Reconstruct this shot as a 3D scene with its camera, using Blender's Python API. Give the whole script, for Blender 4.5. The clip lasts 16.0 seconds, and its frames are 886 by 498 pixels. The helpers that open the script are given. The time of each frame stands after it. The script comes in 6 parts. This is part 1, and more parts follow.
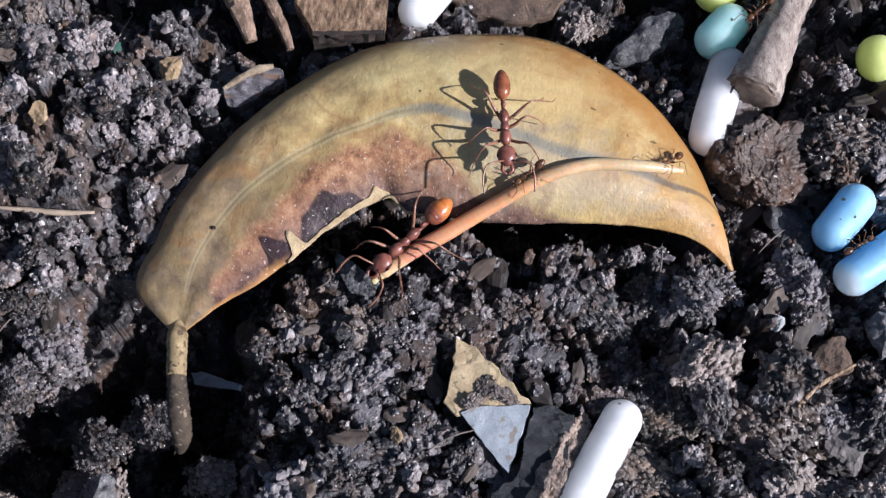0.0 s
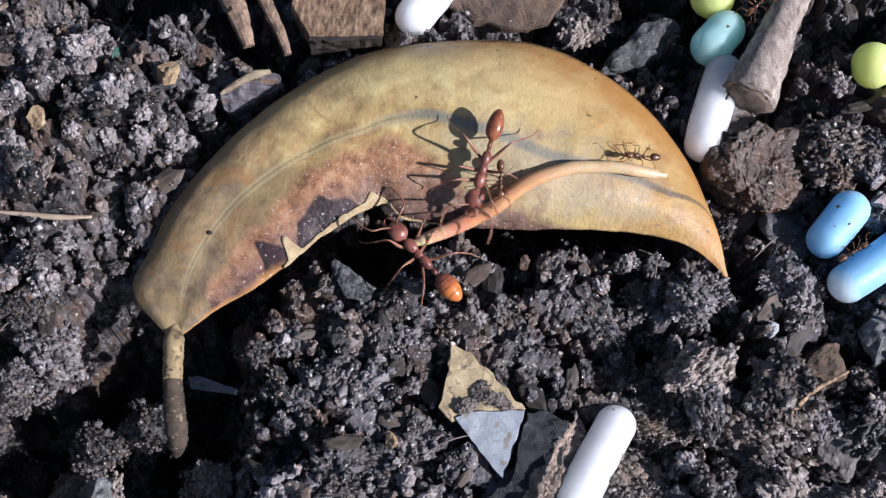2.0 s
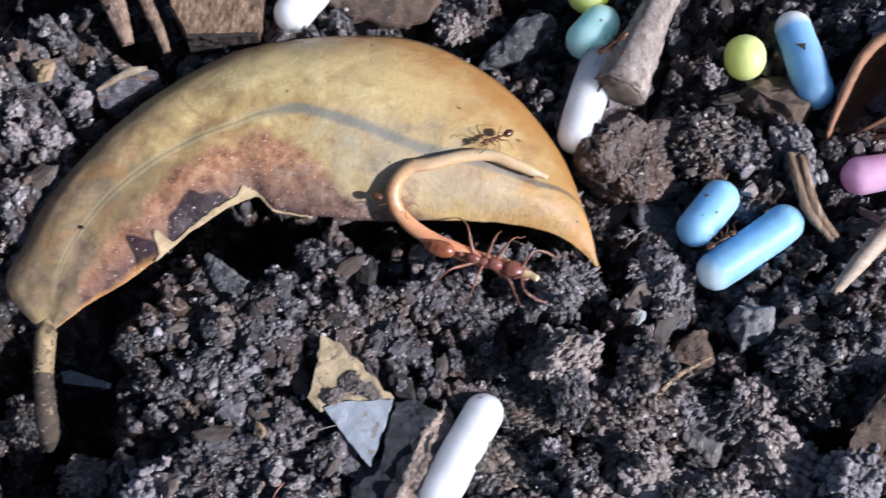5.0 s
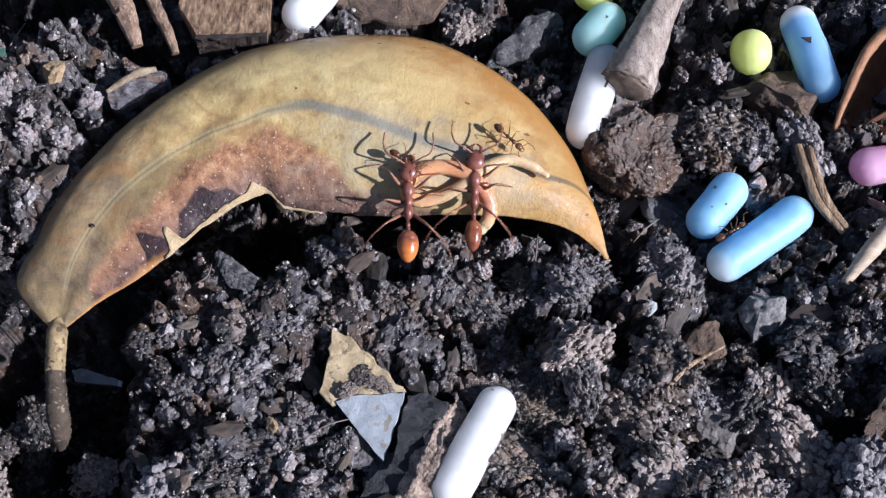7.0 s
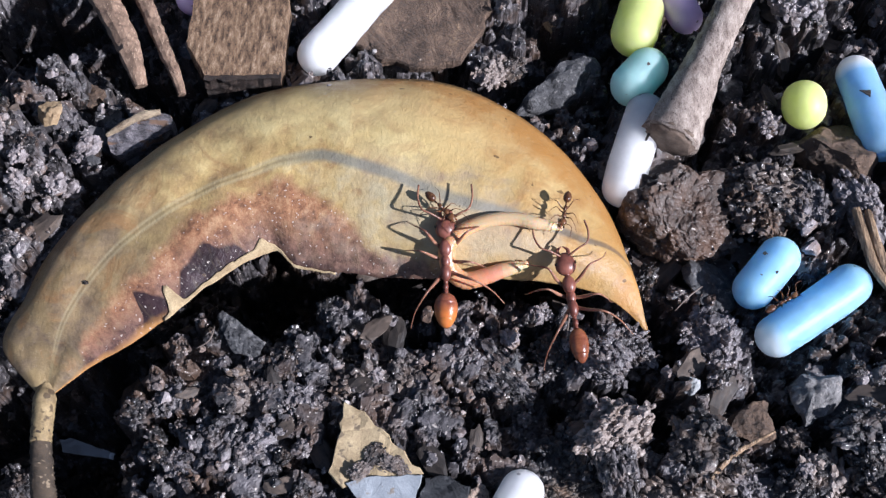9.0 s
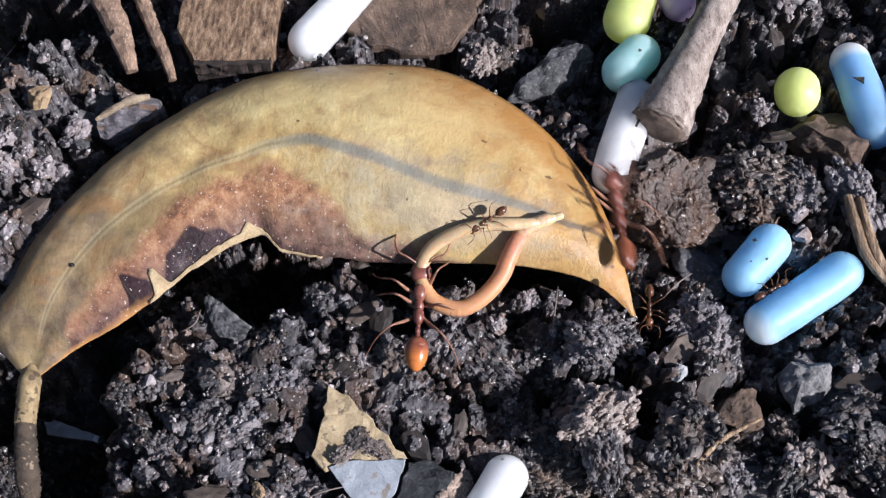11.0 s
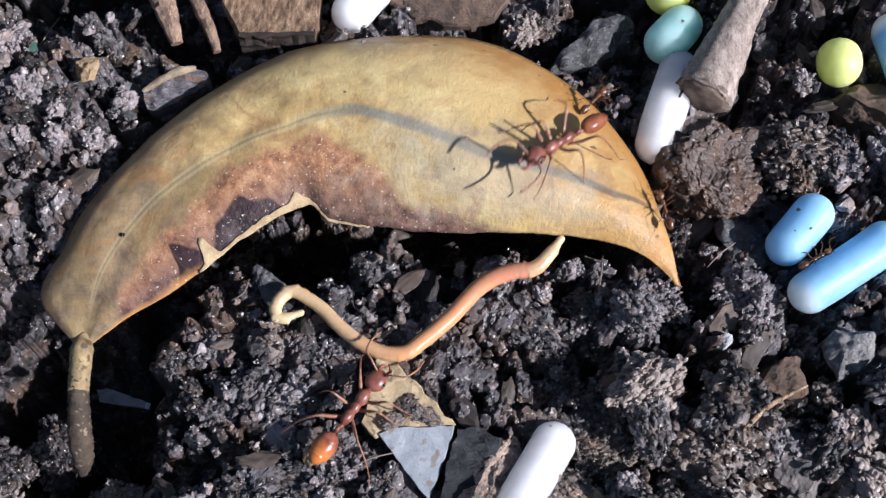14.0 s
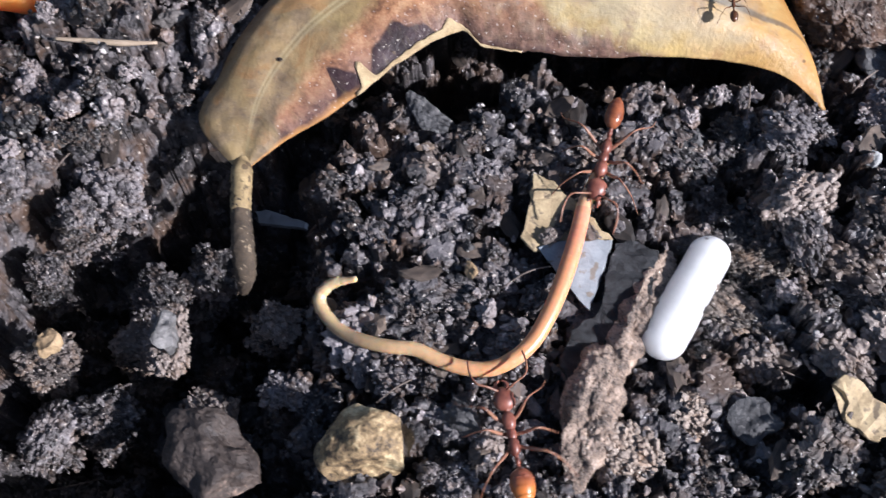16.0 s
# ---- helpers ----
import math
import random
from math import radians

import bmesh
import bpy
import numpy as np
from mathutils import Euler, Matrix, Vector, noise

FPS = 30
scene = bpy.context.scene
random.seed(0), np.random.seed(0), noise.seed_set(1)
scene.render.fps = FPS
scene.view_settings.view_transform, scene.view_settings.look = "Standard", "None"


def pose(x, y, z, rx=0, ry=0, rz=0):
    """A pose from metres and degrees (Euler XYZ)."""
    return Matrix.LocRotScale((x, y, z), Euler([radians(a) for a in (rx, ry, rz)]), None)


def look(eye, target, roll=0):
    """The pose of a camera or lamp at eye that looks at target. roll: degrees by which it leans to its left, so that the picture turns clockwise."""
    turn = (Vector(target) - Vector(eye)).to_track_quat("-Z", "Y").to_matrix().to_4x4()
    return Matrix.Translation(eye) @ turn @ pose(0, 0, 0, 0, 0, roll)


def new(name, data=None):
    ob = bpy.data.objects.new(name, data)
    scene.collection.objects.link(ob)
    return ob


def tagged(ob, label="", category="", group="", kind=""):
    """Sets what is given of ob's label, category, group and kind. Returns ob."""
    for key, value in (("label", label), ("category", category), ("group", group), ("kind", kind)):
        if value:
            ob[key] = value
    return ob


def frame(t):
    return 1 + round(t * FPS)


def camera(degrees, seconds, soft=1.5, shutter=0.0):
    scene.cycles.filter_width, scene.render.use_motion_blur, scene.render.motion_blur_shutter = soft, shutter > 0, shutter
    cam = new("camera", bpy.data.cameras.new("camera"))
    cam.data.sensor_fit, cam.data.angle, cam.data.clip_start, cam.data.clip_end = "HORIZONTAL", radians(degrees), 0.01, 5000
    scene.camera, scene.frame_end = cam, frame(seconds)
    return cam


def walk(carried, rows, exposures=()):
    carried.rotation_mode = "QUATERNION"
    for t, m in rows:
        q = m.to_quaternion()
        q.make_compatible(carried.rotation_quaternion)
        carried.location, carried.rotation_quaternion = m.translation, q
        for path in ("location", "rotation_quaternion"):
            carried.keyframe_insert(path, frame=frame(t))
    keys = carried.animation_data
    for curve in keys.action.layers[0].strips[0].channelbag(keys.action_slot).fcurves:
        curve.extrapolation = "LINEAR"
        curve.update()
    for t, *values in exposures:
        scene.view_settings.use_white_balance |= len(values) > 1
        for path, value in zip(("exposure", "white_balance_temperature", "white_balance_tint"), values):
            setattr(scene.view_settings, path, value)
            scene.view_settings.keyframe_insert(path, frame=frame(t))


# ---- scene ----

MM = 0.001

# ---- camera ----
CAMERA_ROWS = [
    (0.0, -0.30, -35.36, 80.49, -1.04, -4.76, 0.88),
    (0.5, -0.24, -35.81, 80.00, -1.07, -5.85, 0.72),
    (1.0, -0.05, -35.67, 80.41, -0.88, -5.46, 0.75),
    (1.5, 0.66, -35.71, 80.45, -0.24, -5.18, 0.70),
    (2.0, 0.14, -34.93, 81.02, -0.75, -4.34, 0.82),
    (2.5, 0.44, -35.47, 80.97, -0.36, -4.63, 0.98),
    (3.0, 0.72, -35.93, 81.28, -0.36, -4.82, 0.49),
    (3.5, 0.75, -37.18, 80.82, -0.43, -6.33, 0.18),
    (4.0, 0.16, -36.89, 81.62, -0.84, -5.67, 0.37),
    (4.5, 2.43, -36.58, 82.01, 2.00, -5.23, 1.22),
    (5.0, 7.95, -36.59, 81.14, 8.27, -4.59, 2.28),
    (5.2, 8.42, -37.23, 81.01, 9.51, -4.69, 2.90),
    (7.3, 7.54, -39.20, 80.12, 7.44, -4.99, 0.94),
    (7.5, 7.68, -38.65, 80.30, 7.67, -4.33, 1.13),
    (8.0, 6.75, -37.73, 79.38, 6.33, -3.28, 0.69),
    (8.5, 7.04, -35.75, 76.00, 6.18, -2.45, 0.32),
    (8.7, 6.76, -33.58, 75.34, 5.85, -0.35, 0.54),
    (11.0, 9.08, -34.73, 73.90, 6.68, -1.36, -1.22),
    (11.5, 8.83, -34.68, 73.93, 6.61, -1.43, -0.98),
    (12.0, 8.28, -34.33, 74.29, 6.22, -1.09, -0.81),
    (12.5, 7.93, -34.54, 75.18, 5.57, -0.79, -1.29),
    (13.0, 7.18, -35.03, 74.52, 4.71, -2.08, -1.59),
    (13.5, 7.10, -35.54, 74.34, 4.44, -3.22, -1.88),
    (14.0, 6.69, -35.67, 74.36, 3.79, -3.70, -2.24),
    (14.5, 4.26, -36.53, 74.33, 1.33, -5.26, -2.37),
    (15.0, 1.53, -39.31, 74.42, -1.67, -8.99, -2.97),
    (15.5, -3.33, -44.14, 73.43, -6.09, -14.60, -2.40),
    (15.7, -3.86, -45.00, 73.10, -6.70, -15.80, -2.60),
    (16.0, -2.54, -45.26, 72.56, -5.47, -16.66, -2.90),
]
cam = camera(40, 16.0, soft=1.3, shutter=0.5)
walk(cam, [(t, look((x * MM, y * MM, z * MM), (a * MM, b * MM, 0), roll)) for t, x, y, z, a, b, roll in CAMERA_ROWS],
     exposures=[(0.0, 0.50, 5880, 15), (3.5, 0.51, 5830, 15), (5.0, 0.53, 5750, 15), (8.5, 0.57, 5770, 15), (11.0, 0.56, 6000, 15), (14.0, 0.56, 5960, 15), (15.0, 0.58, 5980, 15), (16.0, 0.76, 6000, 15)])

# ---- light ----
SUN_FROM = Vector((0.78, -0.28, 0.53)).normalized()
world = bpy.data.worlds.new("sky")
scene.world = world
world.use_nodes = True
sky = world.node_tree.nodes.new("ShaderNodeTexSky")
sky.sky_type = "NISHITA"
sky.sun_disc = False
sky.sun_elevation = math.asin(SUN_FROM.z)
sky.sun_rotation = math.atan2(SUN_FROM.x, SUN_FROM.y)
back = world.node_tree.nodes["Background"]
back.inputs["Strength"].default_value = 0.05
world.node_tree.links.new(sky.outputs["Color"], back.inputs["Color"])
sun_data = bpy.data.lights.new("sun", "SUN")
sun_data.energy = 5.0
sun_data.angle = radians(1.0)
sun_data.color = (1.0, 0.97, 0.95)
sun = new("sun", sun_data)
sun.matrix_world = look(SUN_FROM, (0, 0, 0))


# ---- materials ----
def material(name):
    m = bpy.data.materials.new(name)
    m.use_nodes = True
    return m, m.node_tree, m.node_tree.nodes["Principled BSDF"]


def node(nt, kind, **values):
    n = nt.nodes.new("ShaderNode" + kind)
    for key, value in values.items():
        n.inputs[key].default_value = value
    return n


def ramp(nt, source, stops):
    n = nt.nodes.new("ShaderNodeValToRGB")
    while len(n.color_ramp.elements) < len(stops):
        n.color_ramp.elements.new(0.5)
    for e, (at, c) in zip(n.color_ramp.elements, stops):
        e.position = at
        e.color = (*c, 1) if len(c) == 3 else (c[0], c[0], c[0], 1)
    nt.links.new(source, n.inputs["Fac"])
    return n.outputs["Color"]


def mixed(nt, fac, a, b, how="MIX"):
    n = nt.nodes.new("ShaderNodeMix")
    n.data_type, n.blend_type = "RGBA", how
    for slot, v in ((0, fac), (6, a), (7, b)):
        if isinstance(v, (int, float)):
            n.inputs[slot].default_value = v
        elif isinstance(v, tuple):
            n.inputs[slot].default_value = (*v, 1)
        else:
            nt.links.new(v, n.inputs[slot])
    return n.outputs[2]


def math_node(nt, how, a, b=0.0, c=0.0):
    n = nt.nodes.new("ShaderNodeMath")
    n.operation = how
    for slot, v in enumerate((a, b, c)):
        if isinstance(v, (int, float)):
            n.inputs[slot].default_value = v
        else:
            nt.links.new(v, n.inputs[slot])
    return n.outputs[0]


def grain(nt, coords, scale, detail=4.0, rough=0.6, distortion=0.0):
    n = node(nt, "TexNoise", Scale=scale, Detail=detail, Roughness=rough, Distortion=distortion)
    nt.links.new(coords, n.inputs["Vector"])
    return n.outputs["Fac"]


def bumped(nt, bsdf, height, strength, distance):
    b = node(nt, "Bump", Strength=strength, Distance=distance * MM)
    nt.links.new(height, b.inputs["Height"])
    nt.links.new(b.outputs["Normal"], bsdf.inputs["Normal"])
    return b.outputs["Normal"]


def earthy(name, dark, light, extra=None, size=1.0, rough=(0.45, 0.8), relief=0.12, by_piece=0.0, stretch=None, specular=0.5, spots=None, tint=None, wet=0.0, marks=(0.32, 0.66, 0.82)):
    """Soil, stone or bark: two scales of stains and a fine relief. size: millimetres of the larger stains."""
    m, nt, bsdf = material(name)
    co = nt.nodes.new("ShaderNodeTexCoord").outputs["Object"]
    if stretch:
        mp = node(nt, "Mapping", Scale=stretch)
        nt.links.new(co, mp.inputs["Vector"])
        co = mp.outputs["Vector"]
    big = grain(nt, co, 1000 / size, 3)
    fine = grain(nt, co, 6500 / size, 5, 0.7)
    mix = math_node(nt, "ADD", math_node(nt, "MULTIPLY", big, 0.55), math_node(nt, "MULTIPLY", fine, 0.45))
    if by_piece:
        rnd = nt.nodes.new("ShaderNodeNewGeometry").outputs["Random Per Island"]
        own = nt.nodes.new("ShaderNodeObjectInfo").outputs["Random"]
        mix = math_node(nt, "ADD", mix, math_node(nt, "MULTIPLY", math_node(nt, "SUBTRACT", math_node(nt, "FRACT", math_node(nt, "ADD", rnd, own)), 0.5), by_piece))
    stops = [(marks[0], dark), (marks[1], light)]
    if extra:
        stops.append((marks[2], extra))
    base = ramp(nt, mix, stops)
    if tint:
        base = mixed(nt, ramp(nt, grain(nt, co, 330 / size, 3, 0.6, 0.5), [(0.48, (0,)), (0.62, (0.75,))]), base, tint)
    if spots:
        # spots: millimetres across, colour, how rare
        base = mixed(nt, ramp(nt, grain(nt, co, 1000 / spots[0], 2, 0.5), [(spots[2], (0,)), (spots[2] + 0.06, (0.85,))]), base, spots[1])
    nt.links.new(base, bsdf.inputs["Base Color"])
    nt.links.new(ramp(nt, fine, [(0.38, (rough[0],)), (0.52, (rough[1],))]), bsdf.inputs["Roughness"])
    bsdf.inputs["Specular IOR Level"].default_value = specular
    bsdf.inputs["Coat Weight"].default_value = wet
    bsdf.inputs["Coat Roughness"].default_value = 0.17
    bump = bumped(nt, bsdf, fine, 0.9, relief * 0.35)
    nt.links.new(bump, bsdf.inputs["Coat Normal"])
    return m


def soily(name, dark, light, brown, size=1.0, by_piece=0.3, wet=0.7, pale=(0.52, 0.46, 0.41), marks=(0.36, 0.66)):
    """Moist crumbly soil: tone by patch and by piece, brown patches, rare pale grains, a wet film in places. size: millimetres to a unit of the mesh."""
    m, nt, bsdf = material(name)
    co = nt.nodes.new("ShaderNodeTexCoord").outputs["Object"]
    patch, mid, fine = grain(nt, co, 380 * size, 3, 0.6), grain(nt, co, 1700 * size, 3, 0.6), grain(nt, co, 5200 * size, 4, 0.7)
    tone = math_node(nt, "ADD", math_node(nt, "MULTIPLY", patch, 0.40), math_node(nt, "ADD", math_node(nt, "MULTIPLY", mid, 0.35), math_node(nt, "MULTIPLY", fine, 0.25)))
    if by_piece:
        rnd = nt.nodes.new("ShaderNodeNewGeometry").outputs["Random Per Island"]
        own = nt.nodes.new("ShaderNodeObjectInfo").outputs["Random"]
        tone = math_node(nt, "ADD", tone, math_node(nt, "MULTIPLY", math_node(nt, "SUBTRACT", math_node(nt, "FRACT", math_node(nt, "ADD", rnd, own)), 0.5), by_piece))
    base = ramp(nt, tone, [(marks[0], dark), (marks[1], light)])
    base = mixed(nt, ramp(nt, grain(nt, co, 260 * size, 4, 0.65, 0.6), [(0.48, (0,)), (0.62, (0.8,))]), base, brown)
    base = mixed(nt, ramp(nt, grain(nt, co, 3300 * size, 1, 0.4), [(0.70, (0,)), (0.74, (0.9,))]), base, pale)
    nt.links.new(base, bsdf.inputs["Base Color"])
    nt.links.new(ramp(nt, mid, [(0.40, (0.32,)), (0.60, (0.72,))]), bsdf.inputs["Roughness"])
    bsdf.inputs["Specular IOR Level"].default_value = 0.6
    film = ramp(nt, grain(nt, co, 900 * size, 2, 0.5), [(0.44, (0,)), (0.56, (wet,))])
    nt.links.new(film, bsdf.inputs["Coat Weight"])
    bsdf.inputs["Coat Roughness"].default_value = 0.16
    bump = bumped(nt, bsdf, math_node(nt, "ADD", mid, math_node(nt, "MULTIPLY", fine, 0.5)), 1.0, 0.16)
    nt.links.new(bump, bsdf.inputs["Coat Normal"])
    return m


BITS = earthy("bark_bits", (0.018, 0.014, 0.012), (0.12, 0.09, 0.07), (0.30, 0.22, 0.16), 1.0, (0.4, 0.8), 0.08, by_piece=0.4, stretch=(0.8, 2.2, 1.0))
# sheet toned darker than the loose crumbs, painting shade into the gaps
SOIL = soily("soil", (0.010, 0.009, 0.009), (0.175, 0.158, 0.162), (0.10, 0.062, 0.042), by_piece=0.0, wet=0.8, marks=(0.42, 0.62))
GRIT = soily("soil_grit", (0.05, 0.045, 0.045), (0.50, 0.46, 0.44), (0.24, 0.15, 0.10), by_piece=0.6, wet=1.0)
CRUMB = soily("soil_crumb", (0.014, 0.012, 0.012), (0.315, 0.275, 0.272), (0.19, 0.12, 0.08), by_piece=0.36, wet=0.8, marks=(0.40, 0.66))
BARK = earthy("bark", (0.06, 0.036, 0.024), (0.38, 0.25, 0.17), (0.62, 0.46, 0.34), 1.2, (0.5, 0.9), 0.26, stretch=(2.6, 0.9, 1.0), spots=(0.3, (0.42, 0.30, 0.21), 0.60))
BARK_GREY = earthy("bark_grey", (0.022, 0.020, 0.020), (0.25, 0.225, 0.21), (0.62, 0.55, 0.47), 0.9, (0.55, 0.9), 0.14, stretch=(0.7, 2.0, 1.0))
CLOD = earthy("clod", (0.014, 0.010, 0.008), (0.08, 0.052, 0.034), (0.26, 0.16, 0.08), 1.3, (0.4, 0.8), 0.18)
DARK_STONE = earthy("dark_stone", (0.016, 0.016, 0.018), (0.11, 0.108, 0.110), (0.36, 0.34, 0.32), 1.3, (0.3, 0.7), 0.4, spots=(0.3, (0.20, 0.19, 0.18), 0.62), marks=(0.38, 0.60, 0.74))
BROWN_STONE = earthy("brown_stone", (0.03, 0.020, 0.015), (0.19, 0.125, 0.085), (0.48, 0.33, 0.19), 1.3, (0.4, 0.8), 0.8, spots=(0.3, (0.46, 0.38, 0.30), 0.72), marks=(0.36, 0.60, 0.74))
TAN_STONE = earthy("tan_stone", (0.16, 0.10, 0.05), (0.46, 0.33, 0.19), (0.70, 0.58, 0.42), 1.1, (0.5, 0.8), 0.12)
GREY_STONE = earthy("grey_stone", (0.03, 0.03, 0.03), (0.26, 0.25, 0.245), (0.46, 0.42, 0.38), 1.4, (0.3, 0.7), 0.5, spots=(0.3, (0.34, 0.31, 0.28), 0.62), marks=(0.36, 0.60, 0.74))
PALE_STONE = earthy("pale_stone", (0.16, 0.17, 0.17), (0.40, 0.41, 0.41), (0.62, 0.60, 0.56), 0.9, (0.4, 0.8), 0.08)
TWIG_BARK = earthy("twig_bark", (0.13, 0.09, 0.07), (0.45, 0.37, 0.315), (0.68, 0.59, 0.50), 1.3, (0.5, 0.85), 0.5, stretch=(2.6, 1.0, 1.6), spots=(0.45, (0.12, 0.085, 0.07), 0.64), marks=(0.36, 0.56, 0.70))
STRAW = earthy("straw", (0.06, 0.035, 0.02), (0.44, 0.29, 0.17), (0.74, 0.60, 0.46), 1.0, (0.45, 0.7), 0.5, stretch=(3.2, 0.3, 1.0), marks=(0.38, 0.56, 0.68))
PALE_STRAW = earthy("pale_straw", (0.30, 0.22, 0.15), (0.58, 0.46, 0.34), (0.74, 0.64, 0.52), 1.0, (0.4, 0.7), 0.1, stretch=(0.4, 2.5, 1.0))
ROOT = earthy("root", (0.07, 0.055, 0.045), (0.24, 0.19, 0.16), None, 1.0, (0.5, 0.8), 0.04)


# ---- mesh helpers, all sizes in millimetres ----
def mesh_object(name, verts, faces, mat, parent=None, at=None, smooth=True, label=""):
    me = bpy.data.meshes.new(name)
    v = np.asarray(verts, float) * MM
    me.from_pydata(v.tolist(), [], [list(map(int, f)) for f in faces])
    me.materials.append(mat)
    me.polygons.foreach_set("use_smooth", [smooth] * len(me.polygons))
    me.update()
    ob = new(name, me)
    if parent is not None:
        ob.parent = parent
    if at is not None:
        ob.location = Vector(at) * MM
    return tagged(ob, label)


def part(name, bm, mat, parent=None, label="", at=None, smooth=True):
    me = bpy.data.meshes.new(name)
    bmesh.ops.scale(bm, vec=(MM, MM, MM), verts=bm.verts)
    bmesh.ops.recalc_face_normals(bm, faces=bm.faces)
    bm.to_mesh(me)
    bm.free()
    me.materials.append(mat)
    me.polygons.foreach_set("use_smooth", [smooth] * len(me.polygons))
    ob = new(name, me)
    if parent is not None:
        ob.parent = parent
    if at is not None:
        ob.location = Vector(at) * MM
    return tagged(ob, label)


def ico(sub):
    bm = bmesh.new()
    bmesh.ops.create_icosphere(bm, subdivisions=sub, radius=1.0)
    v = np.array([p.co[:] for p in bm.verts])
    f = np.array([[q.index for q in p.verts] for p in bm.faces])
    bm.free()
    return v, f


ICO = {n: ico(n) for n in (1, 2, 3, 4, 5, 6)}


def hashed(ix, iy, seed):
    n = (ix.astype(np.int64) * 374761393 + iy.astype(np.int64) * 668265263 + seed * 974634777) & 0x7FFFFFFF
    n = ((n ^ (n >> 13)) * 1274126177) & 0x7FFFFFFF
    return ((n ^ (n >> 16)) & 0xFFFF) / 65535.0


def value_noise(x, y, seed=0):
    ix, iy = np.floor(x), np.floor(y)
    fx, fy = x - ix, y - iy
    fx, fy = fx * fx * (3 - 2 * fx), fy * fy * (3 - 2 * fy)
    a, b = hashed(ix, iy, seed), hashed(ix + 1, iy, seed)
    c, d = hashed(ix, iy + 1, seed), hashed(ix + 1, iy + 1, seed)
    return (a * (1 - fx) + b * fx) * (1 - fy) + (c * (1 - fx) + d * fx) * fy - 0.5


def lumps(x, y, seed=0, width=0.6):
    """Rounded lumps, one in each unit cell: 1 on a lump's top, 0 between lumps."""
    ix, iy = np.floor(x), np.floor(y)
    best = np.full(np.shape(x), 9.0)
    for dx in (-1, 0, 1):
        for dy in (-1, 0, 1):
            px = ix + dx + 0.15 + 0.7 * hashed(ix + dx, iy + dy, seed)
            py = iy + dy + 0.15 + 0.7 * hashed(ix + dx, iy + dy, seed + 7)
            best = np.minimum(best, (x - px) ** 2 + (y - py) ** 2)
    return np.sqrt(np.clip(1 - best / width, 0, 1))


def noise3(p, seed=0):
    """Smooth noise in space, about -0.5 to 0.5."""
    i = np.floor(p)
    f = p - i
    f = f * f * (3 - 2 * f)
    out = 0.0
    for c in range(8):
        o = np.array([c & 1, c >> 1 & 1, c >> 2])
        w = np.prod(np.where(o, f, 1 - f), axis=1)
        out = out + w * hashed(i[:, 0] + o[0], i[:, 1] + o[1] + 7919 * (i[:, 2] + o[2]), seed)
    return out - 0.5


def lumps3(p, seed=0, width=0.6):
    """Rounded lumps in space, one in each unit cell: 1 at a lump's middle, 0 between lumps."""
    i = np.floor(p)
    best = np.full(len(p), 9.0)
    for c in range(27):
        q = i + np.array([c % 3, c // 3 % 3, c // 9]) - 1
        k = q[:, 1] + 7919 * q[:, 2]
        site = q + 0.15 + 0.7 * np.stack([hashed(q[:, 0], k, seed + s) for s in (0, 5, 9)], 1)
        best = np.minimum(best, ((p - site) ** 2).sum(1))
    return np.sqrt(np.clip(1 - best / width, 0, 1))


def bell(x, y, cx, cy, rx, ry):
    return np.exp(-(((x - cx) / rx) ** 2 + ((y - cy) / ry) ** 2))


# beds in which stones and bark lie: x, y, radius, height
BEDS = [(32.8, 8.0, 3.0, 0.0), (22.9, 3.7, 5.0, -2.2), (4.6, -21.0, 2.8, -0.2), (6.6, -18.5, 2.4, -0.2), (2.6, -26.0, 2.8, -0.2), (26.6, -17.6, 2.6, -0.4), (30.0, -9.0, 2.4, -0.4), (26.2, -10.9, 2.0, -0.4),
        (-15.3, 7.0, 2.4, 0.2), (-9.3, 14.5, 4.4, 0.1), (4.0, 17.0, 4.5, 0.2), (12.9, 12.6, 2.4, -0.4), (34.4, 0.0, 2.2, 0.6), (38.2, -4.6, 2.4, 0.6), (-18.4, -30.6, 2.6, 0.0), (-9.2, -30.2, 2.4, 0.0),
        (2.0, -15.0, 2.0, 0.6), (20.6, -25.8, 2.6, 0.1), (38.5, 9.5, 3.5, -0.5)]

# where the soil breaks off in front of the hollow under the leaf
BRINK_X = [-19.5, -17.7, -15.0, -13.0, -11.4, -10.2, -7.2, -4.2, -1.7, -0.6, 1.1, 4.2, 9.0, 13.4, 15.9, 19.0]
BRINK_Y = [-13.5, -14.6, -13.4, -11.2, -8.2, -6.4, -7.2, -6.7, -6.2, -4.4, -4.4, -5.6, -4.5, -4.4, -5.4, -5.6]


def step(x):
    x = np.clip(x, 0, 1)
    return x * x * (3 - 2 * x)


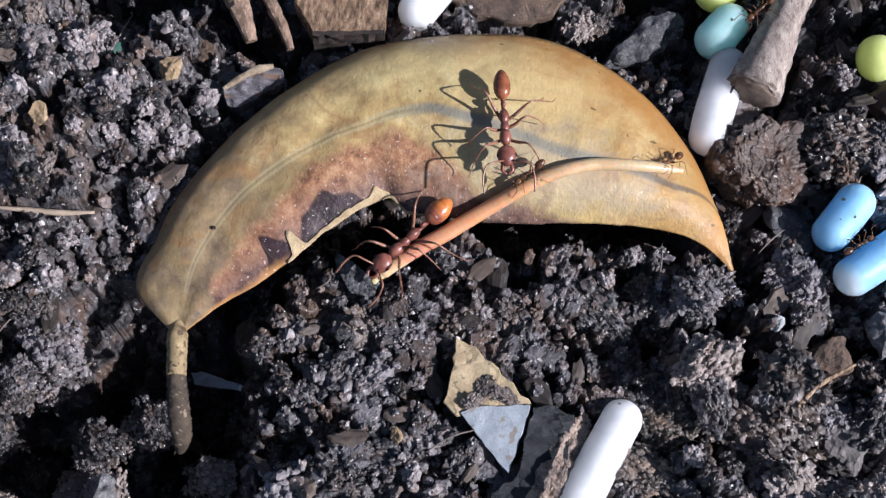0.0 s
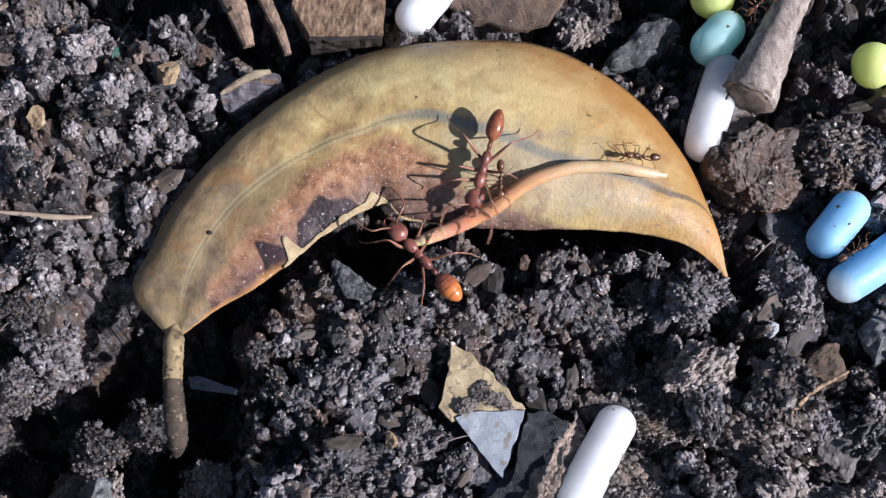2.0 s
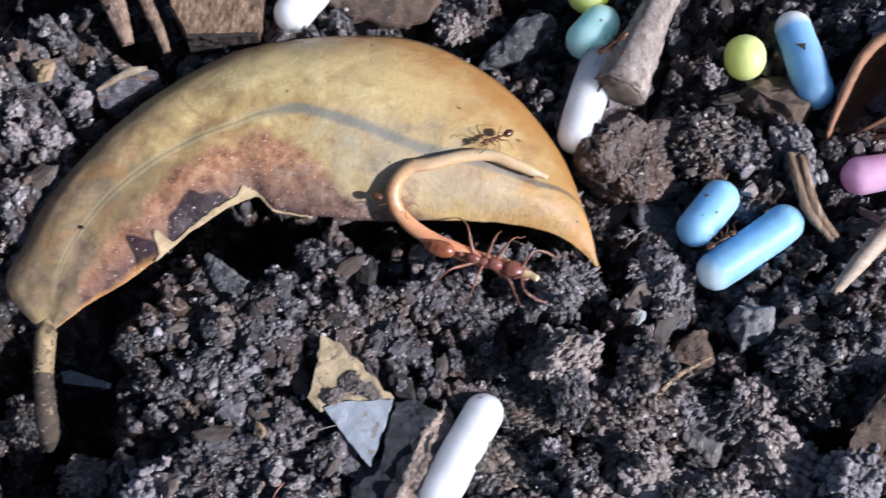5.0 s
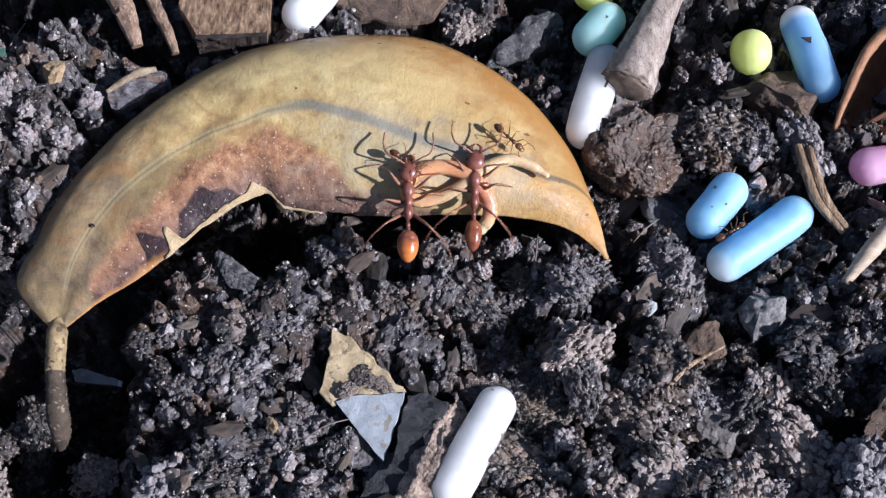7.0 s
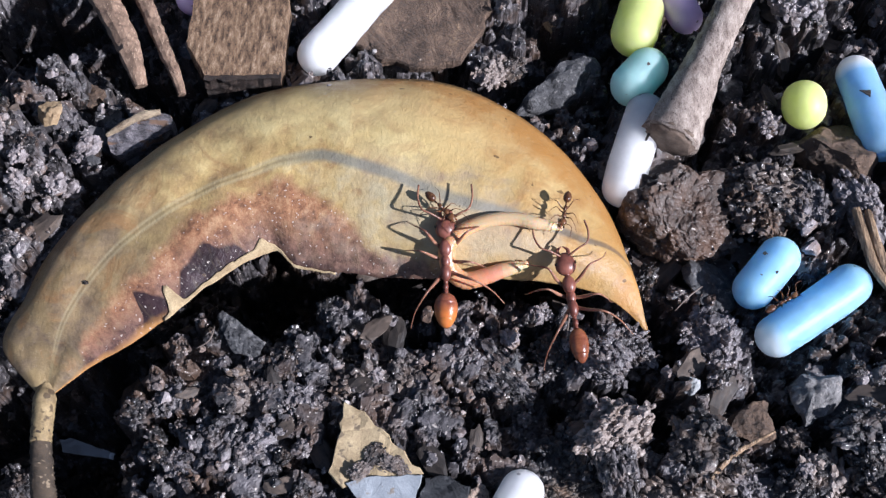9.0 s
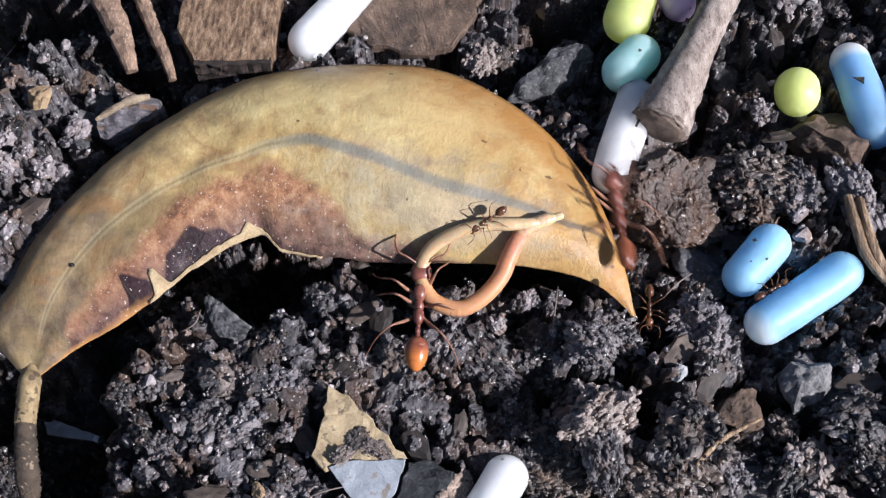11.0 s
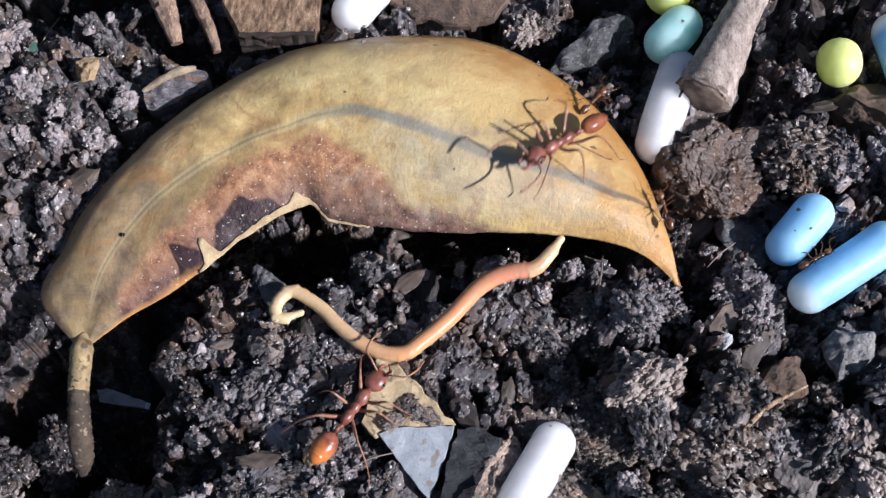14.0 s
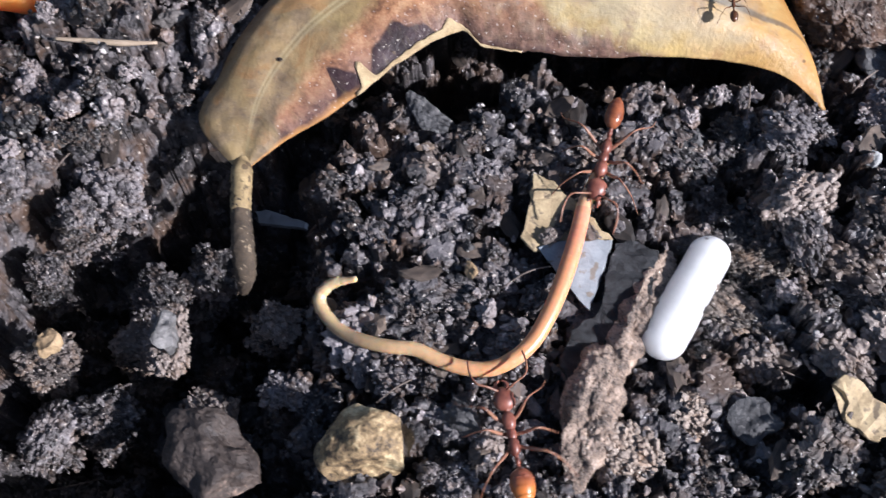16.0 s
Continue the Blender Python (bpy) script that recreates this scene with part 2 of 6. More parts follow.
def hollow(x, y):
    """Depth of the dark hollow under the arched leaf."""
    brink = np.interp(x, BRINK_X, BRINK_Y) + 0.9 * value_noise(x * 0.8, y * 0.3, 61)
    rear = np.interp(x, [-19, -15, -10, -4, 2, 8, 14, 19], [-9, -2, 3, 6, 6, 4, 1, -3])
    side = step((x + 18.6) / 2.0) * step((18.0 - x) / 4.0)
    under = (9.5 - 3.0 * step(x / 8)) * step((y - brink) / 1.1) * step((rear - y) / 3.0 + 0.6) * side
    tx, ty = x + 3.0 * value_noise(x * 0.3, y * 0.3, 62), y + 3.0 * value_noise(x * 0.3 + 7, y * 0.3, 63)
    # trench deepened round the stalk so that the soil there goes dark
    trench = 9.0 * step((tx + 28.0) / 3.5) * step((-14.0 - tx) / 3.0) * step((ty + 20.5) / 3.5) * step((-6.8 - ty) / 2.5)
    return np.maximum(under, trench)


def track_top(x, y):
    """How high the soil may reach where it slopes down towards the pit."""
    return 1.0 - 0.55 * np.clip(-9 - x, 0, 7) * step((-15 - y) / 2)


def height(x, y):
    """The soil's surface: clods with deep gaps, a hollow under the leaf, mounds beside it."""
    x, y = np.asarray(x, float), np.asarray(y, float)
    near = np.exp(-((np.hypot(x, y + 5) / 75) ** 4))
    wx, wy = x + 1.5 * value_noise(x * 0.45, y * 0.45, 8), y + 1.5 * value_noise(x * 0.45 + 9, y * 0.45, 10)
    h = 1.2 * value_noise(x * 0.09, y * 0.09, 3) + 1.2 * value_noise(x * 0.22, y * 0.22, 5)
    front = step((x + 15) / 3) * step((17 - x) / 5) * step((-6 - y) / 3)
    mound = step((-17 - x) / 3) * step((y + 13) / 3) * step((12.5 - y) / 2)
    h += (6.6 - 3.9 * front - 3.8 * mound) * lumps(wx * 0.165, wy * 0.165, 11, 0.38) - 4.6 + 3.1 * front + 3.0 * mound
    h += 1.5 * lumps(wx * 0.30, wy * 0.30, 16, 0.45) - 0.9
    h += 0.95 * lumps(wx * 0.46, wy * 0.46, 12)
    h = h * (0.55 + 0.45 * near) - 0.2
    h += 2.2 * bell(x, y, -31, 5, 9, 9) + 1.0 * bell(x, y, -8, -12, 7, 4)
    h -= 1.6 * bell(x, y, 0, 3, 15, 6) + 1.8 * bell(x, y, -18.8, -14.5, 2.6, 3.4)
    h -= 3.0 * bell(x, y, 20, -12.6, 4.2, 2.0) + 2.6 * bell(x, y, 27, -8.0, 3.0, 1.8) + 2.6 * bell(x, y, 28, 17, 6, 4) + 5.0 * bell(x, y, -25, 16, 9, 5) + 4.0 * bell(x, y, -29, 16.5, 6, 4)
    h -= 2.2 * bell(x, y, 30.5, -14.5, 4, 1.6) + 1.0 * bell(x, y, 6.2, -10.5, 1.8, 3.5) + 1.0 * bell(x, y, 13, -9.5, 1.6, 3.0)
    h -= 2.6 * bell(x, y, -15, 11, 7, 4) + 4.0 * bell(x, y, 13, 13, 6, 6) + 2.6 * bell(x, y, 27, 13, 3.5, 5)
    h -= 2.4 * bell(x, y, -22.5, -13, 4.0, 5.0) + 2.4 * bell(x, y, -21, -26, 6, 4) + 1.6 * bell(x, y, -19, -20, 6, 6)
    h -= 3.0 * bell(x, y, 22, -5.0, 2.6, 2.2) + 2.2 * bell(x, y, 30, -6.2, 4.5, 1.8) + 1.6 * bell(x, y, 32, 3.5, 4.0, 2.2) + 2.4 * bell(x, y, 27, -4.0, 5.5, 3.0)
    h += 1.9 * (lumps(wx * 0.36, wy * 0.36, 17, 0.4) - 0.62) * bell(x, y, -30, 2, 11, 12)
    # ground lowered towards the stalk to put shade there, rising again beyond it
    h -= 2.2 * step((-4 - x) / 10) * step((x + 30) / 5) * step((-8.5 - y) / 4)
    h = np.where(x < -20, np.minimum(h, 0.6 + 0.7 * np.clip(y + 11, 0, None)), h)
    # a broad pit beyond the stalk, sunk until its floor lies in shade
    h -= (4.5 + 0.72 * np.clip(-15 - x, 0, 14)) * step((-13.0 - x - 2.5 * value_noise(x * 0.2, y * 0.2, 18)) / 2.5) * step((x + 34.0 + 3.0 * step((-15 - y) / 6) + 3 * value_noise(x * 0.3, y * 0.35, 19)) / 3.2) * step((-11.0 - y) / 5) * step((y + 37) / 3)
    # trodden low in front of the leaf
    low = np.clip((x + 28) / 3, 0, 1) * np.clip((17 - x) / 3, 0, 1) * np.clip((-3 - y) / 2, 0, 1) * np.clip((y + 36) / 2, 0, 1)
    h = h - low * np.clip(h - 0.2, 0, None) * 0.8
    h = np.where((x > -17) & (x < 0) & (y < -13), np.minimum(h, track_top(x, y) - 0.9), h)
    for _, a, b, r, z in PELLETS:
        h = np.minimum(h, z - 0.75 * r + 1.1 * np.clip(near_line(x, y, a, b) - 0.9 * r, 0, None))
    for bx, by, r, z in BEDS:
        h = np.minimum(h, z + 0.9 * np.clip(np.hypot(x - bx, y - by) - r, 0, None))
    return h - hollow(x, y)


# ---- pellets: two ends, radius, all in millimetres ----
PELLETS = [
    ("white", (8.47, -22.15), (11.31, -16.75), 1.40, 0.8),
    ("blue", (26.37, -2.63), (28.20, -0.35), 1.40, 0.7),
    ("blue_sun_patch", (27.68, -5.85), (32.74, -2.18), 1.42, 0.7),
    ("white", (-3.67, 13.99), (0.98, 20.90), 1.52, 1.1),
    ("lime", (18.91, 16.71), (19.43, 18.66), 1.70, 1.1),
    ("teal", (19.77, 13.77), (18.65, 12.37), 1.53, 1.1),
    ("white", (17.86, 4.41), (19.55, 10.26), 1.44, 0.9),
    ("lime", (30.68, 11.14), (30.69, 11.44), 1.60, 1.1),
    ("blue_lit_end", (34.54, 13.96), (35.77, 8.60), 1.41, 1.1),
    ("pink", (38.47, 1.69), (41.8, 2.3), 1.38, 1.1),
    ("violet", (21.87, 20.26), (22.71, 18.30), 1.24, 1.1),
    ("violet", (-13.01, 20.2), (-13.15, 18.42), 1.30, 1.1),
    ("orange", (-38.3, 0.2), (-34.3, -0.15), 1.33, 2.1),
]


def near_line(x, y, a, b):
    ax, ay = a
    dx, dy = b[0] - ax, b[1] - ay
    k = np.clip(((x - ax) * dx + (y - ay) * dy) / (dx * dx + dy * dy + 1e-9), 0, 1)
    return np.hypot(x - ax - k * dx, y - ay - k * dy)


# round spots that loose crumbs leave free: x, y, radius
FREE = [(20.6, -25.8, 2.2), (22.8, 3.8, 4.8), (34.2, 1.2, 1.4), (34.8, -1.8, 1.4), (36.0, -3.6, 1.4), (36.4, -6.4, 1.4), (38.4, -4.2, 1.4), (40.2, -2.4, 1.4), (-9.3, 15, 4.4), (4, 17, 4.6), (-15.3, 7, 3.2), (-18.3, 15.5, 1.8), (-16.8, 12, 1.4), (-15, 15, 1.4),
        (2.5, -15, 2.6), (3.4, -18.5, 2.0), (7, -18, 2.4), (4.5, -23, 3.0), (1.5, -28, 3.2), (32.6, 8.1, 3.0), (39, 9.5, 3.0), (-18.6, -14.5, 1.2), (-18.4, -12.5, 1.2)]


def crowded(x, y, r):
    bad = np.zeros(np.shape(x), bool)
    for _, a, b, pr, _z in PELLETS:
        bad |= near_line(x, y, a, b) < pr + 0.85 * r
    bad |= near_line(x, y, (21.1, 7.5), (28, 22.4)) < 1.4 + 0.4 * r
    bad |= near_line(x, y, (-18.9, -12), (-18.3, -17)) < 0.9 + 0.8 * r
    bad |= near_line(x, y, (-33, -4.2), (-24.5, -4.4)) < 0.3 + 0.9 * r
    for fx, fy, fr in FREE:
        bad |= np.hypot(x - fx, y - fy) < fr
    return bad


# ---- ground: one sheet, fine near the leaf and coarse far away ----
GROUND_X, GROUND_Y, GROUND_STEP = (-44.0, 47.0), (-40.0, 27.0), 0.13


def graded(a, b, step, far, grow=1.16):
    mid = list(np.linspace(a, b, int(round((b - a) / step)) + 1))
    s, lo, hi = step, mid[0], mid[-1]
    below, above = [], []
    while hi < far:
        s *= grow
        hi += s
        lo -= s
        above.append(hi)
        below.insert(0, lo)
    return np.array(below + mid + above), len(below), len(below) + len(mid)


def heaped(gz, x, y, r, rise, seed, bed=None, facets=3):
    """Raises the fine part of the ground where crumbs of radius r lie at x, y: rounded tops cut by facets."""
    rng = np.random.default_rng(seed)
    ny, nx = gz.shape
    w = int(math.ceil(1.3 * r.max() / GROUND_STEP))
    off = np.arange(-w, w + 1)
    ix, iy = np.round((x - GROUND_X[0]) / GROUND_STEP).astype(int), np.round((y - GROUND_Y[0]) / GROUND_STEP).astype(int)
    ok = (ix > w) & (iy > w) & (ix < nx - w - 1) & (iy < ny - w - 1)
    x, y, r, ix, iy = x[ok], y[ok], r[ok], ix[ok], iy[ok]
    z = (gz if bed is None else bed)[iy, ix] + rng.uniform(*rise, len(r)) * r
    cols, rows = ix[:, None, None] + off[None, None, :], iy[:, None, None] + off[None, :, None]
    dx = (GROUND_X[0] + cols * GROUND_STEP - x[:, None, None]) / r[:, None, None]
    dy = (GROUND_Y[0] + rows * GROUND_STEP - y[:, None, None]) / r[:, None, None]
    a, squash = rng.uniform(0, math.pi, len(r))[:, None, None], rng.uniform(0.75, 1.3, len(r))[:, None, None]
    ex, ey = (np.cos(a) * dx + np.sin(a) * dy) * squash, (np.cos(a) * dy - np.sin(a) * dx) / squash
    d2 = ex ** 2 + ey ** 2
    top = np.sqrt(np.clip(1 - d2, 0, 1))
    for _ in range(facets):
        sx, sy, k = rng.normal(0, 0.55, len(r))[:, None, None], rng.normal(0, 0.55, len(r))[:, None, None], rng.uniform(0.55, 0.95, len(r))[:, None, None]
        top = np.minimum(top, k + sx * dx + sy * dy)
    lift = np.where(d2 < 1, z[:, None, None] + (top - 0.1) * r[:, None, None] * 1.15, -99)
    rows, cols = np.broadcast_to(rows, lift.shape), np.broadcast_to(cols, lift.shape)
    np.maximum.at(gz, (rows.ravel(), cols.ravel()), lift.ravel())


def sites(pitch, seed):
    rng = np.random.default_rng(seed)
    gx, gy = np.meshgrid(np.arange(GROUND_X[0], GROUND_X[1], pitch), np.arange(GROUND_Y[0], GROUND_Y[1], pitch))
    return gx.ravel() + rng.uniform(-0.6, 0.6, gx.size) * pitch, gy.ravel() + rng.uniform(-0.6, 0.6, gx.size) * pitch, rng


def ceiling_over(gx, gy):
    """How high loose soil may reach: under the leaf, round the pellets, in the beds of stones, on the trodden part."""
    cap = np.full(gx.shape, 9.0)
    pts = leaf_surface(300, 99)[0].reshape(-1, 3)
    ix, iy = np.round((pts[:, 0] - GROUND_X[0]) / GROUND_STEP).astype(int), np.round((pts[:, 1] - GROUND_Y[0]) / GROUND_STEP).astype(int)
    for dx in range(-3, 4):
        for dy in range(-3, 4):
            np.minimum.at(cap, (iy + dy, ix + dx), pts[:, 2] - 0.45)
    for _, a, b, r, z in PELLETS:
        cap = np.minimum(cap, z - 0.55 * r + 1.6 * np.clip(near_line(gx, gy, a, b) - 0.85 * r, 0, None))
    for bx, by, r, z in BEDS:
        cap = np.minimum(cap, z + 0.2 + 1.2 * np.clip(np.hypot(gx - bx, gy - by) - r, 0, None))
    cap = np.minimum(cap, 1.6 + 1.5 * np.clip(near_line(gx, gy, (21.1, 7.5), (28, 22.4)) - 1.5, 0, None))
    cap = np.minimum(cap, 2.7 + 1.5 * np.clip(near_line(gx, gy, (-33, -4.2), (-24.5, -4.4)) - 0.3, 0, None))
    open_part = step((gx + 27) / 3) * step((18 - gx) / 4) * step((-3 - gy) / 2) * step((gy + 37) / 3)
    return np.minimum(np.minimum(cap, 9.0 - 7.9 * open_part), np.where((gx > -17) & (gx < 0) & (gy < -13), track_top(gx, gy) - 0.2, 9.0))


def build_ground():
    xs, x0, x1 = graded(*GROUND_X, GROUND_STEP, 40000)
    ys, y0, y1 = graded(*GROUND_Y, GROUND_STEP, 40000)
    gx, gy = np.meshgrid(xs, ys)
    # beyond the strewn part only a gentle unevenness goes on
    away = np.hypot(np.clip(np.abs(gx - 1.5) - 47, 0, None), np.clip(np.abs(gy + 6.5) - 35, 0, None))
    fade = np.exp(-(away / 14) ** 2)
    gz = height(gx, gy) * fade + (1 - fade) * (-0.8 + 0.04 * np.clip(away, 0, 60) * value_noise(gx * 0.02, gy * 0.02, 6) * np.exp(-away / 3000))
    bed = gz[y0:y1, x0:x1].copy()
    fine = bed - 1.2
    for pitch, r0, r1, share, rise, seed, on_bed in ((2.4, 0.7, 1.4, 0.6, (-0.7, 0.0), 201, True), (1.2, 0.35, 0.75, 0.75, (-0.6, 0.3), 202, True),
                                                     (0.62, 0.18, 0.40, 0.85, (0.0, 0.8), 203, False), (0.36, 0.13, 0.23, 0.85, (0.2, 1.1), 204, False)):
        x, y, rng = sites(pitch, seed)
        keep = rng.random(len(x)) < share
        heaped(fine, x[keep], y[keep], (r0 + (r1 - r0) * rng.random(len(x)) ** 1.6)[keep], rise, seed + 50, bed if on_bed else None, 1 if on_bed else 2)
    fine = np.minimum(fine, ceiling_over(gx[y0:y1, x0:x1], gy[y0:y1, x0:x1]))
    gz[y0:y1, x0:x1] = fine
    nx, ny = len(xs), len(ys)
    idx = np.arange(nx * ny).reshape(ny, nx)
    faces = np.stack([idx[:-1, :-1], idx[:-1, 1:], idx[1:, 1:], idx[1:, :-1]], -1).reshape(-1, 4)
    me = bpy.data.meshes.new("ground")
    me.vertices.add(nx * ny)
    me.vertices.foreach_set("co", (np.stack([gx, gy, gz], -1) * MM).astype(np.float32).ravel())
    me.loops.add(len(faces) * 4)
    me.loops.foreach_set("vertex_index", faces.astype(np.int32).ravel())
    me.polygons.add(len(faces))
    me.polygons.foreach_set("loop_start", np.arange(0, len(faces) * 4, 4, dtype=np.int32))
    me.polygons.foreach_set("use_smooth", np.zeros(len(faces), bool))
    me.materials.append(SOIL)
    me.update(calc_edges=True)
    return tagged(new("ground", me), "dark moist crumbly garden soil with hollows and mounds", "soil", kind="structure")


# ---- leaf ----
MIDRIB = [(-18.9, -11.8, 0.4), (-18.0, -7.3, 2.4), (-15.3, -2.8, 3.4), (-11.4, 0.6, 4.2), (-7.4, 2.5, 4.8), (-3.8, 3.3, 5.2),
          (1.5, 2.1, 5.4), (6.0, 0.5, 5.3), (10.35, -0.73, 4.9), (14.4, -1.63, 4.0), (17.3, -2.1, 2.3), (18.6, -3.4, 1.3), (19.4, -5.9, 0.2)]
BACK_EDGE = [(-19.4, -11.8, 0.4), (-22.1, -8.8, 0.9), (-21.07, -5.46, 1.4), (-19.75, -2.25, 1.8), (-15.91, 2.93, 2.3), (-10.7, 7.62, 2.6),
             (-5.12, 10.27, 2.7), (0.72, 11.25, 2.6), (6.7, 11.0, 2.0), (12.7, 7.7, 1.5), (16.6, 2.9, 1.0), (18.4, -1.7, 0.6), (19.4, -5.9, 0.2)]
FRONT_EDGE = [(-18.6, -11.8, 0.4), (-16.0, -9.9, 1.2), (-13.4, -8.5, 2.0), (-10.95, -6.6, 2.6), (-8.95, -4.7, 2.8), (-6.6, -2.95, 2.9),
              (-4.9, -2.25, 2.9), (-3.9, -2.95, 2.85), (-2.3, -3.3, 2.8), (1.8, -3.7, 2.8), (7.2, -3.6, 2.7), (12.7, -3.5, 2.4), (16.0, -3.9, 1.8), (17.9, -4.7, 1.0), (19.4, -5.9, 0.2)]


def spline(points, n):
    """n points evenly along a smooth curve through the given ones."""
    p = np.array(points, float)
    p = np.vstack([2 * p[0] - p[1], p, 2 * p[-1] - p[-2]])
    out = []
    for i in range(1, len(p) - 2):
        for k in np.linspace(0, 1, 24, endpoint=False):
            a, b, c, d = p[i - 1:i + 3]
            out.append(0.5 * (2 * b + (c - a) * k + (2 * a - 5 * b + 4 * c - d) * k * k + (3 * b - a - 3 * c + d) * k ** 3))
    out = np.array(out + [p[-2]])
    s = np.r_[0, np.cumsum(np.linalg.norm(np.diff(out, axis=0), axis=1))]
    return np.stack([np.interp(np.linspace(0, s[-1], n), s, out[:, i]) for i in range(out.shape[1])], 1)


def leaf_material():
    m, nt, bsdf = material("dry_leaf")
    uv = nt.nodes.new("ShaderNodeUVMap").outputs["UV"]
    co = nt.nodes.new("ShaderNodeTexCoord").outputs["Object"]
    sep = nt.nodes.new("ShaderNodeSeparateXYZ")
    nt.links.new(uv, sep.inputs[0])
    u, v = sep.outputs[0], sep.outputs[1]
    big, mid, fine = grain(nt, co, 130, 3), grain(nt, co, 600, 4), grain(nt, co, 4200, 4, 0.7)
    base = ramp(nt, math_node(nt, "ADD", math_node(nt, "MULTIPLY", big, 0.6), math_node(nt, "MULTIPLY", mid, 0.4)),
                [(0.36, (0.46, 0.295, 0.13)), (0.50, (0.67, 0.485, 0.195)), (0.64, (0.80, 0.66, 0.33))])
    # browner rim along the back edge and the tip
    jitter = math_node(nt, "MULTIPLY", math_node(nt, "SUBTRACT", mid, 0.5), 0.35)
    rim = ramp(nt, math_node(nt, "ADD", v, jitter), [(0.76, (0,)), (1.0, (1,))])
    base = mixed(nt, rim, base, (0.36, 0.19, 0.07))
    tip = ramp(nt, math_node(nt, "ADD", u, jitter), [(0.64, (0,)), (0.93, (0.95,))])
    base = mixed(nt, tip, base, (0.52, 0.26, 0.075))
    stem = ramp(nt, math_node(nt, "ADD", u, jitter), [(0.02, (0.9,)), (0.22, (0.75,)), (0.46, (0.1,)), (0.55, (0,))])
    base = mixed(nt, stem, base, ramp(nt, grain(nt, co, 260, 4, 0.6), [(0.42, (0.25, 0.18, 0.10)), (0.58, (0.45, 0.28, 0.125))]))
    foot = ramp(nt, math_node(nt, "ADD", u, jitter), [(0.03, (1,)), (0.14, (0.75,)), (0.34, (0,))])
    base = mixed(nt, foot, base, ramp(nt, grain(nt, co, 520, 5, 0.7), [(0.40, (0.12, 0.088, 0.070)), (0.52, (0.23, 0.172, 0.118)), (0.64, (0.36, 0.265, 0.15))]))
    olive = ramp(nt, grain(nt, co, 210, 4, 0.6, 0.6), [(0.46, (0,)), (0.60, (0.42,))])
    base = mixed(nt, olive, base, (0.37, 0.265, 0.105))
    brown = ramp(nt, grain(nt, co, 330, 5, 0.65, 1.0), [(0.50, (0,)), (0.63, (0.75,))])
    base = mixed(nt, brown, base, (0.36, 0.20, 0.085))
    mottle = ramp(nt, grain(nt, co, 1900, 5, 0.7), [(0.35, (0.25,)), (0.55, (0,))])
    base = mixed(nt, mottle, base, (0.22, 0.14, 0.06))
    # scorched lower half: how far up the stain reaches along the leaf
    streaks = node(nt, "Mapping", Scale=(34, 2.2, 1), Rotation=(0, 0, radians(-9)))
    nt.links.new(uv, streaks.inputs["Vector"])
    streak = grain(nt, streaks.outputs["Vector"], 1.0, 3, 0.6)
    wob = math_node(nt, "ADD", math_node(nt, "MULTIPLY", math_node(nt, "SUBTRACT", grain(nt, co, 420, 5, 0.7), 0.5), 0.20),
                    math_node(nt, "MULTIPLY", math_node(nt, "SUBTRACT", streak, 0.5), 0.16))
    reach = ramp(nt, u, [(0.05, (0.0,)), (0.09, (0.27,)), (0.20, (0.34,)), (0.31, (0.40,)), (0.40, (0.42,)), (0.455, (0.46,)), (0.475, (0.42,)), (0.53, (0.28,)), (0.56, (0.20,)), (0.63, (0.15,)), (0.71, (0.05,)), (0.75, (-0.1,))])
    red = ramp(nt, math_node(nt, "ADD", math_node(nt, "SUBTRACT", reach, v), wob), [(-0.01, (0,)), (0.09, (1,))])
    rusty = ramp(nt, grain(nt, co, 1100, 5, 0.75), [(0.36, (0.19, 0.085, 0.052)), (0.5, (0.42, 0.20, 0.105)), (0.64, (0.60, 0.36, 0.20))])
    plum = ramp(nt, grain(nt, co, 1300, 5, 0.75), [(0.38, (0.065, 0.034, 0.036)), (0.62, (0.26, 0.145, 0.115))])
    low_part = ramp(nt, math_node(nt, "ADD", v, math_node(nt, "MULTIPLY", wob, 0.8)), [(0.07, (0.97,)), (0.27, (0,))])
    base = mixed(nt, math_node(nt, "MULTIPLY", red, 0.93), base, mixed(nt, low_part, rusty, plum))
    deep = ramp(nt, u, [(0.165, (0.0,)), (0.183, (0.10,)), (0.192, (0.25,)), (0.222, (0.12,)), (0.229, (0.0,)), (0.238, (0.04,)), (0.262, (0.15,)), (0.310, (0.225,)), (0.322, (0.165,)), (0.348, (0.12,)), (0.362, (0.03,)), (0.45, (0.05,)), (0.52, (0.04,)), (0.60, (0.02,)), (0.66, (0.0,))])
    purple = ramp(nt, math_node(nt, "ADD", math_node(nt, "SUBTRACT", deep, v), math_node(nt, "MULTIPLY", wob, 0.30)), [(0.0, (0,)), (0.022, (1,))])
    base = mixed(nt, math_node(nt, "MULTIPLY", purple, ramp(nt, u, [(0.36, (0.97,)), (0.40, (0.6,))])), base, ramp(nt, mid, [(0.4, (0.016, 0.009, 0.012)), (0.6, (0.045, 0.025, 0.030))]))
    # grey stripe along the midrib that fades towards the stalk
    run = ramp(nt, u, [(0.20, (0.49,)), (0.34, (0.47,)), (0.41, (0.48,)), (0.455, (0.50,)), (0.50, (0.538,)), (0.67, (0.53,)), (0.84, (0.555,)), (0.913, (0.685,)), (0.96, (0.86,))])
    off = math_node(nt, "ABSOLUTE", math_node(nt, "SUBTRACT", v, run))
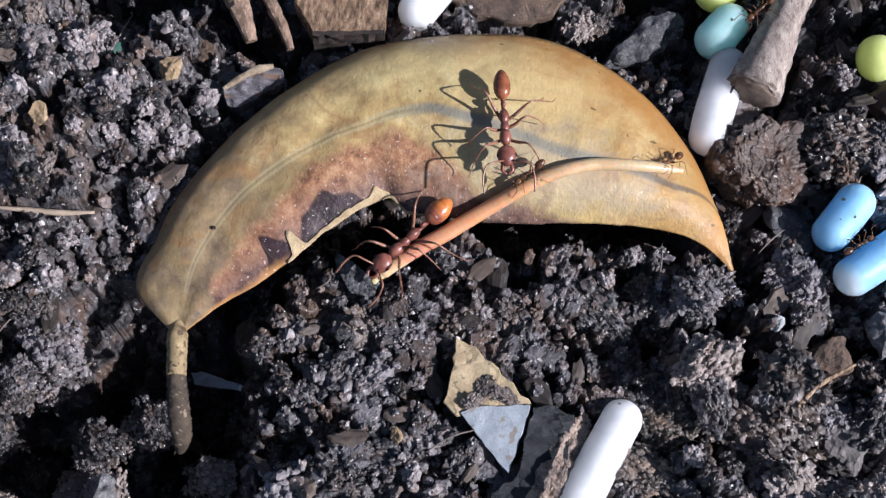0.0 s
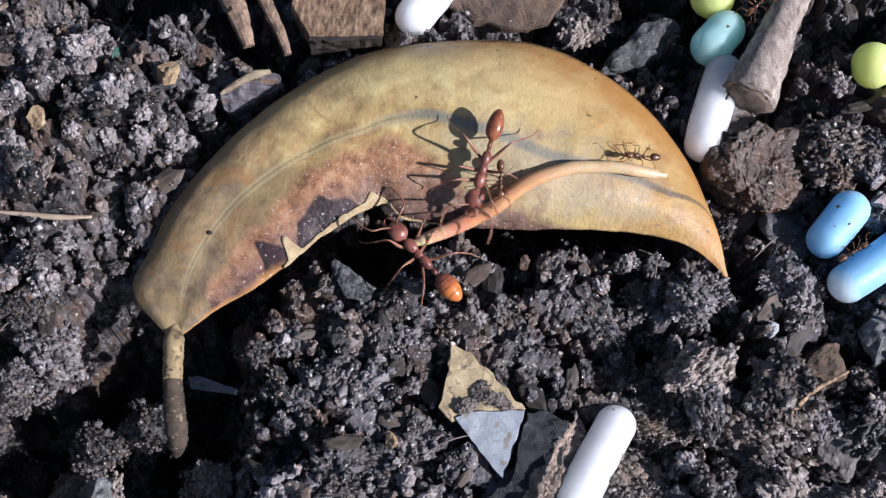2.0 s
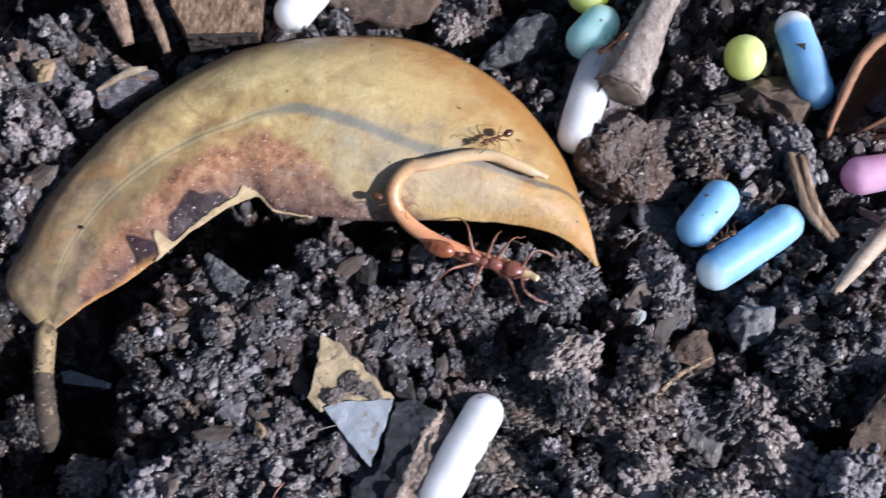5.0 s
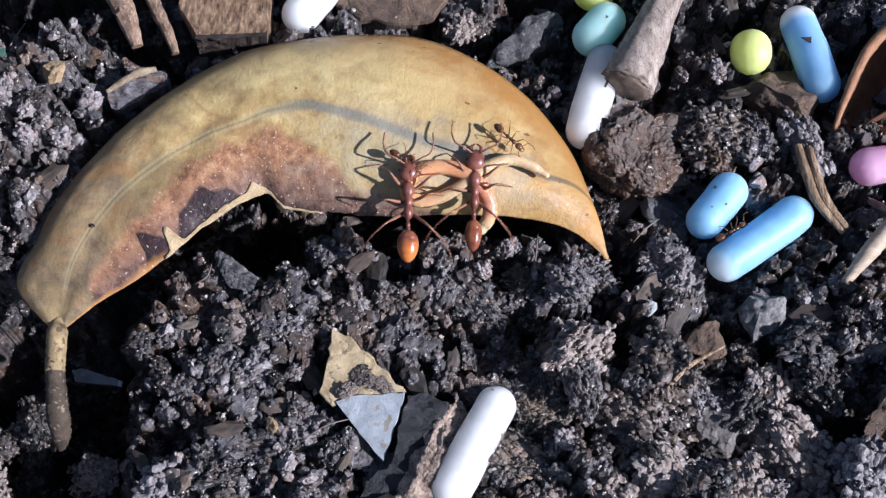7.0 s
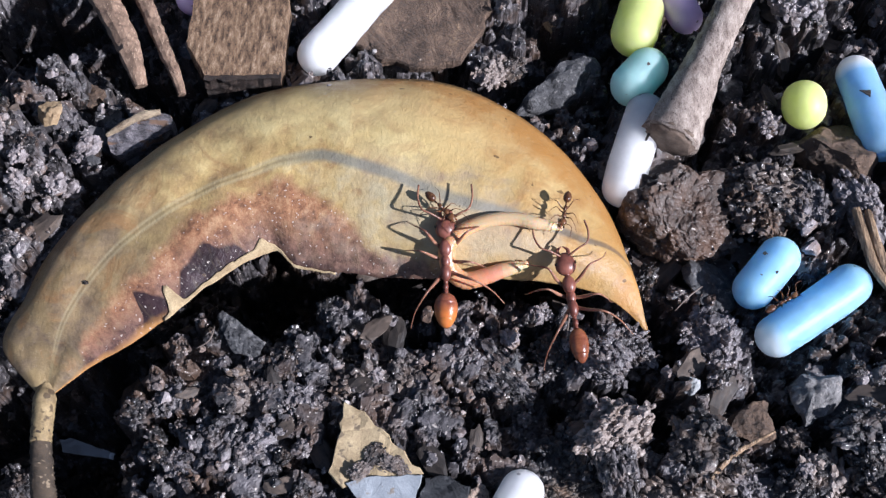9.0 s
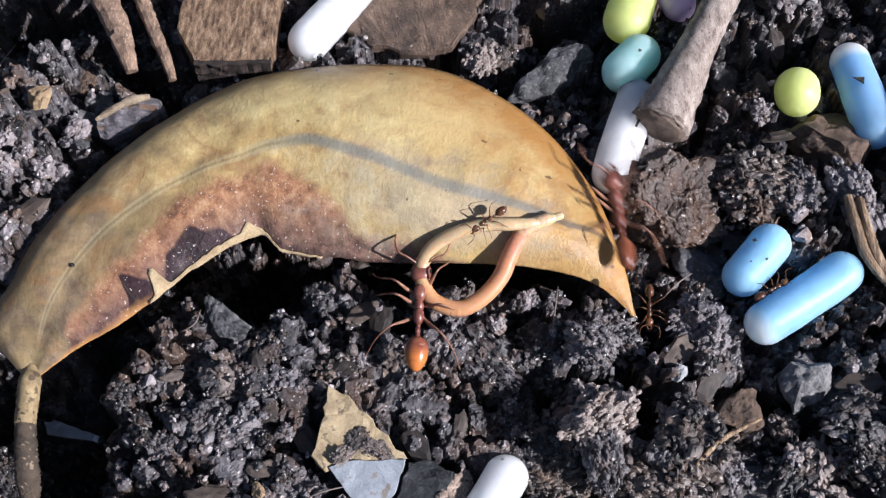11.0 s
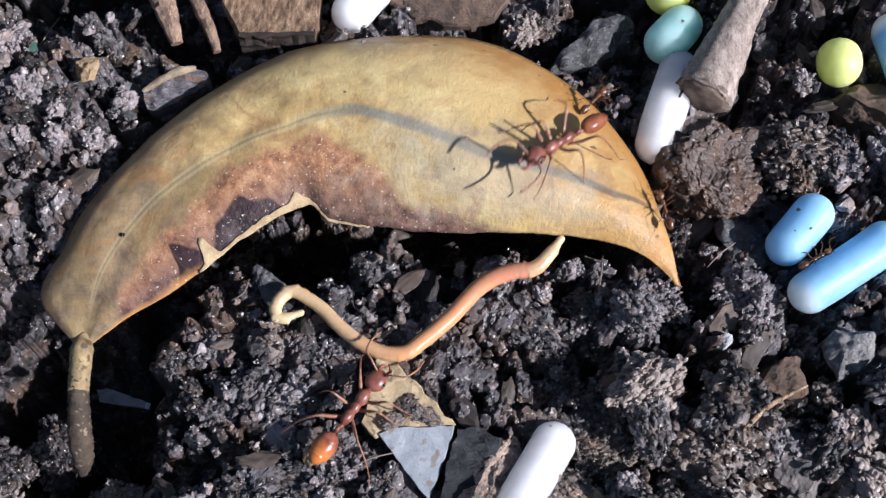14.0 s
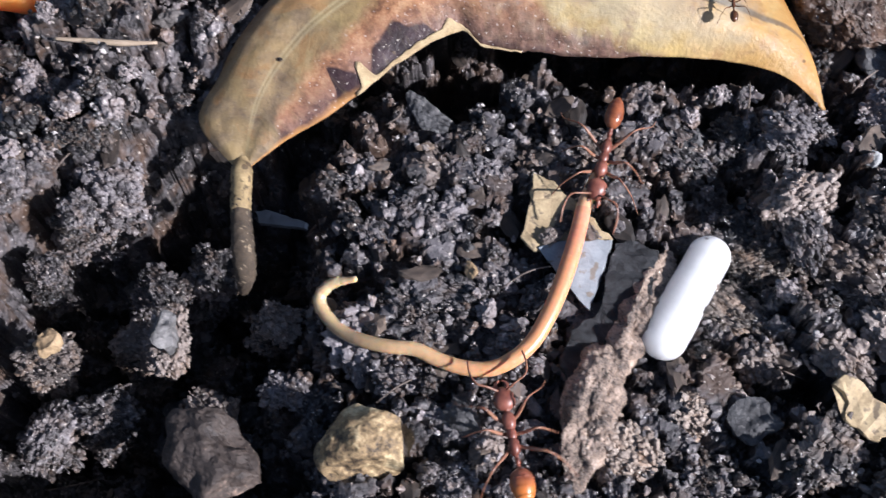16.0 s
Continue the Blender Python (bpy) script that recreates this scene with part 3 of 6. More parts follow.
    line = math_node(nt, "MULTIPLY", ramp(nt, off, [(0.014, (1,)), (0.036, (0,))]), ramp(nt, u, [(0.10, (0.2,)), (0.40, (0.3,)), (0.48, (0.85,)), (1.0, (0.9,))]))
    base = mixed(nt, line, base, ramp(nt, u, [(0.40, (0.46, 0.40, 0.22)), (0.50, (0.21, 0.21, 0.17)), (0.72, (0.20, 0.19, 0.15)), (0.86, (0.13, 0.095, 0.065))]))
    near_stalk = ramp(nt, u, [(0.04, (0.0,)), (0.10, (0.5,)), (0.44, (0.6,)), (0.50, (0,))])
    base = mixed(nt, math_node(nt, "MULTIPLY", near_stalk, ramp(nt, off, [(0.008, (0,)), (0.016, (0.7,)), (0.034, (0,))])), base, (0.56, 0.47, 0.29))
    rib_line = math_node(nt, "MULTIPLY", near_stalk, ramp(nt, off, [(0.002, (0.7,)), (0.008, (0,))]))
    base = mixed(nt, rib_line, base, (0.20, 0.155, 0.085))
    vein_map = node(nt, "Mapping", Rotation=(0, 0, radians(24)), Scale=(120, 6, 1))
    nt.links.new(uv, vein_map.inputs["Vector"])
    pale = ramp(nt, grain(nt, vein_map.outputs["Vector"], 1.0, 3, 0.6, 0.8), [(0.52, (0,)), (0.70, (0.08,))])
    base = mixed(nt, pale, base, (0.60, 0.48, 0.26))
    # paler yellow along the top of the arch
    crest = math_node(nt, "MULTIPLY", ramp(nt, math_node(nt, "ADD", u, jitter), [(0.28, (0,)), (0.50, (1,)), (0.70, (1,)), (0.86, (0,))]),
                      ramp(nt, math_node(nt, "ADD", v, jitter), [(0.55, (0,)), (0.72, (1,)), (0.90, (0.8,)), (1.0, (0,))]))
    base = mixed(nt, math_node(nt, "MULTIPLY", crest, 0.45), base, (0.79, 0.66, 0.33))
    # skylight grey beside the midrib, painted into the leaf's colour
    sky_grey = math_node(nt, "MULTIPLY", ramp(nt, math_node(nt, "ADD", u, jitter), [(0.47, (0,)), (0.60, (1,)), (0.76, (1,)), (0.86, (0,))]),
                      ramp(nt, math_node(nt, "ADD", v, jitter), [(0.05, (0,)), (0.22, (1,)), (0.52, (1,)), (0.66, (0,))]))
    base = mixed(nt, math_node(nt, "MULTIPLY", sky_grey, 0.4), base, (0.46, 0.44, 0.38))
    # rusty margin towards the tip
    rust = math_node(nt, "MULTIPLY", ramp(nt, math_node(nt, "ADD", v, jitter), [(0.60, (0,)), (0.96, (1,))]), ramp(nt, u, [(0.48, (0,)), (0.74, (0.9,))]))
    base = mixed(nt, rust, base, (0.46, 0.225, 0.062))
    seam = math_node(nt, "MULTIPLY", ramp(nt, math_node(nt, "ADD", v, math_node(nt, "MULTIPLY", jitter, 0.3)), [(0.01, (0.9,)), (0.06, (0,))]), ramp(nt, u, [(0.02, (1,)), (0.19, (0.9,)), (0.24, (0,))]))
    base = mixed(nt, seam, base, (0.52, 0.26, 0.09))
    # small dark specks and pale grit
    specks = ramp(nt, grain(nt, co, 1500, 1, 0.4), [(0.765, (0,)), (0.79, (1,))])
    base = mixed(nt, math_node(nt, "MULTIPLY", specks, 0.75), base, (0.10, 0.06, 0.03))
    grit = math_node(nt, "MULTIPLY", ramp(nt, grain(nt, co, 4600, 2, 0.5), [(0.67, (0,)), (0.71, (1,))]), math_node(nt, "ADD", red, 0.12))
    base = mixed(nt, math_node(nt, "MULTIPLY", grit, 0.75), base, (0.75, 0.66, 0.58))
    nt.links.new(base, bsdf.inputs["Base Color"])
    nt.links.new(ramp(nt, fine, [(0.3, (0.28,)), (0.7, (0.55,))]), bsdf.inputs["Roughness"])
    # side veins
    slant = node(nt, "Mapping", Rotation=(0, 0, radians(24)), Scale=(90, 5, 1))
    nt.links.new(uv, slant.inputs["Vector"])
    veins = grain(nt, slant.outputs["Vector"], 1.0, 4, 0.65, 0.8)
    relief = math_node(nt, "ADD", math_node(nt, "MULTIPLY", veins, 0.22), math_node(nt, "ADD", math_node(nt, "MULTIPLY", fine, 0.4), mid))
    bumped(nt, bsdf, relief, 0.7, 0.17)
    bsdf.inputs["Specular IOR Level"].default_value = 0.35
    glow = node(nt, "BsdfTranslucent")
    nt.links.new(base, glow.inputs["Color"])
    both = node(nt, "MixShader", Fac=0.14)
    nt.links.new(bsdf.outputs[0], both.inputs[1])
    nt.links.new(glow.outputs[0], both.inputs[2])
    nt.links.new(both.outputs[0], nt.nodes["Material Output"].inputs["Surface"])
    return m


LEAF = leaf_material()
LEAF_PALE = earthy("torn_leaf_rim", (0.26, 0.17, 0.08), (0.58, 0.45, 0.26), (0.7, 0.6, 0.42), 0.8, (0.5, 0.8), 0.2, spots=(0.4, (0.22, 0.15, 0.09), 0.66))
PETIOLE = earthy("petiole", (0.018, 0.013, 0.010), (0.11, 0.078, 0.05), (0.36, 0.27, 0.17), 0.9, (0.5, 0.8), 0.4, spots=(0.4, (0.30, 0.23, 0.15), 0.62))
STALK_NECK = earthy("stalk_neck", (0.12, 0.08, 0.04), (0.46, 0.34, 0.17), (0.62, 0.50, 0.30), 1.2, (0.5, 0.8), 0.16, spots=(0.7, (0.07, 0.045, 0.025), 0.58))


def tube(points, radii, n=10, sides=None, wob=0.0, seed=0, cap=True):
    """A tapered tube along a smooth curve, as a bmesh."""
    p = spline(points, n)
    r = np.interp(np.linspace(0, 1, n), np.linspace(0, 1, len(radii)), radii)
    sides = sides or 10
    rng = np.random.default_rng(seed)
    bm = bmesh.new()
    rings = []
    up = np.array([0.13, 0.21, 0.97])
    for i in range(n):
        d = p[min(i + 1, n - 1)] - p[max(i - 1, 0)]
        d /= np.linalg.norm(d) + 1e-9
        s = np.cross(d, up)
        s /= np.linalg.norm(s) + 1e-9
        w = np.cross(s, d)
        ring = []
        for k in range(sides):
            a = 2 * math.pi * k / sides
            rr = r[i] * (1 + wob * (rng.random() - 0.5))
            ring.append(bm.verts.new(p[i] + rr * (math.cos(a) * s + math.sin(a) * w)))
        rings.append(ring)
    for a, b in zip(rings, rings[1:]):
        for k in range(sides):
            bm.faces.new((a[k], a[(k + 1) % sides], b[(k + 1) % sides], b[k]))
    if cap:
        bm.faces.new(rings[0][::-1])
        bm.faces.new(rings[-1])
    return bm


def leaf_surface(nu=150, nv=49):
    lo, mid, up = spline(FRONT_EDGE, nu), spline(MIDRIB, nu), spline(BACK_EDGE, nu)
    u = np.linspace(0, 1, nu)
    swell = np.sin(np.pi * np.clip(u, 0, 1)) ** 0.6
    # ragged front edge
    rag = value_noise(u * 46, u * 0 + 0.5, 21) * 0.45 + value_noise(u * 110, u * 0 + 2.5, 22) * 0.22
    lo[:, 1] += rag * np.clip(swell, 0, 1) * np.where((u > 0.18) & (u < 0.6), 1.0, 0.35)
    front = (lo + mid) / 2
    front[:, 2] += 0.55 * swell
    front[:, 1] -= 0.15 * swell
    rear = (mid + up) / 2
    rear[:, 2] += (0.9 + 0.35 * u) * swell
    rear2 = mid * 0.18 + up * 0.82
    rear2[:, 2] += (0.7 + 0.25 * u) * swell
    knots = np.array([0.0, 0.25, 0.5, 0.75, 0.92, 1.0])
    stack = np.stack([lo, front, mid, rear, rear2, up], 0)
    v = np.linspace(0, 1, nv)
    # monotone smooth interpolation across the leaf
    out = np.empty((nv, nu, 3))
    tang = np.gradient(stack, knots, axis=0)
    for j, q in enumerate(v):
        i = min(int(np.searchsorted(knots, q, side="right")) - 1, len(knots) - 2)
        h = knots[i + 1] - knots[i]
        k = (q - knots[i]) / h
        out[j] = ((2 * k ** 3 - 3 * k ** 2 + 1) * stack[i] + (k ** 3 - 2 * k ** 2 + k) * h * tang[i]
                  + (-2 * k ** 3 + 3 * k ** 2) * stack[i + 1] + (k ** 3 - k ** 2) * h * tang[i + 1])
    gu, gv = np.meshgrid(u, v)
    out[..., 2] += 0.28 * swell * (value_noise(gu * 14, gv * 5, 31) + 0.6 * value_noise(gu * 34, gv * 9, 32))
    # no fold towards the tip
    soft = np.clip((u - 0.70) / 0.1, 0, 1)[None, :, None] * 0.5
    for _ in range(60):
        out[1:-1] += soft * ((out[:-2] + out[2:]) / 2 - out[1:-1])
    return out, gu, gv


def build_leaf():
    grid, gu, gv = leaf_surface()
    nv, nu = gu.shape
    idx = np.arange(nu * nv).reshape(nv, nu)
    faces = np.stack([idx[:-1, :-1], idx[:-1, 1:], idx[1:, 1:], idx[1:, :-1]], -1).reshape(-1, 4)
    root = new("fallen_leaf")
    tagged(root, "curled dry tan leaf with scorched purple edge arching over soil", "leaf")
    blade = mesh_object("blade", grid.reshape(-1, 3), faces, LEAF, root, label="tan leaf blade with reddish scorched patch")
    layer = blade.data.uv_layers.new(name="UVMap")
    loops = np.empty(len(blade.data.loops), int)
    blade.data.loops.foreach_get("vertex_index", loops)
    layer.data.foreach_set("uv", np.stack([gu.ravel()[loops], gv.ravel()[loops]], -1).ravel())
    thick = blade.modifiers.new("thickness", "SOLIDIFY")
    thick.thickness, thick.offset = 0.16 * MM, -1
    stalk = part("petiole", tube([(-18.75, -13.9, 0.62), (-18.65, -14.8, 0.6), (-18.45, -16.4, 0.2), (-18.25, -17.8, -0.3), (-18.2, -18.7, -1.2), (-18.5, -19.3, -2.6)],
                                 [0.60, 0.64, 0.72, 0.76, 0.62, 0.30], 60, 20, 0.20, 3), PETIOLE, root, "mottled dark brown leaf stalk")
    part("neck", tube([(-18.95, -10.9, 0.38), (-18.95, -11.6, 0.42), (-18.9, -12.3, 0.55), (-18.65, -14.9, 0.63)], [0.40, 0.70, 0.68, 0.67, 0.66], 24, 20, 0.12, 4),
         STALK_NECK, stalk, "pale tan neck of leaf stalk")
    part("fibre", tube([(-18.3, -18.4, -0.9), (-18.5, -19.0, -1.6), (-18.9, -19.6, -2.6)], [0.09, 0.07, 0.04], 10, 6), PETIOLE, stalk, "thin dark fibre at the stalk's end")
    # torn pale rim with two spurs
    n = 70
    us = np.linspace(0.205, 0.50, n)
    lift = [0.0, 0.45, 0.8, 1.0]
    rows = []
    for uu in us:
        wide = 0.011 + 0.024 * np.exp(-((uu - 0.345) / 0.06) ** 2) + 0.15 * np.exp(-((uu - 0.231) / 0.008) ** 2) + 0.05 * np.exp(-((uu - 0.385) / 0.010) ** 2)
        wide *= min(1.0, max(0.15, (0.50 - uu) / 0.10))
        wide *= 1 + 0.5 * value_noise(np.array([uu * 160]), np.array([0.3]), 41)[0]
        col = uu * (nu - 1)
        i, k = int(col), col - int(col)
        line = grid[:, i] * (1 - k) + grid[:, min(i + 1, nu - 1)] * k
        for q in lift:
            j = q * wide * (nv - 1)
            jj = min(int(j), nv - 2)
            rows.append(line[jj] + (line[jj + 1] - line[jj]) * (j - jj) + np.array([0, -0.10 * (1 - q), 0.05 + 0.01 * q]))
    m = len(lift)
    strip = [(i * m + j, (i + 1) * m + j, (i + 1) * m + j + 1, i * m + j + 1) for i in range(n - 1) for j in range(m - 1)]
    rim = mesh_object("torn_rim", rows, strip, LEAF_PALE, root, label="pale torn fibrous leaf rim")
    solid = rim.modifiers.new("thickness", "SOLIDIFY")
    solid.thickness, solid.offset = 0.09 * MM, 0
    return root


leaf = build_leaf()
build_ground()


# ---- pellets ----
def pellet_material(name, colour, end=None, shift=0.0):
    m, nt, bsdf = material(name)
    co = nt.nodes.new("ShaderNodeTexCoord").outputs["Object"]
    big, fine = grain(nt, co, 500, 3), grain(nt, co, 3600, 3)
    dull = tuple(c * 0.86 for c in colour)
    base = ramp(nt, big, [(0.35, dull), (0.62, colour)])
    # second colour at one end; on two blue pellets it paints sunlight
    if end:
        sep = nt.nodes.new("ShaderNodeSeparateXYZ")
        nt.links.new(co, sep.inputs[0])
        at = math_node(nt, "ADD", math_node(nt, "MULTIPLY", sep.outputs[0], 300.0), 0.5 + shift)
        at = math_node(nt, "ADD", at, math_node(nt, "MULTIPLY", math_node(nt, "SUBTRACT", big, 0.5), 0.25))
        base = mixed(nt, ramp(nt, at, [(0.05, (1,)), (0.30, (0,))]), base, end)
    dirt = ramp(nt, grain(nt, co, 900, 1, 0.4), [(0.76, (0,)), (0.79, (1,))])
    base = mixed(nt, math_node(nt, "MULTIPLY", dirt, 0.7), base, (0.06, 0.05, 0.045))
    nt.links.new(base, bsdf.inputs["Base Color"])
    bsdf.inputs["Roughness"].default_value = 0.46
    bsdf.inputs["Specular IOR Level"].default_value = 0.35
    bsdf.inputs["Subsurface Weight"].default_value = 1.0
    bsdf.inputs["Subsurface Radius"].default_value = (5.0 * MM, 5.0 * MM, 5.0 * MM)
    bsdf.inputs["Subsurface Scale"].default_value = 1.0
    bumped(nt, bsdf, math_node(nt, "ADD", big, math_node(nt, "MULTIPLY", fine, 0.2)), 0.3, 0.10)
    return m


PELLET = {
    "white": pellet_material("white_coating", (0.90, 0.90, 0.88)),
    "blue": pellet_material("blue_coating", (0.27, 0.52, 0.82)),
    # the pale end is a patch of sun painted into the coating
    "blue_sun_patch": pellet_material("blue_coating_sun_patch", (0.27, 0.52, 0.82), (0.62, 0.74, 0.82), 0.78),
    "lime": pellet_material("lime_coating", (0.66, 0.74, 0.24)),
    "teal": pellet_material("teal_coating", (0.42, 0.78, 0.72), (0.42, 0.70, 0.42), 0.25),
    # sunlit white end and its shadow edge, painted as two colours
    "blue_lit_end": pellet_material("blue_lit_end_coating", (0.25, 0.46, 0.78), (0.80, 0.84, 0.84), 0.55),
    "pink": pellet_material("pink_coating", (0.80, 0.40, 0.58)),
    "violet": pellet_material("violet_coating", (0.66, 0.48, 0.76)),
    "orange": pellet_material("orange_coating", (0.85, 0.27, 0.07)),
}
PELLET_LABEL = {
    "white": "smooth white oblong fertiliser pellet lying on soil", "blue": "light blue oblong fertiliser pellet on dark soil",
    "blue_sun_patch": "long light blue fertiliser pellet, sunlit pale end painted in", "lime": "yellow-green rounded fertiliser bead on soil",
    "teal": "turquoise and green oblong fertiliser pellet beside twig", "blue_lit_end": "oblong fertiliser pellet, sunlit white and shaded blue painted in",
    "pink": "pink oblong fertiliser pellet on soil", "violet": "pale violet oblong fertiliser pellet on soil",
    "orange": "orange oblong fertiliser pellet on soil mound",
}


def capsule(a, b, r, z, kind, seed):
    """A pellet between two end centres: its own x axis runs from a to b."""
    length = math.hypot(b[0] - a[0], b[1] - a[1])
    profile = [(-length / 2 - r * math.cos(q), r * math.sin(q)) for q in np.linspace(0.02, math.pi / 2, 14)]
    profile += [(q * length / 2, r) for q in np.linspace(-0.9, 0.9, 10)]
    profile += [(-x, w) for x, w in profile[13::-1]]
    sides, v, f = 36, [], []
    for x, w in profile:
        for k in range(sides):
            turn = 2 * math.pi * k / sides
            v.append((x, w * math.cos(turn), w * math.sin(turn)))
    for i in range(len(profile) - 1):
        for k in range(sides):
            j = (k + 1) % sides
            f.append((i * sides + k, i * sides + j, (i + 1) * sides + j, (i + 1) * sides + k))
    f += [tuple(range(sides))[::-1], tuple(range((len(profile) - 1) * sides, len(profile) * sides))]
    v = np.array(v)
    cx, cy = v[:, 1] / r, v[:, 2] / r
    dent = 1 + 0.07 * value_noise(v[:, 0] * 0.5 + seed * 3.1, cx * 0.9 + 5, seed) + 0.05 * value_noise(v[:, 0] * 0.6 + seed, cy * 0.9 + 2, seed + 1)
    v[:, 1:] *= dent[:, None]
    v[:, 2] += 0.05 * length * value_noise(v[:, 0] * 0.3 + seed, v[:, 0] * 0 + 0.5, seed + 2)
    ob = mesh_object("fertiliser_pellet", v, f, PELLET[kind])
    ob.matrix_basis = (Matrix.Translation(Vector(((a[0] + b[0]) / 2, (a[1] + b[1]) / 2, z)) * MM)
                       @ Matrix.Rotation(math.atan2(b[1] - a[1], b[0] - a[0]), 4, "Z"))
    return tagged(ob, PELLET_LABEL[kind], "pellet", "fertiliser pellets")


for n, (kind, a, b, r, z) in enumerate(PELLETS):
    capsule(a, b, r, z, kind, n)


# ---- stones, bark and clods ----
def rock(name, mat, at, size, seed, cuts=9, rough=0.10, turn=0.0, tilt=(0, 0), label="", category="stone", group="", sub=5, knobs=0.0):
    """A chipped lump: a ball cut by planes, stretched to size and roughened."""
    FREE.append((at[0], at[1], 0.25 * (size[0] + size[1])))
    rng = np.random.default_rng(seed)
    v, f = ICO[sub]
    v = v.copy()
    for _ in range(cuts):
        d = rng.normal(size=3)
        d /= np.linalg.norm(d)
        over = v @ d - rng.uniform(0.40, 0.80)
        v -= np.where(over > 0, over, 0)[:, None] * d
    v *= np.array(size) / 2
    out = v / (np.array(size) / 2) ** 2
    out /= np.linalg.norm(out, axis=1)[:, None] + 1e-9
    small = min(size)
    grow = rough * small * (1.1 * noise3(v * 2.2 / small + seed, seed) + 0.6 * noise3(v * 5.0 / small + seed, seed + 1))
    grow += rough * (0.9 * noise3(v * 1.6 + seed, seed + 2) + 0.55 * noise3(v * 3.4, seed + 3) + 0.35 * noise3(v * 7.0, seed + 4))
    if knobs:
        grow += knobs * (lumps3(v * 0.9 + seed, seed + 5) + 0.6 * lumps3(v * 1.9, seed + 6) + 0.35 * lumps3(v * 4.0, seed + 7) - 0.8)
    v = v + out * grow[:, None]
    ob = mesh_object(name, v, f, mat, smooth=False)
    ob.matrix_basis = pose(at[0] * MM, at[1] * MM, at[2] * MM, tilt[0], tilt[1], turn)
    return tagged(ob, label, category, group)


def slab(name, mat, outline, thick, seed, jag=0.25, relief=0.10, z=0.5, tilt=(0, 0), label="", category="", sub=2, group=""):
    """A flat piece with a ragged outline, worn edges and an uneven face."""
    rng = np.random.default_rng(seed)
    pts = np.array(outline, float)
    c = pts.mean(0)
    ring = []
    for p, q in zip(pts, np.roll(pts, -1, 0)):
        n = max(2, int(np.linalg.norm(q - p) / 0.45))
        side = np.array([q[1] - p[1], p[0] - q[0]]) / (np.linalg.norm(q - p) + 1e-9)
        for k in range(n):
            ring.append(p + (q - p) * k / n + side * (rng.random() - 0.5) * jag * (0.4 if k == 0 else 1) - c)
    bm = bmesh.new()
    top = [bm.verts.new((x * 0.97, y * 0.97, thick / 2)) for x, y in ring]
    rim = [bm.verts.new((x, y, thick * 0.25)) for x, y in ring]
    low = [bm.verts.new((x * 0.98, y * 0.98, -thick / 2)) for x, y in ring]
    n = len(ring)
    for a, b in ((rim, top), (low, rim)):
        for k in range(n):
            bm.faces.new((a[k], a[(k + 1) % n], b[(k + 1) % n], b[k]))
    caps = [bm.faces.new(top), bm.faces.new(low[::-1])]
    bmesh.ops.triangulate(bm, faces=caps)
    bmesh.ops.subdivide_edges(bm, edges=[e for e in bm.edges if e.calc_length() > 0.8], cuts=sub, use_grid_fill=True)
    bmesh.ops.triangulate(bm, faces=bm.faces)
    for v in bm.verts:
        x, y, zz = v.co
        k = value_noise(np.array([x * 1.3 + seed]), np.array([y * 1.3]), seed)[0] + 0.6 * value_noise(np.array([x * 3.1]), np.array([y * 3.1 + seed]), seed)[0]
        v.co.z += relief * 2 * k * (1 if zz > 0 else 0.3)
    ob = part(name, bm, mat, smooth=False)
    ob.matrix_basis = pose(c[0] * MM, c[1] * MM, z * MM, tilt[0], tilt[1], 0)
    return tagged(ob, label, category, group)


CRUMB_BROWN = soily("brown_crumb", (0.020, 0.015, 0.013), (0.32, 0.262, 0.23), (0.20, 0.135, 0.092), size=2.4, by_piece=0.32, wet=0.9)
CLOD_GREY = soily("grey_clod", (0.014, 0.012, 0.012), (0.295, 0.265, 0.27), (0.15, 0.105, 0.08), size=2.4, by_piece=0.22, wet=0.8, marks=(0.42, 0.66))
BROWN_CLOD = soily("brown_clod", (0.014, 0.010, 0.008), (0.15, 0.098, 0.068), (0.13, 0.07, 0.036), size=4.0, by_piece=0.25, wet=0.5)
CLOD_SOLID = soily("clod_brown", (0.012, 0.008, 0.006), (0.115, 0.070, 0.048), (0.11, 0.058, 0.032), by_piece=0.0, wet=0.3)
CLOD_SHAPES = {}


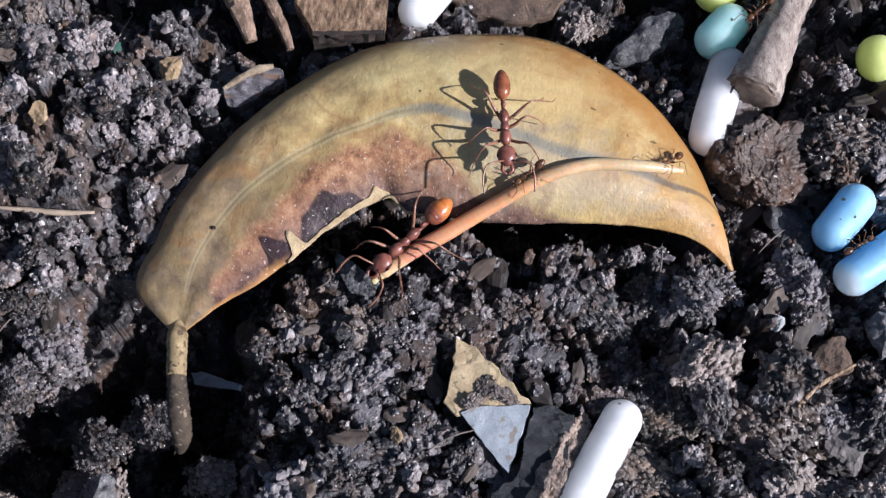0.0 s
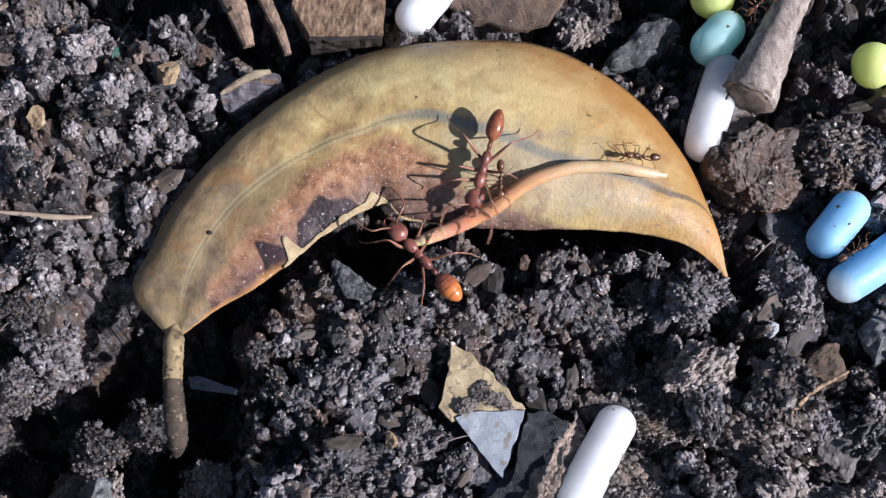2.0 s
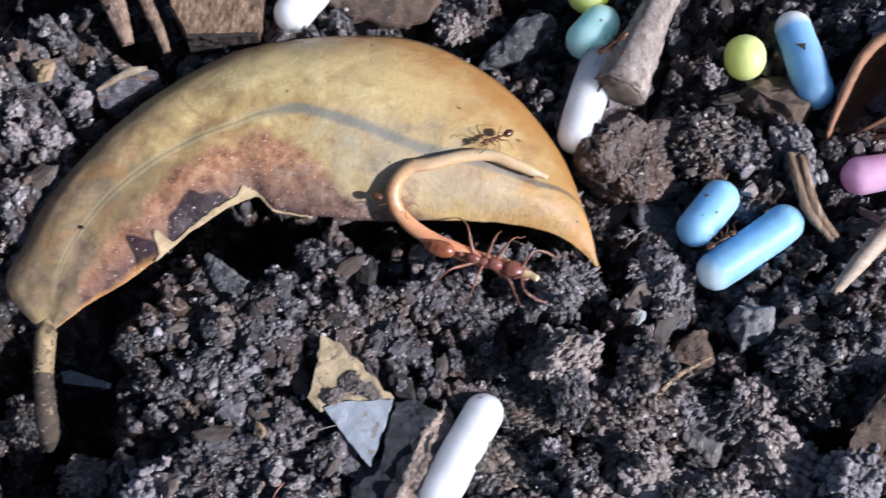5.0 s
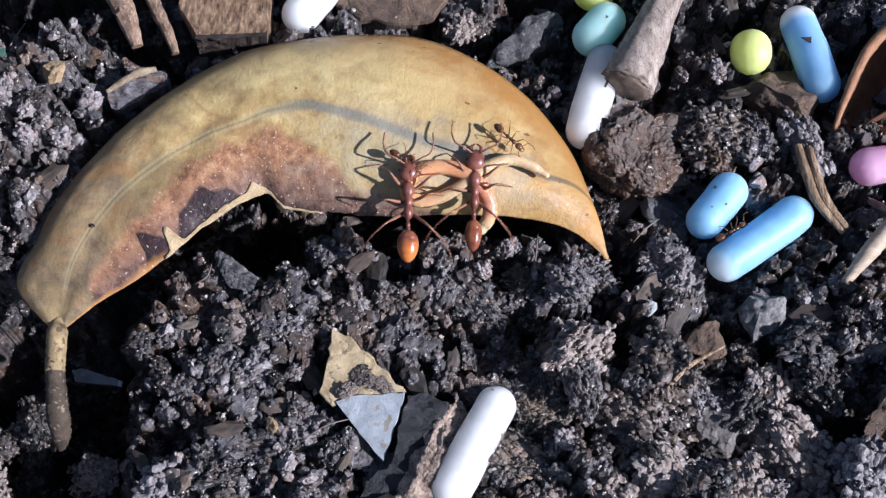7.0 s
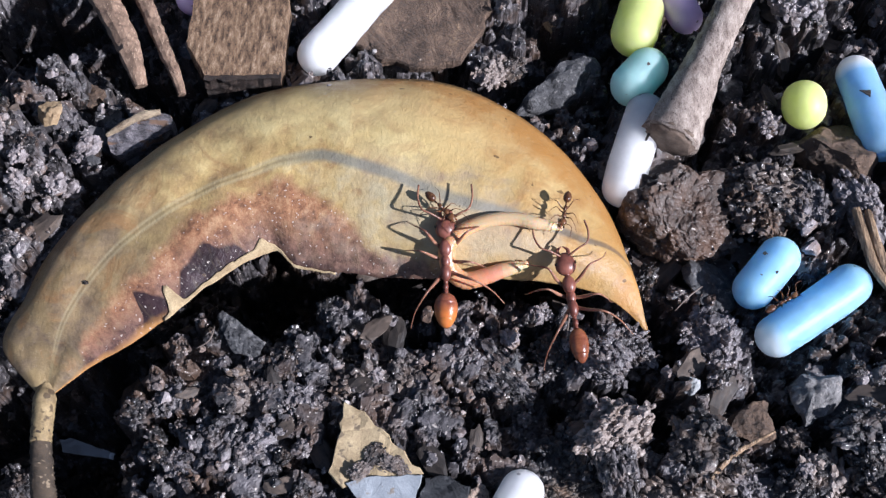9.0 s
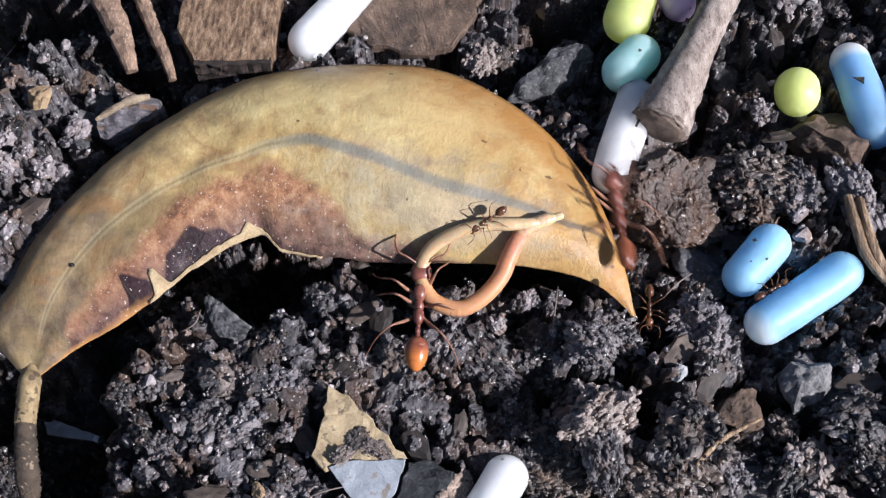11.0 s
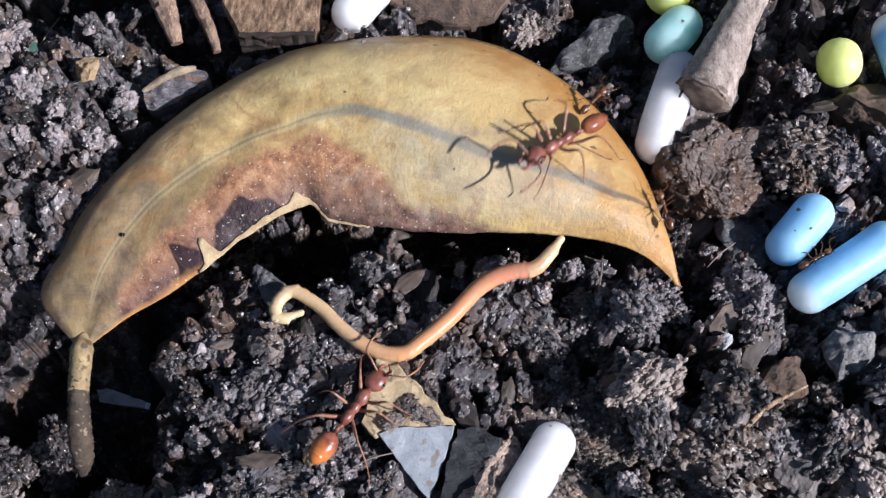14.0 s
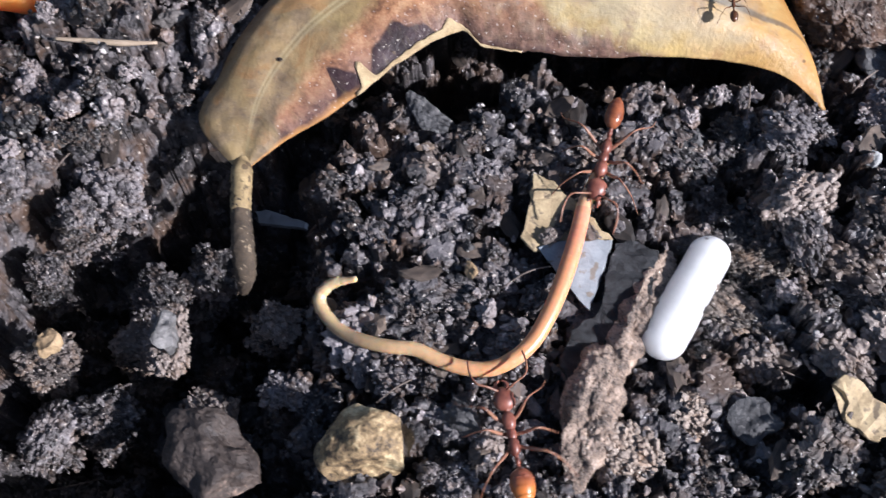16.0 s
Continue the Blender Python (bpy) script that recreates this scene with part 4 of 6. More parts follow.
def clod_mesh(seed, mat, n=320):
    """A unit clod of many small lumps grown together round a core; kept for reuse."""
    key = (seed, mat.name, n)
    if key not in CLOD_SHAPES:
        rng = np.random.default_rng(seed + 900)
        d = rng.normal(size=(n, 3))
        d /= np.linalg.norm(d, axis=1)[:, None]
        d[:, 2] = np.where(d[:, 2] < -0.25, -d[:, 2], d[:, 2])
        form = 0.80 + 0.5 * (value_noise(d[:, 0] * 1.9 + seed, d[:, 1] * 1.9 + d[:, 2], seed) + value_noise(d[:, 2] * 2.1, d[:, 0] * 1.7 + seed, seed + 1))
        c = d * (form * rng.uniform(0.74, 1.10, n))[:, None]
        r = (0.05 + 0.16 * rng.random(n) ** 2.2) * (200 / n) ** 0.5
        shapes, faces = lump_shapes(2, 24, seed)
        k = shapes.shape[1]
        v = shapes[rng.integers(0, 24, n)] * r[:, None, None] + c[:, None]
        core = ICO[4][0]
        core = core * (0.62 + 0.36 * (value_noise(core[:, 0] * 1.9 + seed, core[:, 1] * 1.9 + core[:, 2], seed) + value_noise(core[:, 2] * 2.1, core[:, 0] * 1.7 + seed, seed + 1))
                       + 0.14 * lumps3(core * 3.6 + seed, seed) + 0.08 * lumps3(core * 8, seed + 1) - 0.08)[:, None]
        # a sliver from each lump down to the core holds the clod together
        root = ((ICO[4][0][None] * d[:, None]).sum(-1)).argmax(1) + n * k
        low = (v * d[:, None]).sum(-1).argsort(1)[:, :2] + (np.arange(n) * k)[:, None]
        f = np.vstack([(faces[None] + (np.arange(n) * k)[:, None, None]).reshape(-1, 3), ICO[4][1] + n * k, np.column_stack([low, root])])
        me = bpy.data.meshes.new("clod")
        me.from_pydata((np.vstack([v.reshape(-1, 3), core]) * MM).tolist(), [], f.tolist())
        me.materials.append(mat)
        CLOD_SHAPES[key] = me
    return CLOD_SHAPES[key]


def crumbly(name, at, size, seed, turn, label, mat=None, lumpy=320):
    """A soil clod of lumps: size is its half extents."""
    ob = new(name, clod_mesh(seed % 9, mat or CLOD_GREY, lumpy))
    ob.matrix_basis = pose(at[0] * MM, at[1] * MM, at[2] * MM, 0, 0, turn) @ Matrix.Diagonal((*size, 1))
    return tagged(ob, label, "clod", "soil clods")


def lump_shapes(sub, count, seed):
    rng = np.random.default_rng(seed)
    out = []
    for k in range(count):
        v = ICO[sub][0].copy()
        for _ in range(3):
            d = rng.normal(size=3)
            d /= np.linalg.norm(d)
            over = v @ d - rng.uniform(0.45, 0.85)
            v -= np.where(over > 0, over, 0)[:, None] * d
        q = v * 1.8 + k * 3.3
        v *= 1 + 0.55 * (value_noise(q[:, 0] + q[:, 2], q[:, 1] - q[:, 2], seed + k) + value_noise(q[:, 2], q[:, 0], seed + k + 1))[:, None]
        v *= 1 + 0.08 * rng.normal(size=(len(v), 1))
        v *= rng.uniform(0.65, 1.4, size=3)
        out.append(v)
    return np.array(out), ICO[sub][1]


CHIP_TAN = earthy("tan_flake", (0.22, 0.15, 0.08), (0.56, 0.44, 0.26), (0.76, 0.66, 0.48), 1.2, (0.5, 0.8), 0.15, spots=(0.6, (0.16, 0.12, 0.08), 0.60))
CHIP_GREY = earthy("grey_flake", (0.20, 0.22, 0.24), (0.36, 0.39, 0.42), (0.54, 0.55, 0.55), 1.2, (0.4, 0.8), 0.12, spots=(0.7, (0.22, 0.18, 0.14), 0.62))

# blue-grey carries the leaf's shade on the chip; brown spots are the wood's
CHIP_SHADED = earthy("shaded_wood", (0.03, 0.028, 0.032), (0.24, 0.22, 0.235), (0.55, 0.50, 0.46), 0.6, (0.35, 0.8), 0.6, stretch=(0.6, 2.0, 1.0), spots=(1.1, (0.21, 0.12, 0.07), 0.56), marks=(0.38, 0.58, 0.72))
# tan of the chip's upper edge, painted as caught by the sun
CHIP_SUNLIT = earthy("sunlit_wood", (0.12, 0.08, 0.05), (0.46, 0.36, 0.24), (0.68, 0.58, 0.44), 0.8, (0.5, 0.8), 0.4)
BLOCK = earthy("fibrous_bark", (0.055, 0.03, 0.018), (0.42, 0.26, 0.15), (0.78, 0.60, 0.42), 0.7, (0.5, 0.9), 1.6, stretch=(2.4, 0.8, 1.0), marks=(0.40, 0.55, 0.66))
END_GRAIN = earthy("bark_end", (0.010, 0.007, 0.006), (0.055, 0.036, 0.027), (0.30, 0.22, 0.16), 0.8, (0.3, 0.8), 0.5, marks=(0.40, 0.60, 0.72))
bark_block = slab("bark_block", BLOCK, [(-12.9, 13.6), (-11.3, 10.95), (-6.0, 11.3), (-5.9, 17.5), (-6.6, 21), (-12.8, 21)], 2.4, 1, 0.10, 0.05, 1.3, (0, 0),
     "thick brown fibrous bark chunk with sawn face", "bark", 3)
slab("bark_flake", BROWN_STONE, [(-1.2, 15.2), (0.8, 13.9), (3.9, 13.4), (6.0, 14.0), (7.5, 15.5), (8.8, 19.3), (6.0, 21), (1.0, 20.5)], 0.9, 2, 0.5, 0.14, 0.5, (4, 0),
     "flat brown bark flake half covered with soil", "bark", 3)

end_rows = [((-11.3 + 5.3 * i / 23), 10.72 + 0.35 * i / 23 + 0.30 * float(value_noise(np.array([i * 0.5]), np.array([j * 0.6]), 71)[0]), 0.15 + 2.2 * j / 9) for j in range(10) for i in range(24)]
end_face = mesh_object("end_face", np.array(end_rows) - np.array([c / MM for c in bark_block.location]), [(j * 24 + i, j * 24 + i + 1, (j + 1) * 24 + i + 1, (j + 1) * 24 + i) for j in range(9) for i in range(23)],
                       END_GRAIN, bark_block, smooth=False, label="dark rough broken end of bark")
end_thick = end_face.modifiers.new("thickness", "SOLIDIFY")
end_thick.thickness, end_thick.offset = 0.5 * MM, -1
tagged(part("bark_strip", tube([(-16.0, 10.9, 0.9), (-16.5, 12.2, 1.3), (-17.5, 14.4, 1.5), (-19.5, 17.8, 1.6), (-21.0, 20.8, 1.6)], [0.45, 0.85, 0.95, 1.05, 1.0], 30, 12, 0.22, 31), BARK, smooth=False),
       "weathered brown bark strip lying on soil", "bark")
tagged(part("bark_strip", tube([(-13.0, 10.4, 0.8), (-13.5, 11.6, 1.1), (-14.5, 13.6, 1.2), (-16.2, 17.0, 1.3), (-17.8, 20.2, 1.3)], [0.3, 0.5, 0.55, 0.6, 0.6], 30, 10, 0.25, 32), BARK, smooth=False),
       "narrow brown bark splinter on soil", "bark")
chip = new("wood_chip")
tagged(chip, "small weathered wood chip beside leaf, shaded body and sunlit edge painted", "wood chip")
chip_body = slab("body", CHIP_SHADED, [(-17.5, 6.6), (-16.0, 7.6), (-14.3, 8.4), (-13.3, 8.2), (-13.1, 7.2), (-14.6, 6.2), (-16.3, 5.1), (-17.2, 5.3)], 2.0, 33, 0.22, 0.20, 0.9, (10, 0), sub=4)
chip_body.parent = chip
part("sunlit_edge", tube([(-17.4, 6.2, 2.1), (-16.1, 7.05, 2.4), (-15.0, 7.65, 2.5), (-13.9, 8.05, 2.4)], [0.14, 0.26, 0.24, 0.32, 0.18], 26, 12, 0.12, 34), CHIP_SUNLIT, chip, "tan upper wood edge, sunlight painted in", smooth=False)
rock("soil_clod", CLOD_SOLID, (22.3, 3.3, -0.3), (7.8, 7.0, 6.6), 14, 6, 0.20, 10, label="large dark brown crumbly soil clod under twig", category="clod", group="soil clods", sub=6, knobs=0.5)
crumbly("soil_clod", (27.3, 4.4, -0.2), (2.6, 2.9, 2.5), 6, 40, "dark crumbly clod of damp soil beside a larger clod", BROWN_CLOD, 620)
rock("stone", BROWN_STONE, (32.8, 7.9, 0.5), (6.2, 5.4, 3.8), 15, 5, 0.20, 20, label="brown angular stone with flat faces", category="stone")
slab("leaf_flake", CHIP_TAN, [(0.1, -11.7), (1.4, -12.3), (3.0, -13.7), (5.3, -16.0), (3.6, -16.5), (2.0, -16.4), (0.4, -17.0), (-0.6, -16.1), (-0.1, -14.0)], 0.35, 21, 0.3, 0.10, 1.2, (8, 0),
     "torn tan dry leaf flake with dark soil on it", "leaf")
crumbly("soil_clod", (2.3, -15.0, 1.30), (1.2, 0.8, 0.30), 5, 60, "small soil crumb resting on tan flake", CRUMB_BROWN)
crumbly("soil_clod", (1.3, -16.1, 1.45), (0.9, 0.6, 0.35), 3, 20, "small soil crumb resting on tan flake", CRUMB_BROWN)
crumbly("soil_clod", (3.4, -15.5, 1.35), (1.1, 0.6, 0.4), 4, -20, "small soil crumb resting on tan flake", CRUMB_BROWN)
slab("grey_flake", CHIP_GREY, [(0.5, -16.7), (2.0, -16.2), (5.2, -16.0), (4.7, -18.0), (3.9, -20.6), (2.3, -18.9)], 0.35, 22, 0.12, 0.04, 0.9, (12, 0),
     "smooth pale grey triangular flake leaning on soil", "flake")
SLAB_STONE = earthy("slab_stone", (0.008, 0.009, 0.011), (0.055, 0.057, 0.062), (0.30, 0.29, 0.29), 0.9, (0.35, 0.65), 0.5, specular=0.4, marks=(0.40, 0.64, 0.76))
GRITTY_CLOD = soily("gritty_clod", (0.03, 0.023, 0.018), (0.40, 0.32, 0.26), (0.30, 0.19, 0.12), size=2.4, by_piece=0.3, wet=0.8, marks=(0.40, 0.64))
GRITTY = earthy("gritty_side", (0.06, 0.042, 0.032), (0.50, 0.365, 0.275), (0.74, 0.62, 0.52), 1.1, (0.2, 0.6), 0.6, specular=0.8, spots=(0.3, (0.6, 0.5, 0.4), 0.68), wet=0.5, marks=(0.40, 0.60, 0.74))
RIM_STONE = earthy("rimmed_stone", (0.016, 0.012, 0.011), (0.085, 0.064, 0.053), (0.42, 0.29, 0.22), 2.0, (0.3, 0.7), 0.4, marks=(0.38, 0.58, 0.68))
YELLOW_STONE = earthy("yellow_stone", (0.05, 0.034, 0.022), (0.36, 0.25, 0.13), (0.72, 0.58, 0.34), 2.4, (0.4, 0.8), 0.4, marks=(0.40, 0.52, 0.62))
stone_slab = new("stone_slab")
tagged(stone_slab, "long dark grey stone slab with gritty brown side", "stone")
slab("body", SLAB_STONE, [(5.6, -16.0), (7.0, -15.9), (8.3, -16.5), (7.8, -19.9), (6.4, -22.5), (5.4, -25.8), (3.2, -26.0), (2.2, -24.2), (2.9, -21.9), (4.6, -20.6)], 3.6, 23, 0.30, 0.16, -0.75, (3, -6), sub=5).parent = stone_slab
for n, (a, b) in enumerate([((8.7, -16.8, 0.2), (5.0, -25.2, 0.5)), ((4.8, -23.0, 0.4), (3.1, -31.4, 0.7))]):
    run = Vector(b) - Vector(a)
    rock("gritty_side", GRITTY, tuple((Vector(a) + Vector(b)) / 2), (2.1 + 0.7 * n, run.length + 1.0, 2.9), 24 + n, 3, 0.20, math.degrees(math.atan2(-run.x, run.y)), (0, 8), "brown gritty weathered side",
         category="", sub=6, knobs=0.34).parent = stone_slab
for n, (x, y, z, size) in enumerate([(6.0, -29.2, 0.2, (2.7, 2.4, 1.6)), (12.5, -20.3, 0.2, (2.0, 2.6, 1.4)), (10.2, -26.6, 0.0, (1.8, 2.0, 1.4)), (14.8, -16.8, 0.0, (2.4, 1.8, 1.4))]):
    FREE.append((x, y, 0.7 * min(size[:2])))
    crumbly("soil_clod", (x, y, z), size, n + 1, n * 67, "gritty light brown crumbly clod of soil", GRITTY_CLOD, 620)
rock("stone", RIM_STONE, (-18.4, -30.6, -1.2), (7.8, 4.6, 4.4), 25, 5, 0.22, -40, label="brown-grey rounded stone with pale rim", category="stone")
rock("stone", YELLOW_STONE, (-9.0, -29.4, 0.2), (7.6, 5.4, 4.2), 26, 6, 0.18, 30, label="tan and yellow pitted stone in soil", category="stone")
slab("leaf_flake", CHIP_TAN, [(18.4, -24.7), (19.6, -25.1), (20.8, -26.1), (22.2, -27.2), (20.3, -28.6), (18.3, -27.4), (18.7, -26.4), (17.8, -25.4)], 0.3, 27, 0.35, 0.16, 2.9, (0, 13),
     "pale tan dry leaf fragment on soil", "leaf")
for n, (x, y, z, size) in enumerate([(28.0, 4.6, -0.2, (3.6, 3.0, 2.6)), (9.4, -9.0, -0.4, (2.6, 3.4, 1.7)), (17.4, -7.0, -0.3, (2.2, 2.4, 1.9)), (20.2, -16.9, -0.2, (4.4, 3.2, 2.8)),
                                     (23.8, -6.0, -0.4, (2.8, 2.6, 2.2)), (14.6, -15.2, -0.6, (3.2, 3.0, 1.9)), (31.4, -19.4, -0.4, (4.2, 3.4, 2.6))]):
    FREE.append((x, y, 0.7 * min(size[:2])))
    crumbly("soil_clod", (x, y, z), size, n + 4, n * 53, "large grey-brown crumbly clod of damp soil", CLOD_GREY if n % 3 else CRUMB_BROWN, 620)
for n, (x, y, top, size) in enumerate([(-23.1, -23.1, -1.2, 2.0), (-27.6, -13.0, 0.8, 2.6), (-24.6, -18.6, -3.6, 1.8), (-20.2, -27.4, -3.0, 2.0), (-26.6, -27.5, -3.0, 2.2), (-15.2, -25.6, -2.4, 1.8), (-16.2, -20.8, -3.4, 1.6), (-21.2, -16.8, -4.4, 1.8), (-31.4, -18.6, -0.6, 1.8), (-30.4, -24.4, -0.5, 1.9), (-29.6, -15.2, 1.0, 1.5), (-30.4, -28.8, -3.4, 2.0), (-26.2, -21.6, -5.6, 1.8)]):
    base_z = float(height(x, y))
    FREE.append((x, y, 0.7 * size))
    up = top - 0.8 * size
    for k in range(max(1, math.ceil((up - base_z) / (1.1 * size)))):
        crumbly("soil_clod", (x - 0.35 * k * size, y + 0.12 * k, up - 1.1 * k * size), (size * (0.8 + 0.15 * (n % 4)), size * (1.1 - 0.12 * (n % 3)), size * 0.85), n + 2 + 3 * k, n * 71 + 40 * k, "dark crumbly clod standing up at a pit", CLOD_GREY if n % 3 else CRUMB_BROWN, 620)
# x, y, size and material; two stones lie high on clods at the heights given
PERCHED = {0: -0.8, 1: 0.5}
STONES_FRONT = [
    (-22.9, -22.9, (3.2, 2.8, 2.4), GREY_STONE), (-29.9, -24.3, (2.0, 2.3, 1.6), TAN_STONE), (-24.2, -25.2, (2.2, 2.6, 1.8), DARK_STONE), (-28.4, -25.7, (1.2, 1.4, 1.0), BROWN_STONE),
    (-18.8, -25.1, (2.4, 2.2, 1.4), DARK_STONE), (-3.8, -27.7, (3.2, 3.0, 1.8), DARK_STONE), (-29.2, -15.9, (3.2, 2.2, 1.4), BARK_GREY), (21.8, -9.8, (1.2, 1.5, 0.6), PALE_STONE),
    (26.1, -11.2, (4.2, 3.2, 2.8), BROWN_STONE), (29.6, -9.4, (5.0, 3.4, 2.4), GREY_STONE), (26.6, -17.6, (4.8, 4.4, 3.6), BARK_GREY), (38.4, -16.6, (6.0, 11.5, 3.4), BROWN_STONE),
    (19.0, -10.6, (2.0, 1.4, 1.0), DARK_STONE), (31.4, -12.6, (3.0, 2.0, 1.6), BROWN_STONE),
]
STONES_REAR = [
    (-20.9, 7.1, (2.6, 2.3, 1.6), TAN_STONE), (-18.1, 4.4, (1.5, 1.4, 1.2), DARK_STONE), (-25.9, 14.3, (3.4, 2.2, 0.9), DARK_STONE), (-23.5, 12.7, (2.6, 1.4, 0.6), PALE_STONE),
    (12.9, 12.6, (3.6, 8.0, 2.8), DARK_STONE), (26.6, 14.6, (4.0, 5.0, 2.6), DARK_STONE), (-29.3, 2.2, (1.8, 1.8, 1.4), TAN_STONE), (10.4, -8.6, (1.9, 3.0, 1.6), DARK_STONE),
    (-6.5, -7.6, (5.2, 2.4, 1.0), DARK_STONE), (13.2, 19.0, (1.5, 1.4, 1.2), TAN_STONE),
]
STONES_BETWEEN = [
    (-3.6, -18.4, (1.0, 1.2, 0.8), TAN_STONE), (-12.6, -20.8, (0.9, 0.9, 0.7), PALE_STONE), (-16.6, -19.9, (0.7, 0.8, 0.6), PALE_STONE), (-24.5, -1.5, (3.6, 1.5, 1.2), BARK_GREY),
    (-29.0, -2.0, (3.8, 1.8, 1.2), CLOD), (24.0, -1.6, (5.0, 3.6, 2.2), DARK_STONE), (30.8, -17.2, (5.2, 3.0, 2.2), DARK_STONE), (14.0, -27.0, (3.6, 3.4, 2.2), DARK_STONE),
    (22.0, -21.4, (4.4, 4.4, 2.4), CLOD), (-20.0, 11.0, (3.0, 2.0, 1.4), BROWN_STONE), (9.8, 14.6, (3.0, 2.6, 1.6), CLOD),
]
STONE_LABEL = {TAN_STONE.name: "small tan pebble lying among soil crumbs", DARK_STONE.name: "dark grey angular stone in the soil",
               BROWN_STONE.name: "reddish brown angular stone in the soil", PALE_STONE.name: "small pale grey stone chip on soil", GREY_STONE.name: "mid-grey flat-faced stone sunk in soil",
               BARK_GREY.name: "weathered grey-brown wood chip on soil", CLOD.name: "dark brown crumbly soil clod"}
for n, (x, y, size, mat) in enumerate(STONES_FRONT + STONES_REAR + STONES_BETWEEN):
    if mat == CLOD:
        crumbly("soil_clod", (x, y, float(height(x, y)) + 0.3), (size[0] / 2, size[1] / 2, size[2] / 2), n, n * 47, STONE_LABEL[mat.name], CRUMB_BROWN)
        continue
    z = PERCHED[n] if n in PERCHED else float(height(x, y)) + (1.1 if mat == TAN_STONE else 0.42) * size[2]
    if mat == TAN_STONE:
        FREE.append((x, y, 1.1 * size[0]))
    wood = mat == BARK_GREY
    rock("wood_chip" if wood else "stone", mat, (x, y, z), size, 100 + n, 13, 0.20, (n * 47) % 180, ((n * 13) % 21 - 10, (n * 7) % 17 - 8), STONE_LABEL[mat.name],
         "wood chip" if wood else "stone")


# ---- twigs, straw and fine roots ----
def stick(name, points, radii, mat, label, category, n=16, sides=8, wob=0.15, seed=1):
    ob = part(name, tube(points, radii, n, sides, wob, seed), mat)
    return tagged(ob, label, category)


TWIG_END = earthy("split_wood", (0.05, 0.032, 0.024), (0.26, 0.19, 0.145), (0.55, 0.45, 0.36), 0.7, (0.6, 0.9), 0.25)


def fused(pieces):
    """Several bmeshes as one."""
    out = bmesh.new()
    for bm in pieces:
        me = bpy.data.meshes.new("piece")
        bm.to_mesh(me)
        bm.free()
        out.from_mesh(me)
        bpy.data.meshes.remove(me)
    return out


twig = new("twig")
tagged(twig, "grey-brown broken twig with flared cut end", "twig")
part("shaft", tube([(20.95, 7.5, 2.3), (21.4, 8.5, 2.4), (22.3, 10.6, 2.6), (23.4, 13.2, 2.8), (25.7, 18.2, 3.2), (28.0, 22.4, 3.4)], [2.0, 1.66, 1.30, 1.18, 1.14, 1.18], 44, 26, 0.12, 5), TWIG_BARK, twig)
part("broken_end", tube([(20.82, 7.2, 2.28), (21.0, 7.6, 2.3)], [1.45, 1.85], 5, 22, 0.34, 6), TWIG_END, twig, "pale splintered wood end")
part("splinter", tube([(19.3, 7.3, 2.3), (20.5, 9.8, 2.6), (21.8, 12.6, 3.0)], [0.08, 0.24, 0.10], 14, 6, 0.3, 7), END_GRAIN, twig, "dark peeling bark splinter")
tagged(part("straw", fused([tube([(33.3, 3.0, 1.7), (33.6, 0.8, 1.9), (34.2, -1.5, 1.8), (35.9, -3.8, 1.5)], [0.28, 0.36, 0.34, 0.20], 34, 12, 0.13, 8),
                            tube([(34.1, 2.9, 1.7), (34.3, 0.7, 1.9), (34.9, -1.6, 1.8), (36.2, -3.5, 1.5)], [0.24, 0.34, 0.36, 0.26], 34, 12, 0.13, 18),
                            tube([(33.7, 1.9, 1.6), (33.9, 0.5, 1.7), (34.5, -1.6, 1.6), (35.9, -3.5, 1.4)], [0.2, 0.3, 0.3, 0.2], 24, 8, 0.2, 28)]), STRAW, smooth=False), "short split piece of brown straw", "straw")
stick("straw", [(35.4, -7.8, 2.0), (37.0, -5.9, 2.5), (38.8, -3.9, 2.5), (41.0, -2.0, 2.3)], [0.30, 0.62, 0.66, 0.55], PALE_STRAW, "thick beige weathered straw stem lying on soil", "straw", 34, 14, 0.14, 9)
stick("straw", [(-32.0, -4.1, 3.05), (-29.6, -4.3, 3.3), (-27.2, -4.5, 3.5), (-24.9, -4.4, 3.55)], [0.10, 0.20, 0.22, 0.10], PALE_STRAW, "thin pale tan straw stem lying on soil", "straw", 24, 8, 0.1, 10)
stick("rootlet", [(22.5, -15.9, 2.8), (24.0, -14.4, 3.1), (26.5, -12.9, 2.9)], [0.17, 0.17, 0.08], STRAW, "thin reddish brown rootlet on soil", "root", 14, 6, 0.2, 11)
# blue-black colour holds the shade in which the sliver lies
SLIVER = earthy("shaded_sliver", (0.004, 0.006, 0.010), (0.010, 0.016, 0.028), (0.03, 0.042, 0.06), 0.8, (0.55, 0.8), 0.15, stretch=(0.5, 2.0, 1.0), specular=0.15)
slab("shaded_sliver", SLIVER, [(-18.0, -14.2), (-17.3, -14.1), (-14.4, -15.0), (-14.5, -15.35), (-15.8, -15.2), (-17.7, -15.0)], 0.7, 12, 0.12, 0.05, -1.0, (8, -6), "wood sliver near leaf stalk, blue-grey shade painted in", "wood chip")
GREEN = earthy("green_fleck", (0.01, 0.04, 0.03), (0.03, 0.11, 0.07), (0.10, 0.22, 0.16), 0.8, (0.4, 0.7), 0.1)
FREE.append((-25.1, 8.6, 1.2))
slab("leaf_fleck", GREEN, [(-25.4, 8.0), (-25.0, 7.9), (-24.8, 8.6), (-25.0, 9.1), (-25.3, 9.0)], 0.2, 35, 0.15, 0.1, float(height(-25.1, 8.6)) + 1.3, (10, 20), "small green plant fleck on soil mound", "leaf")
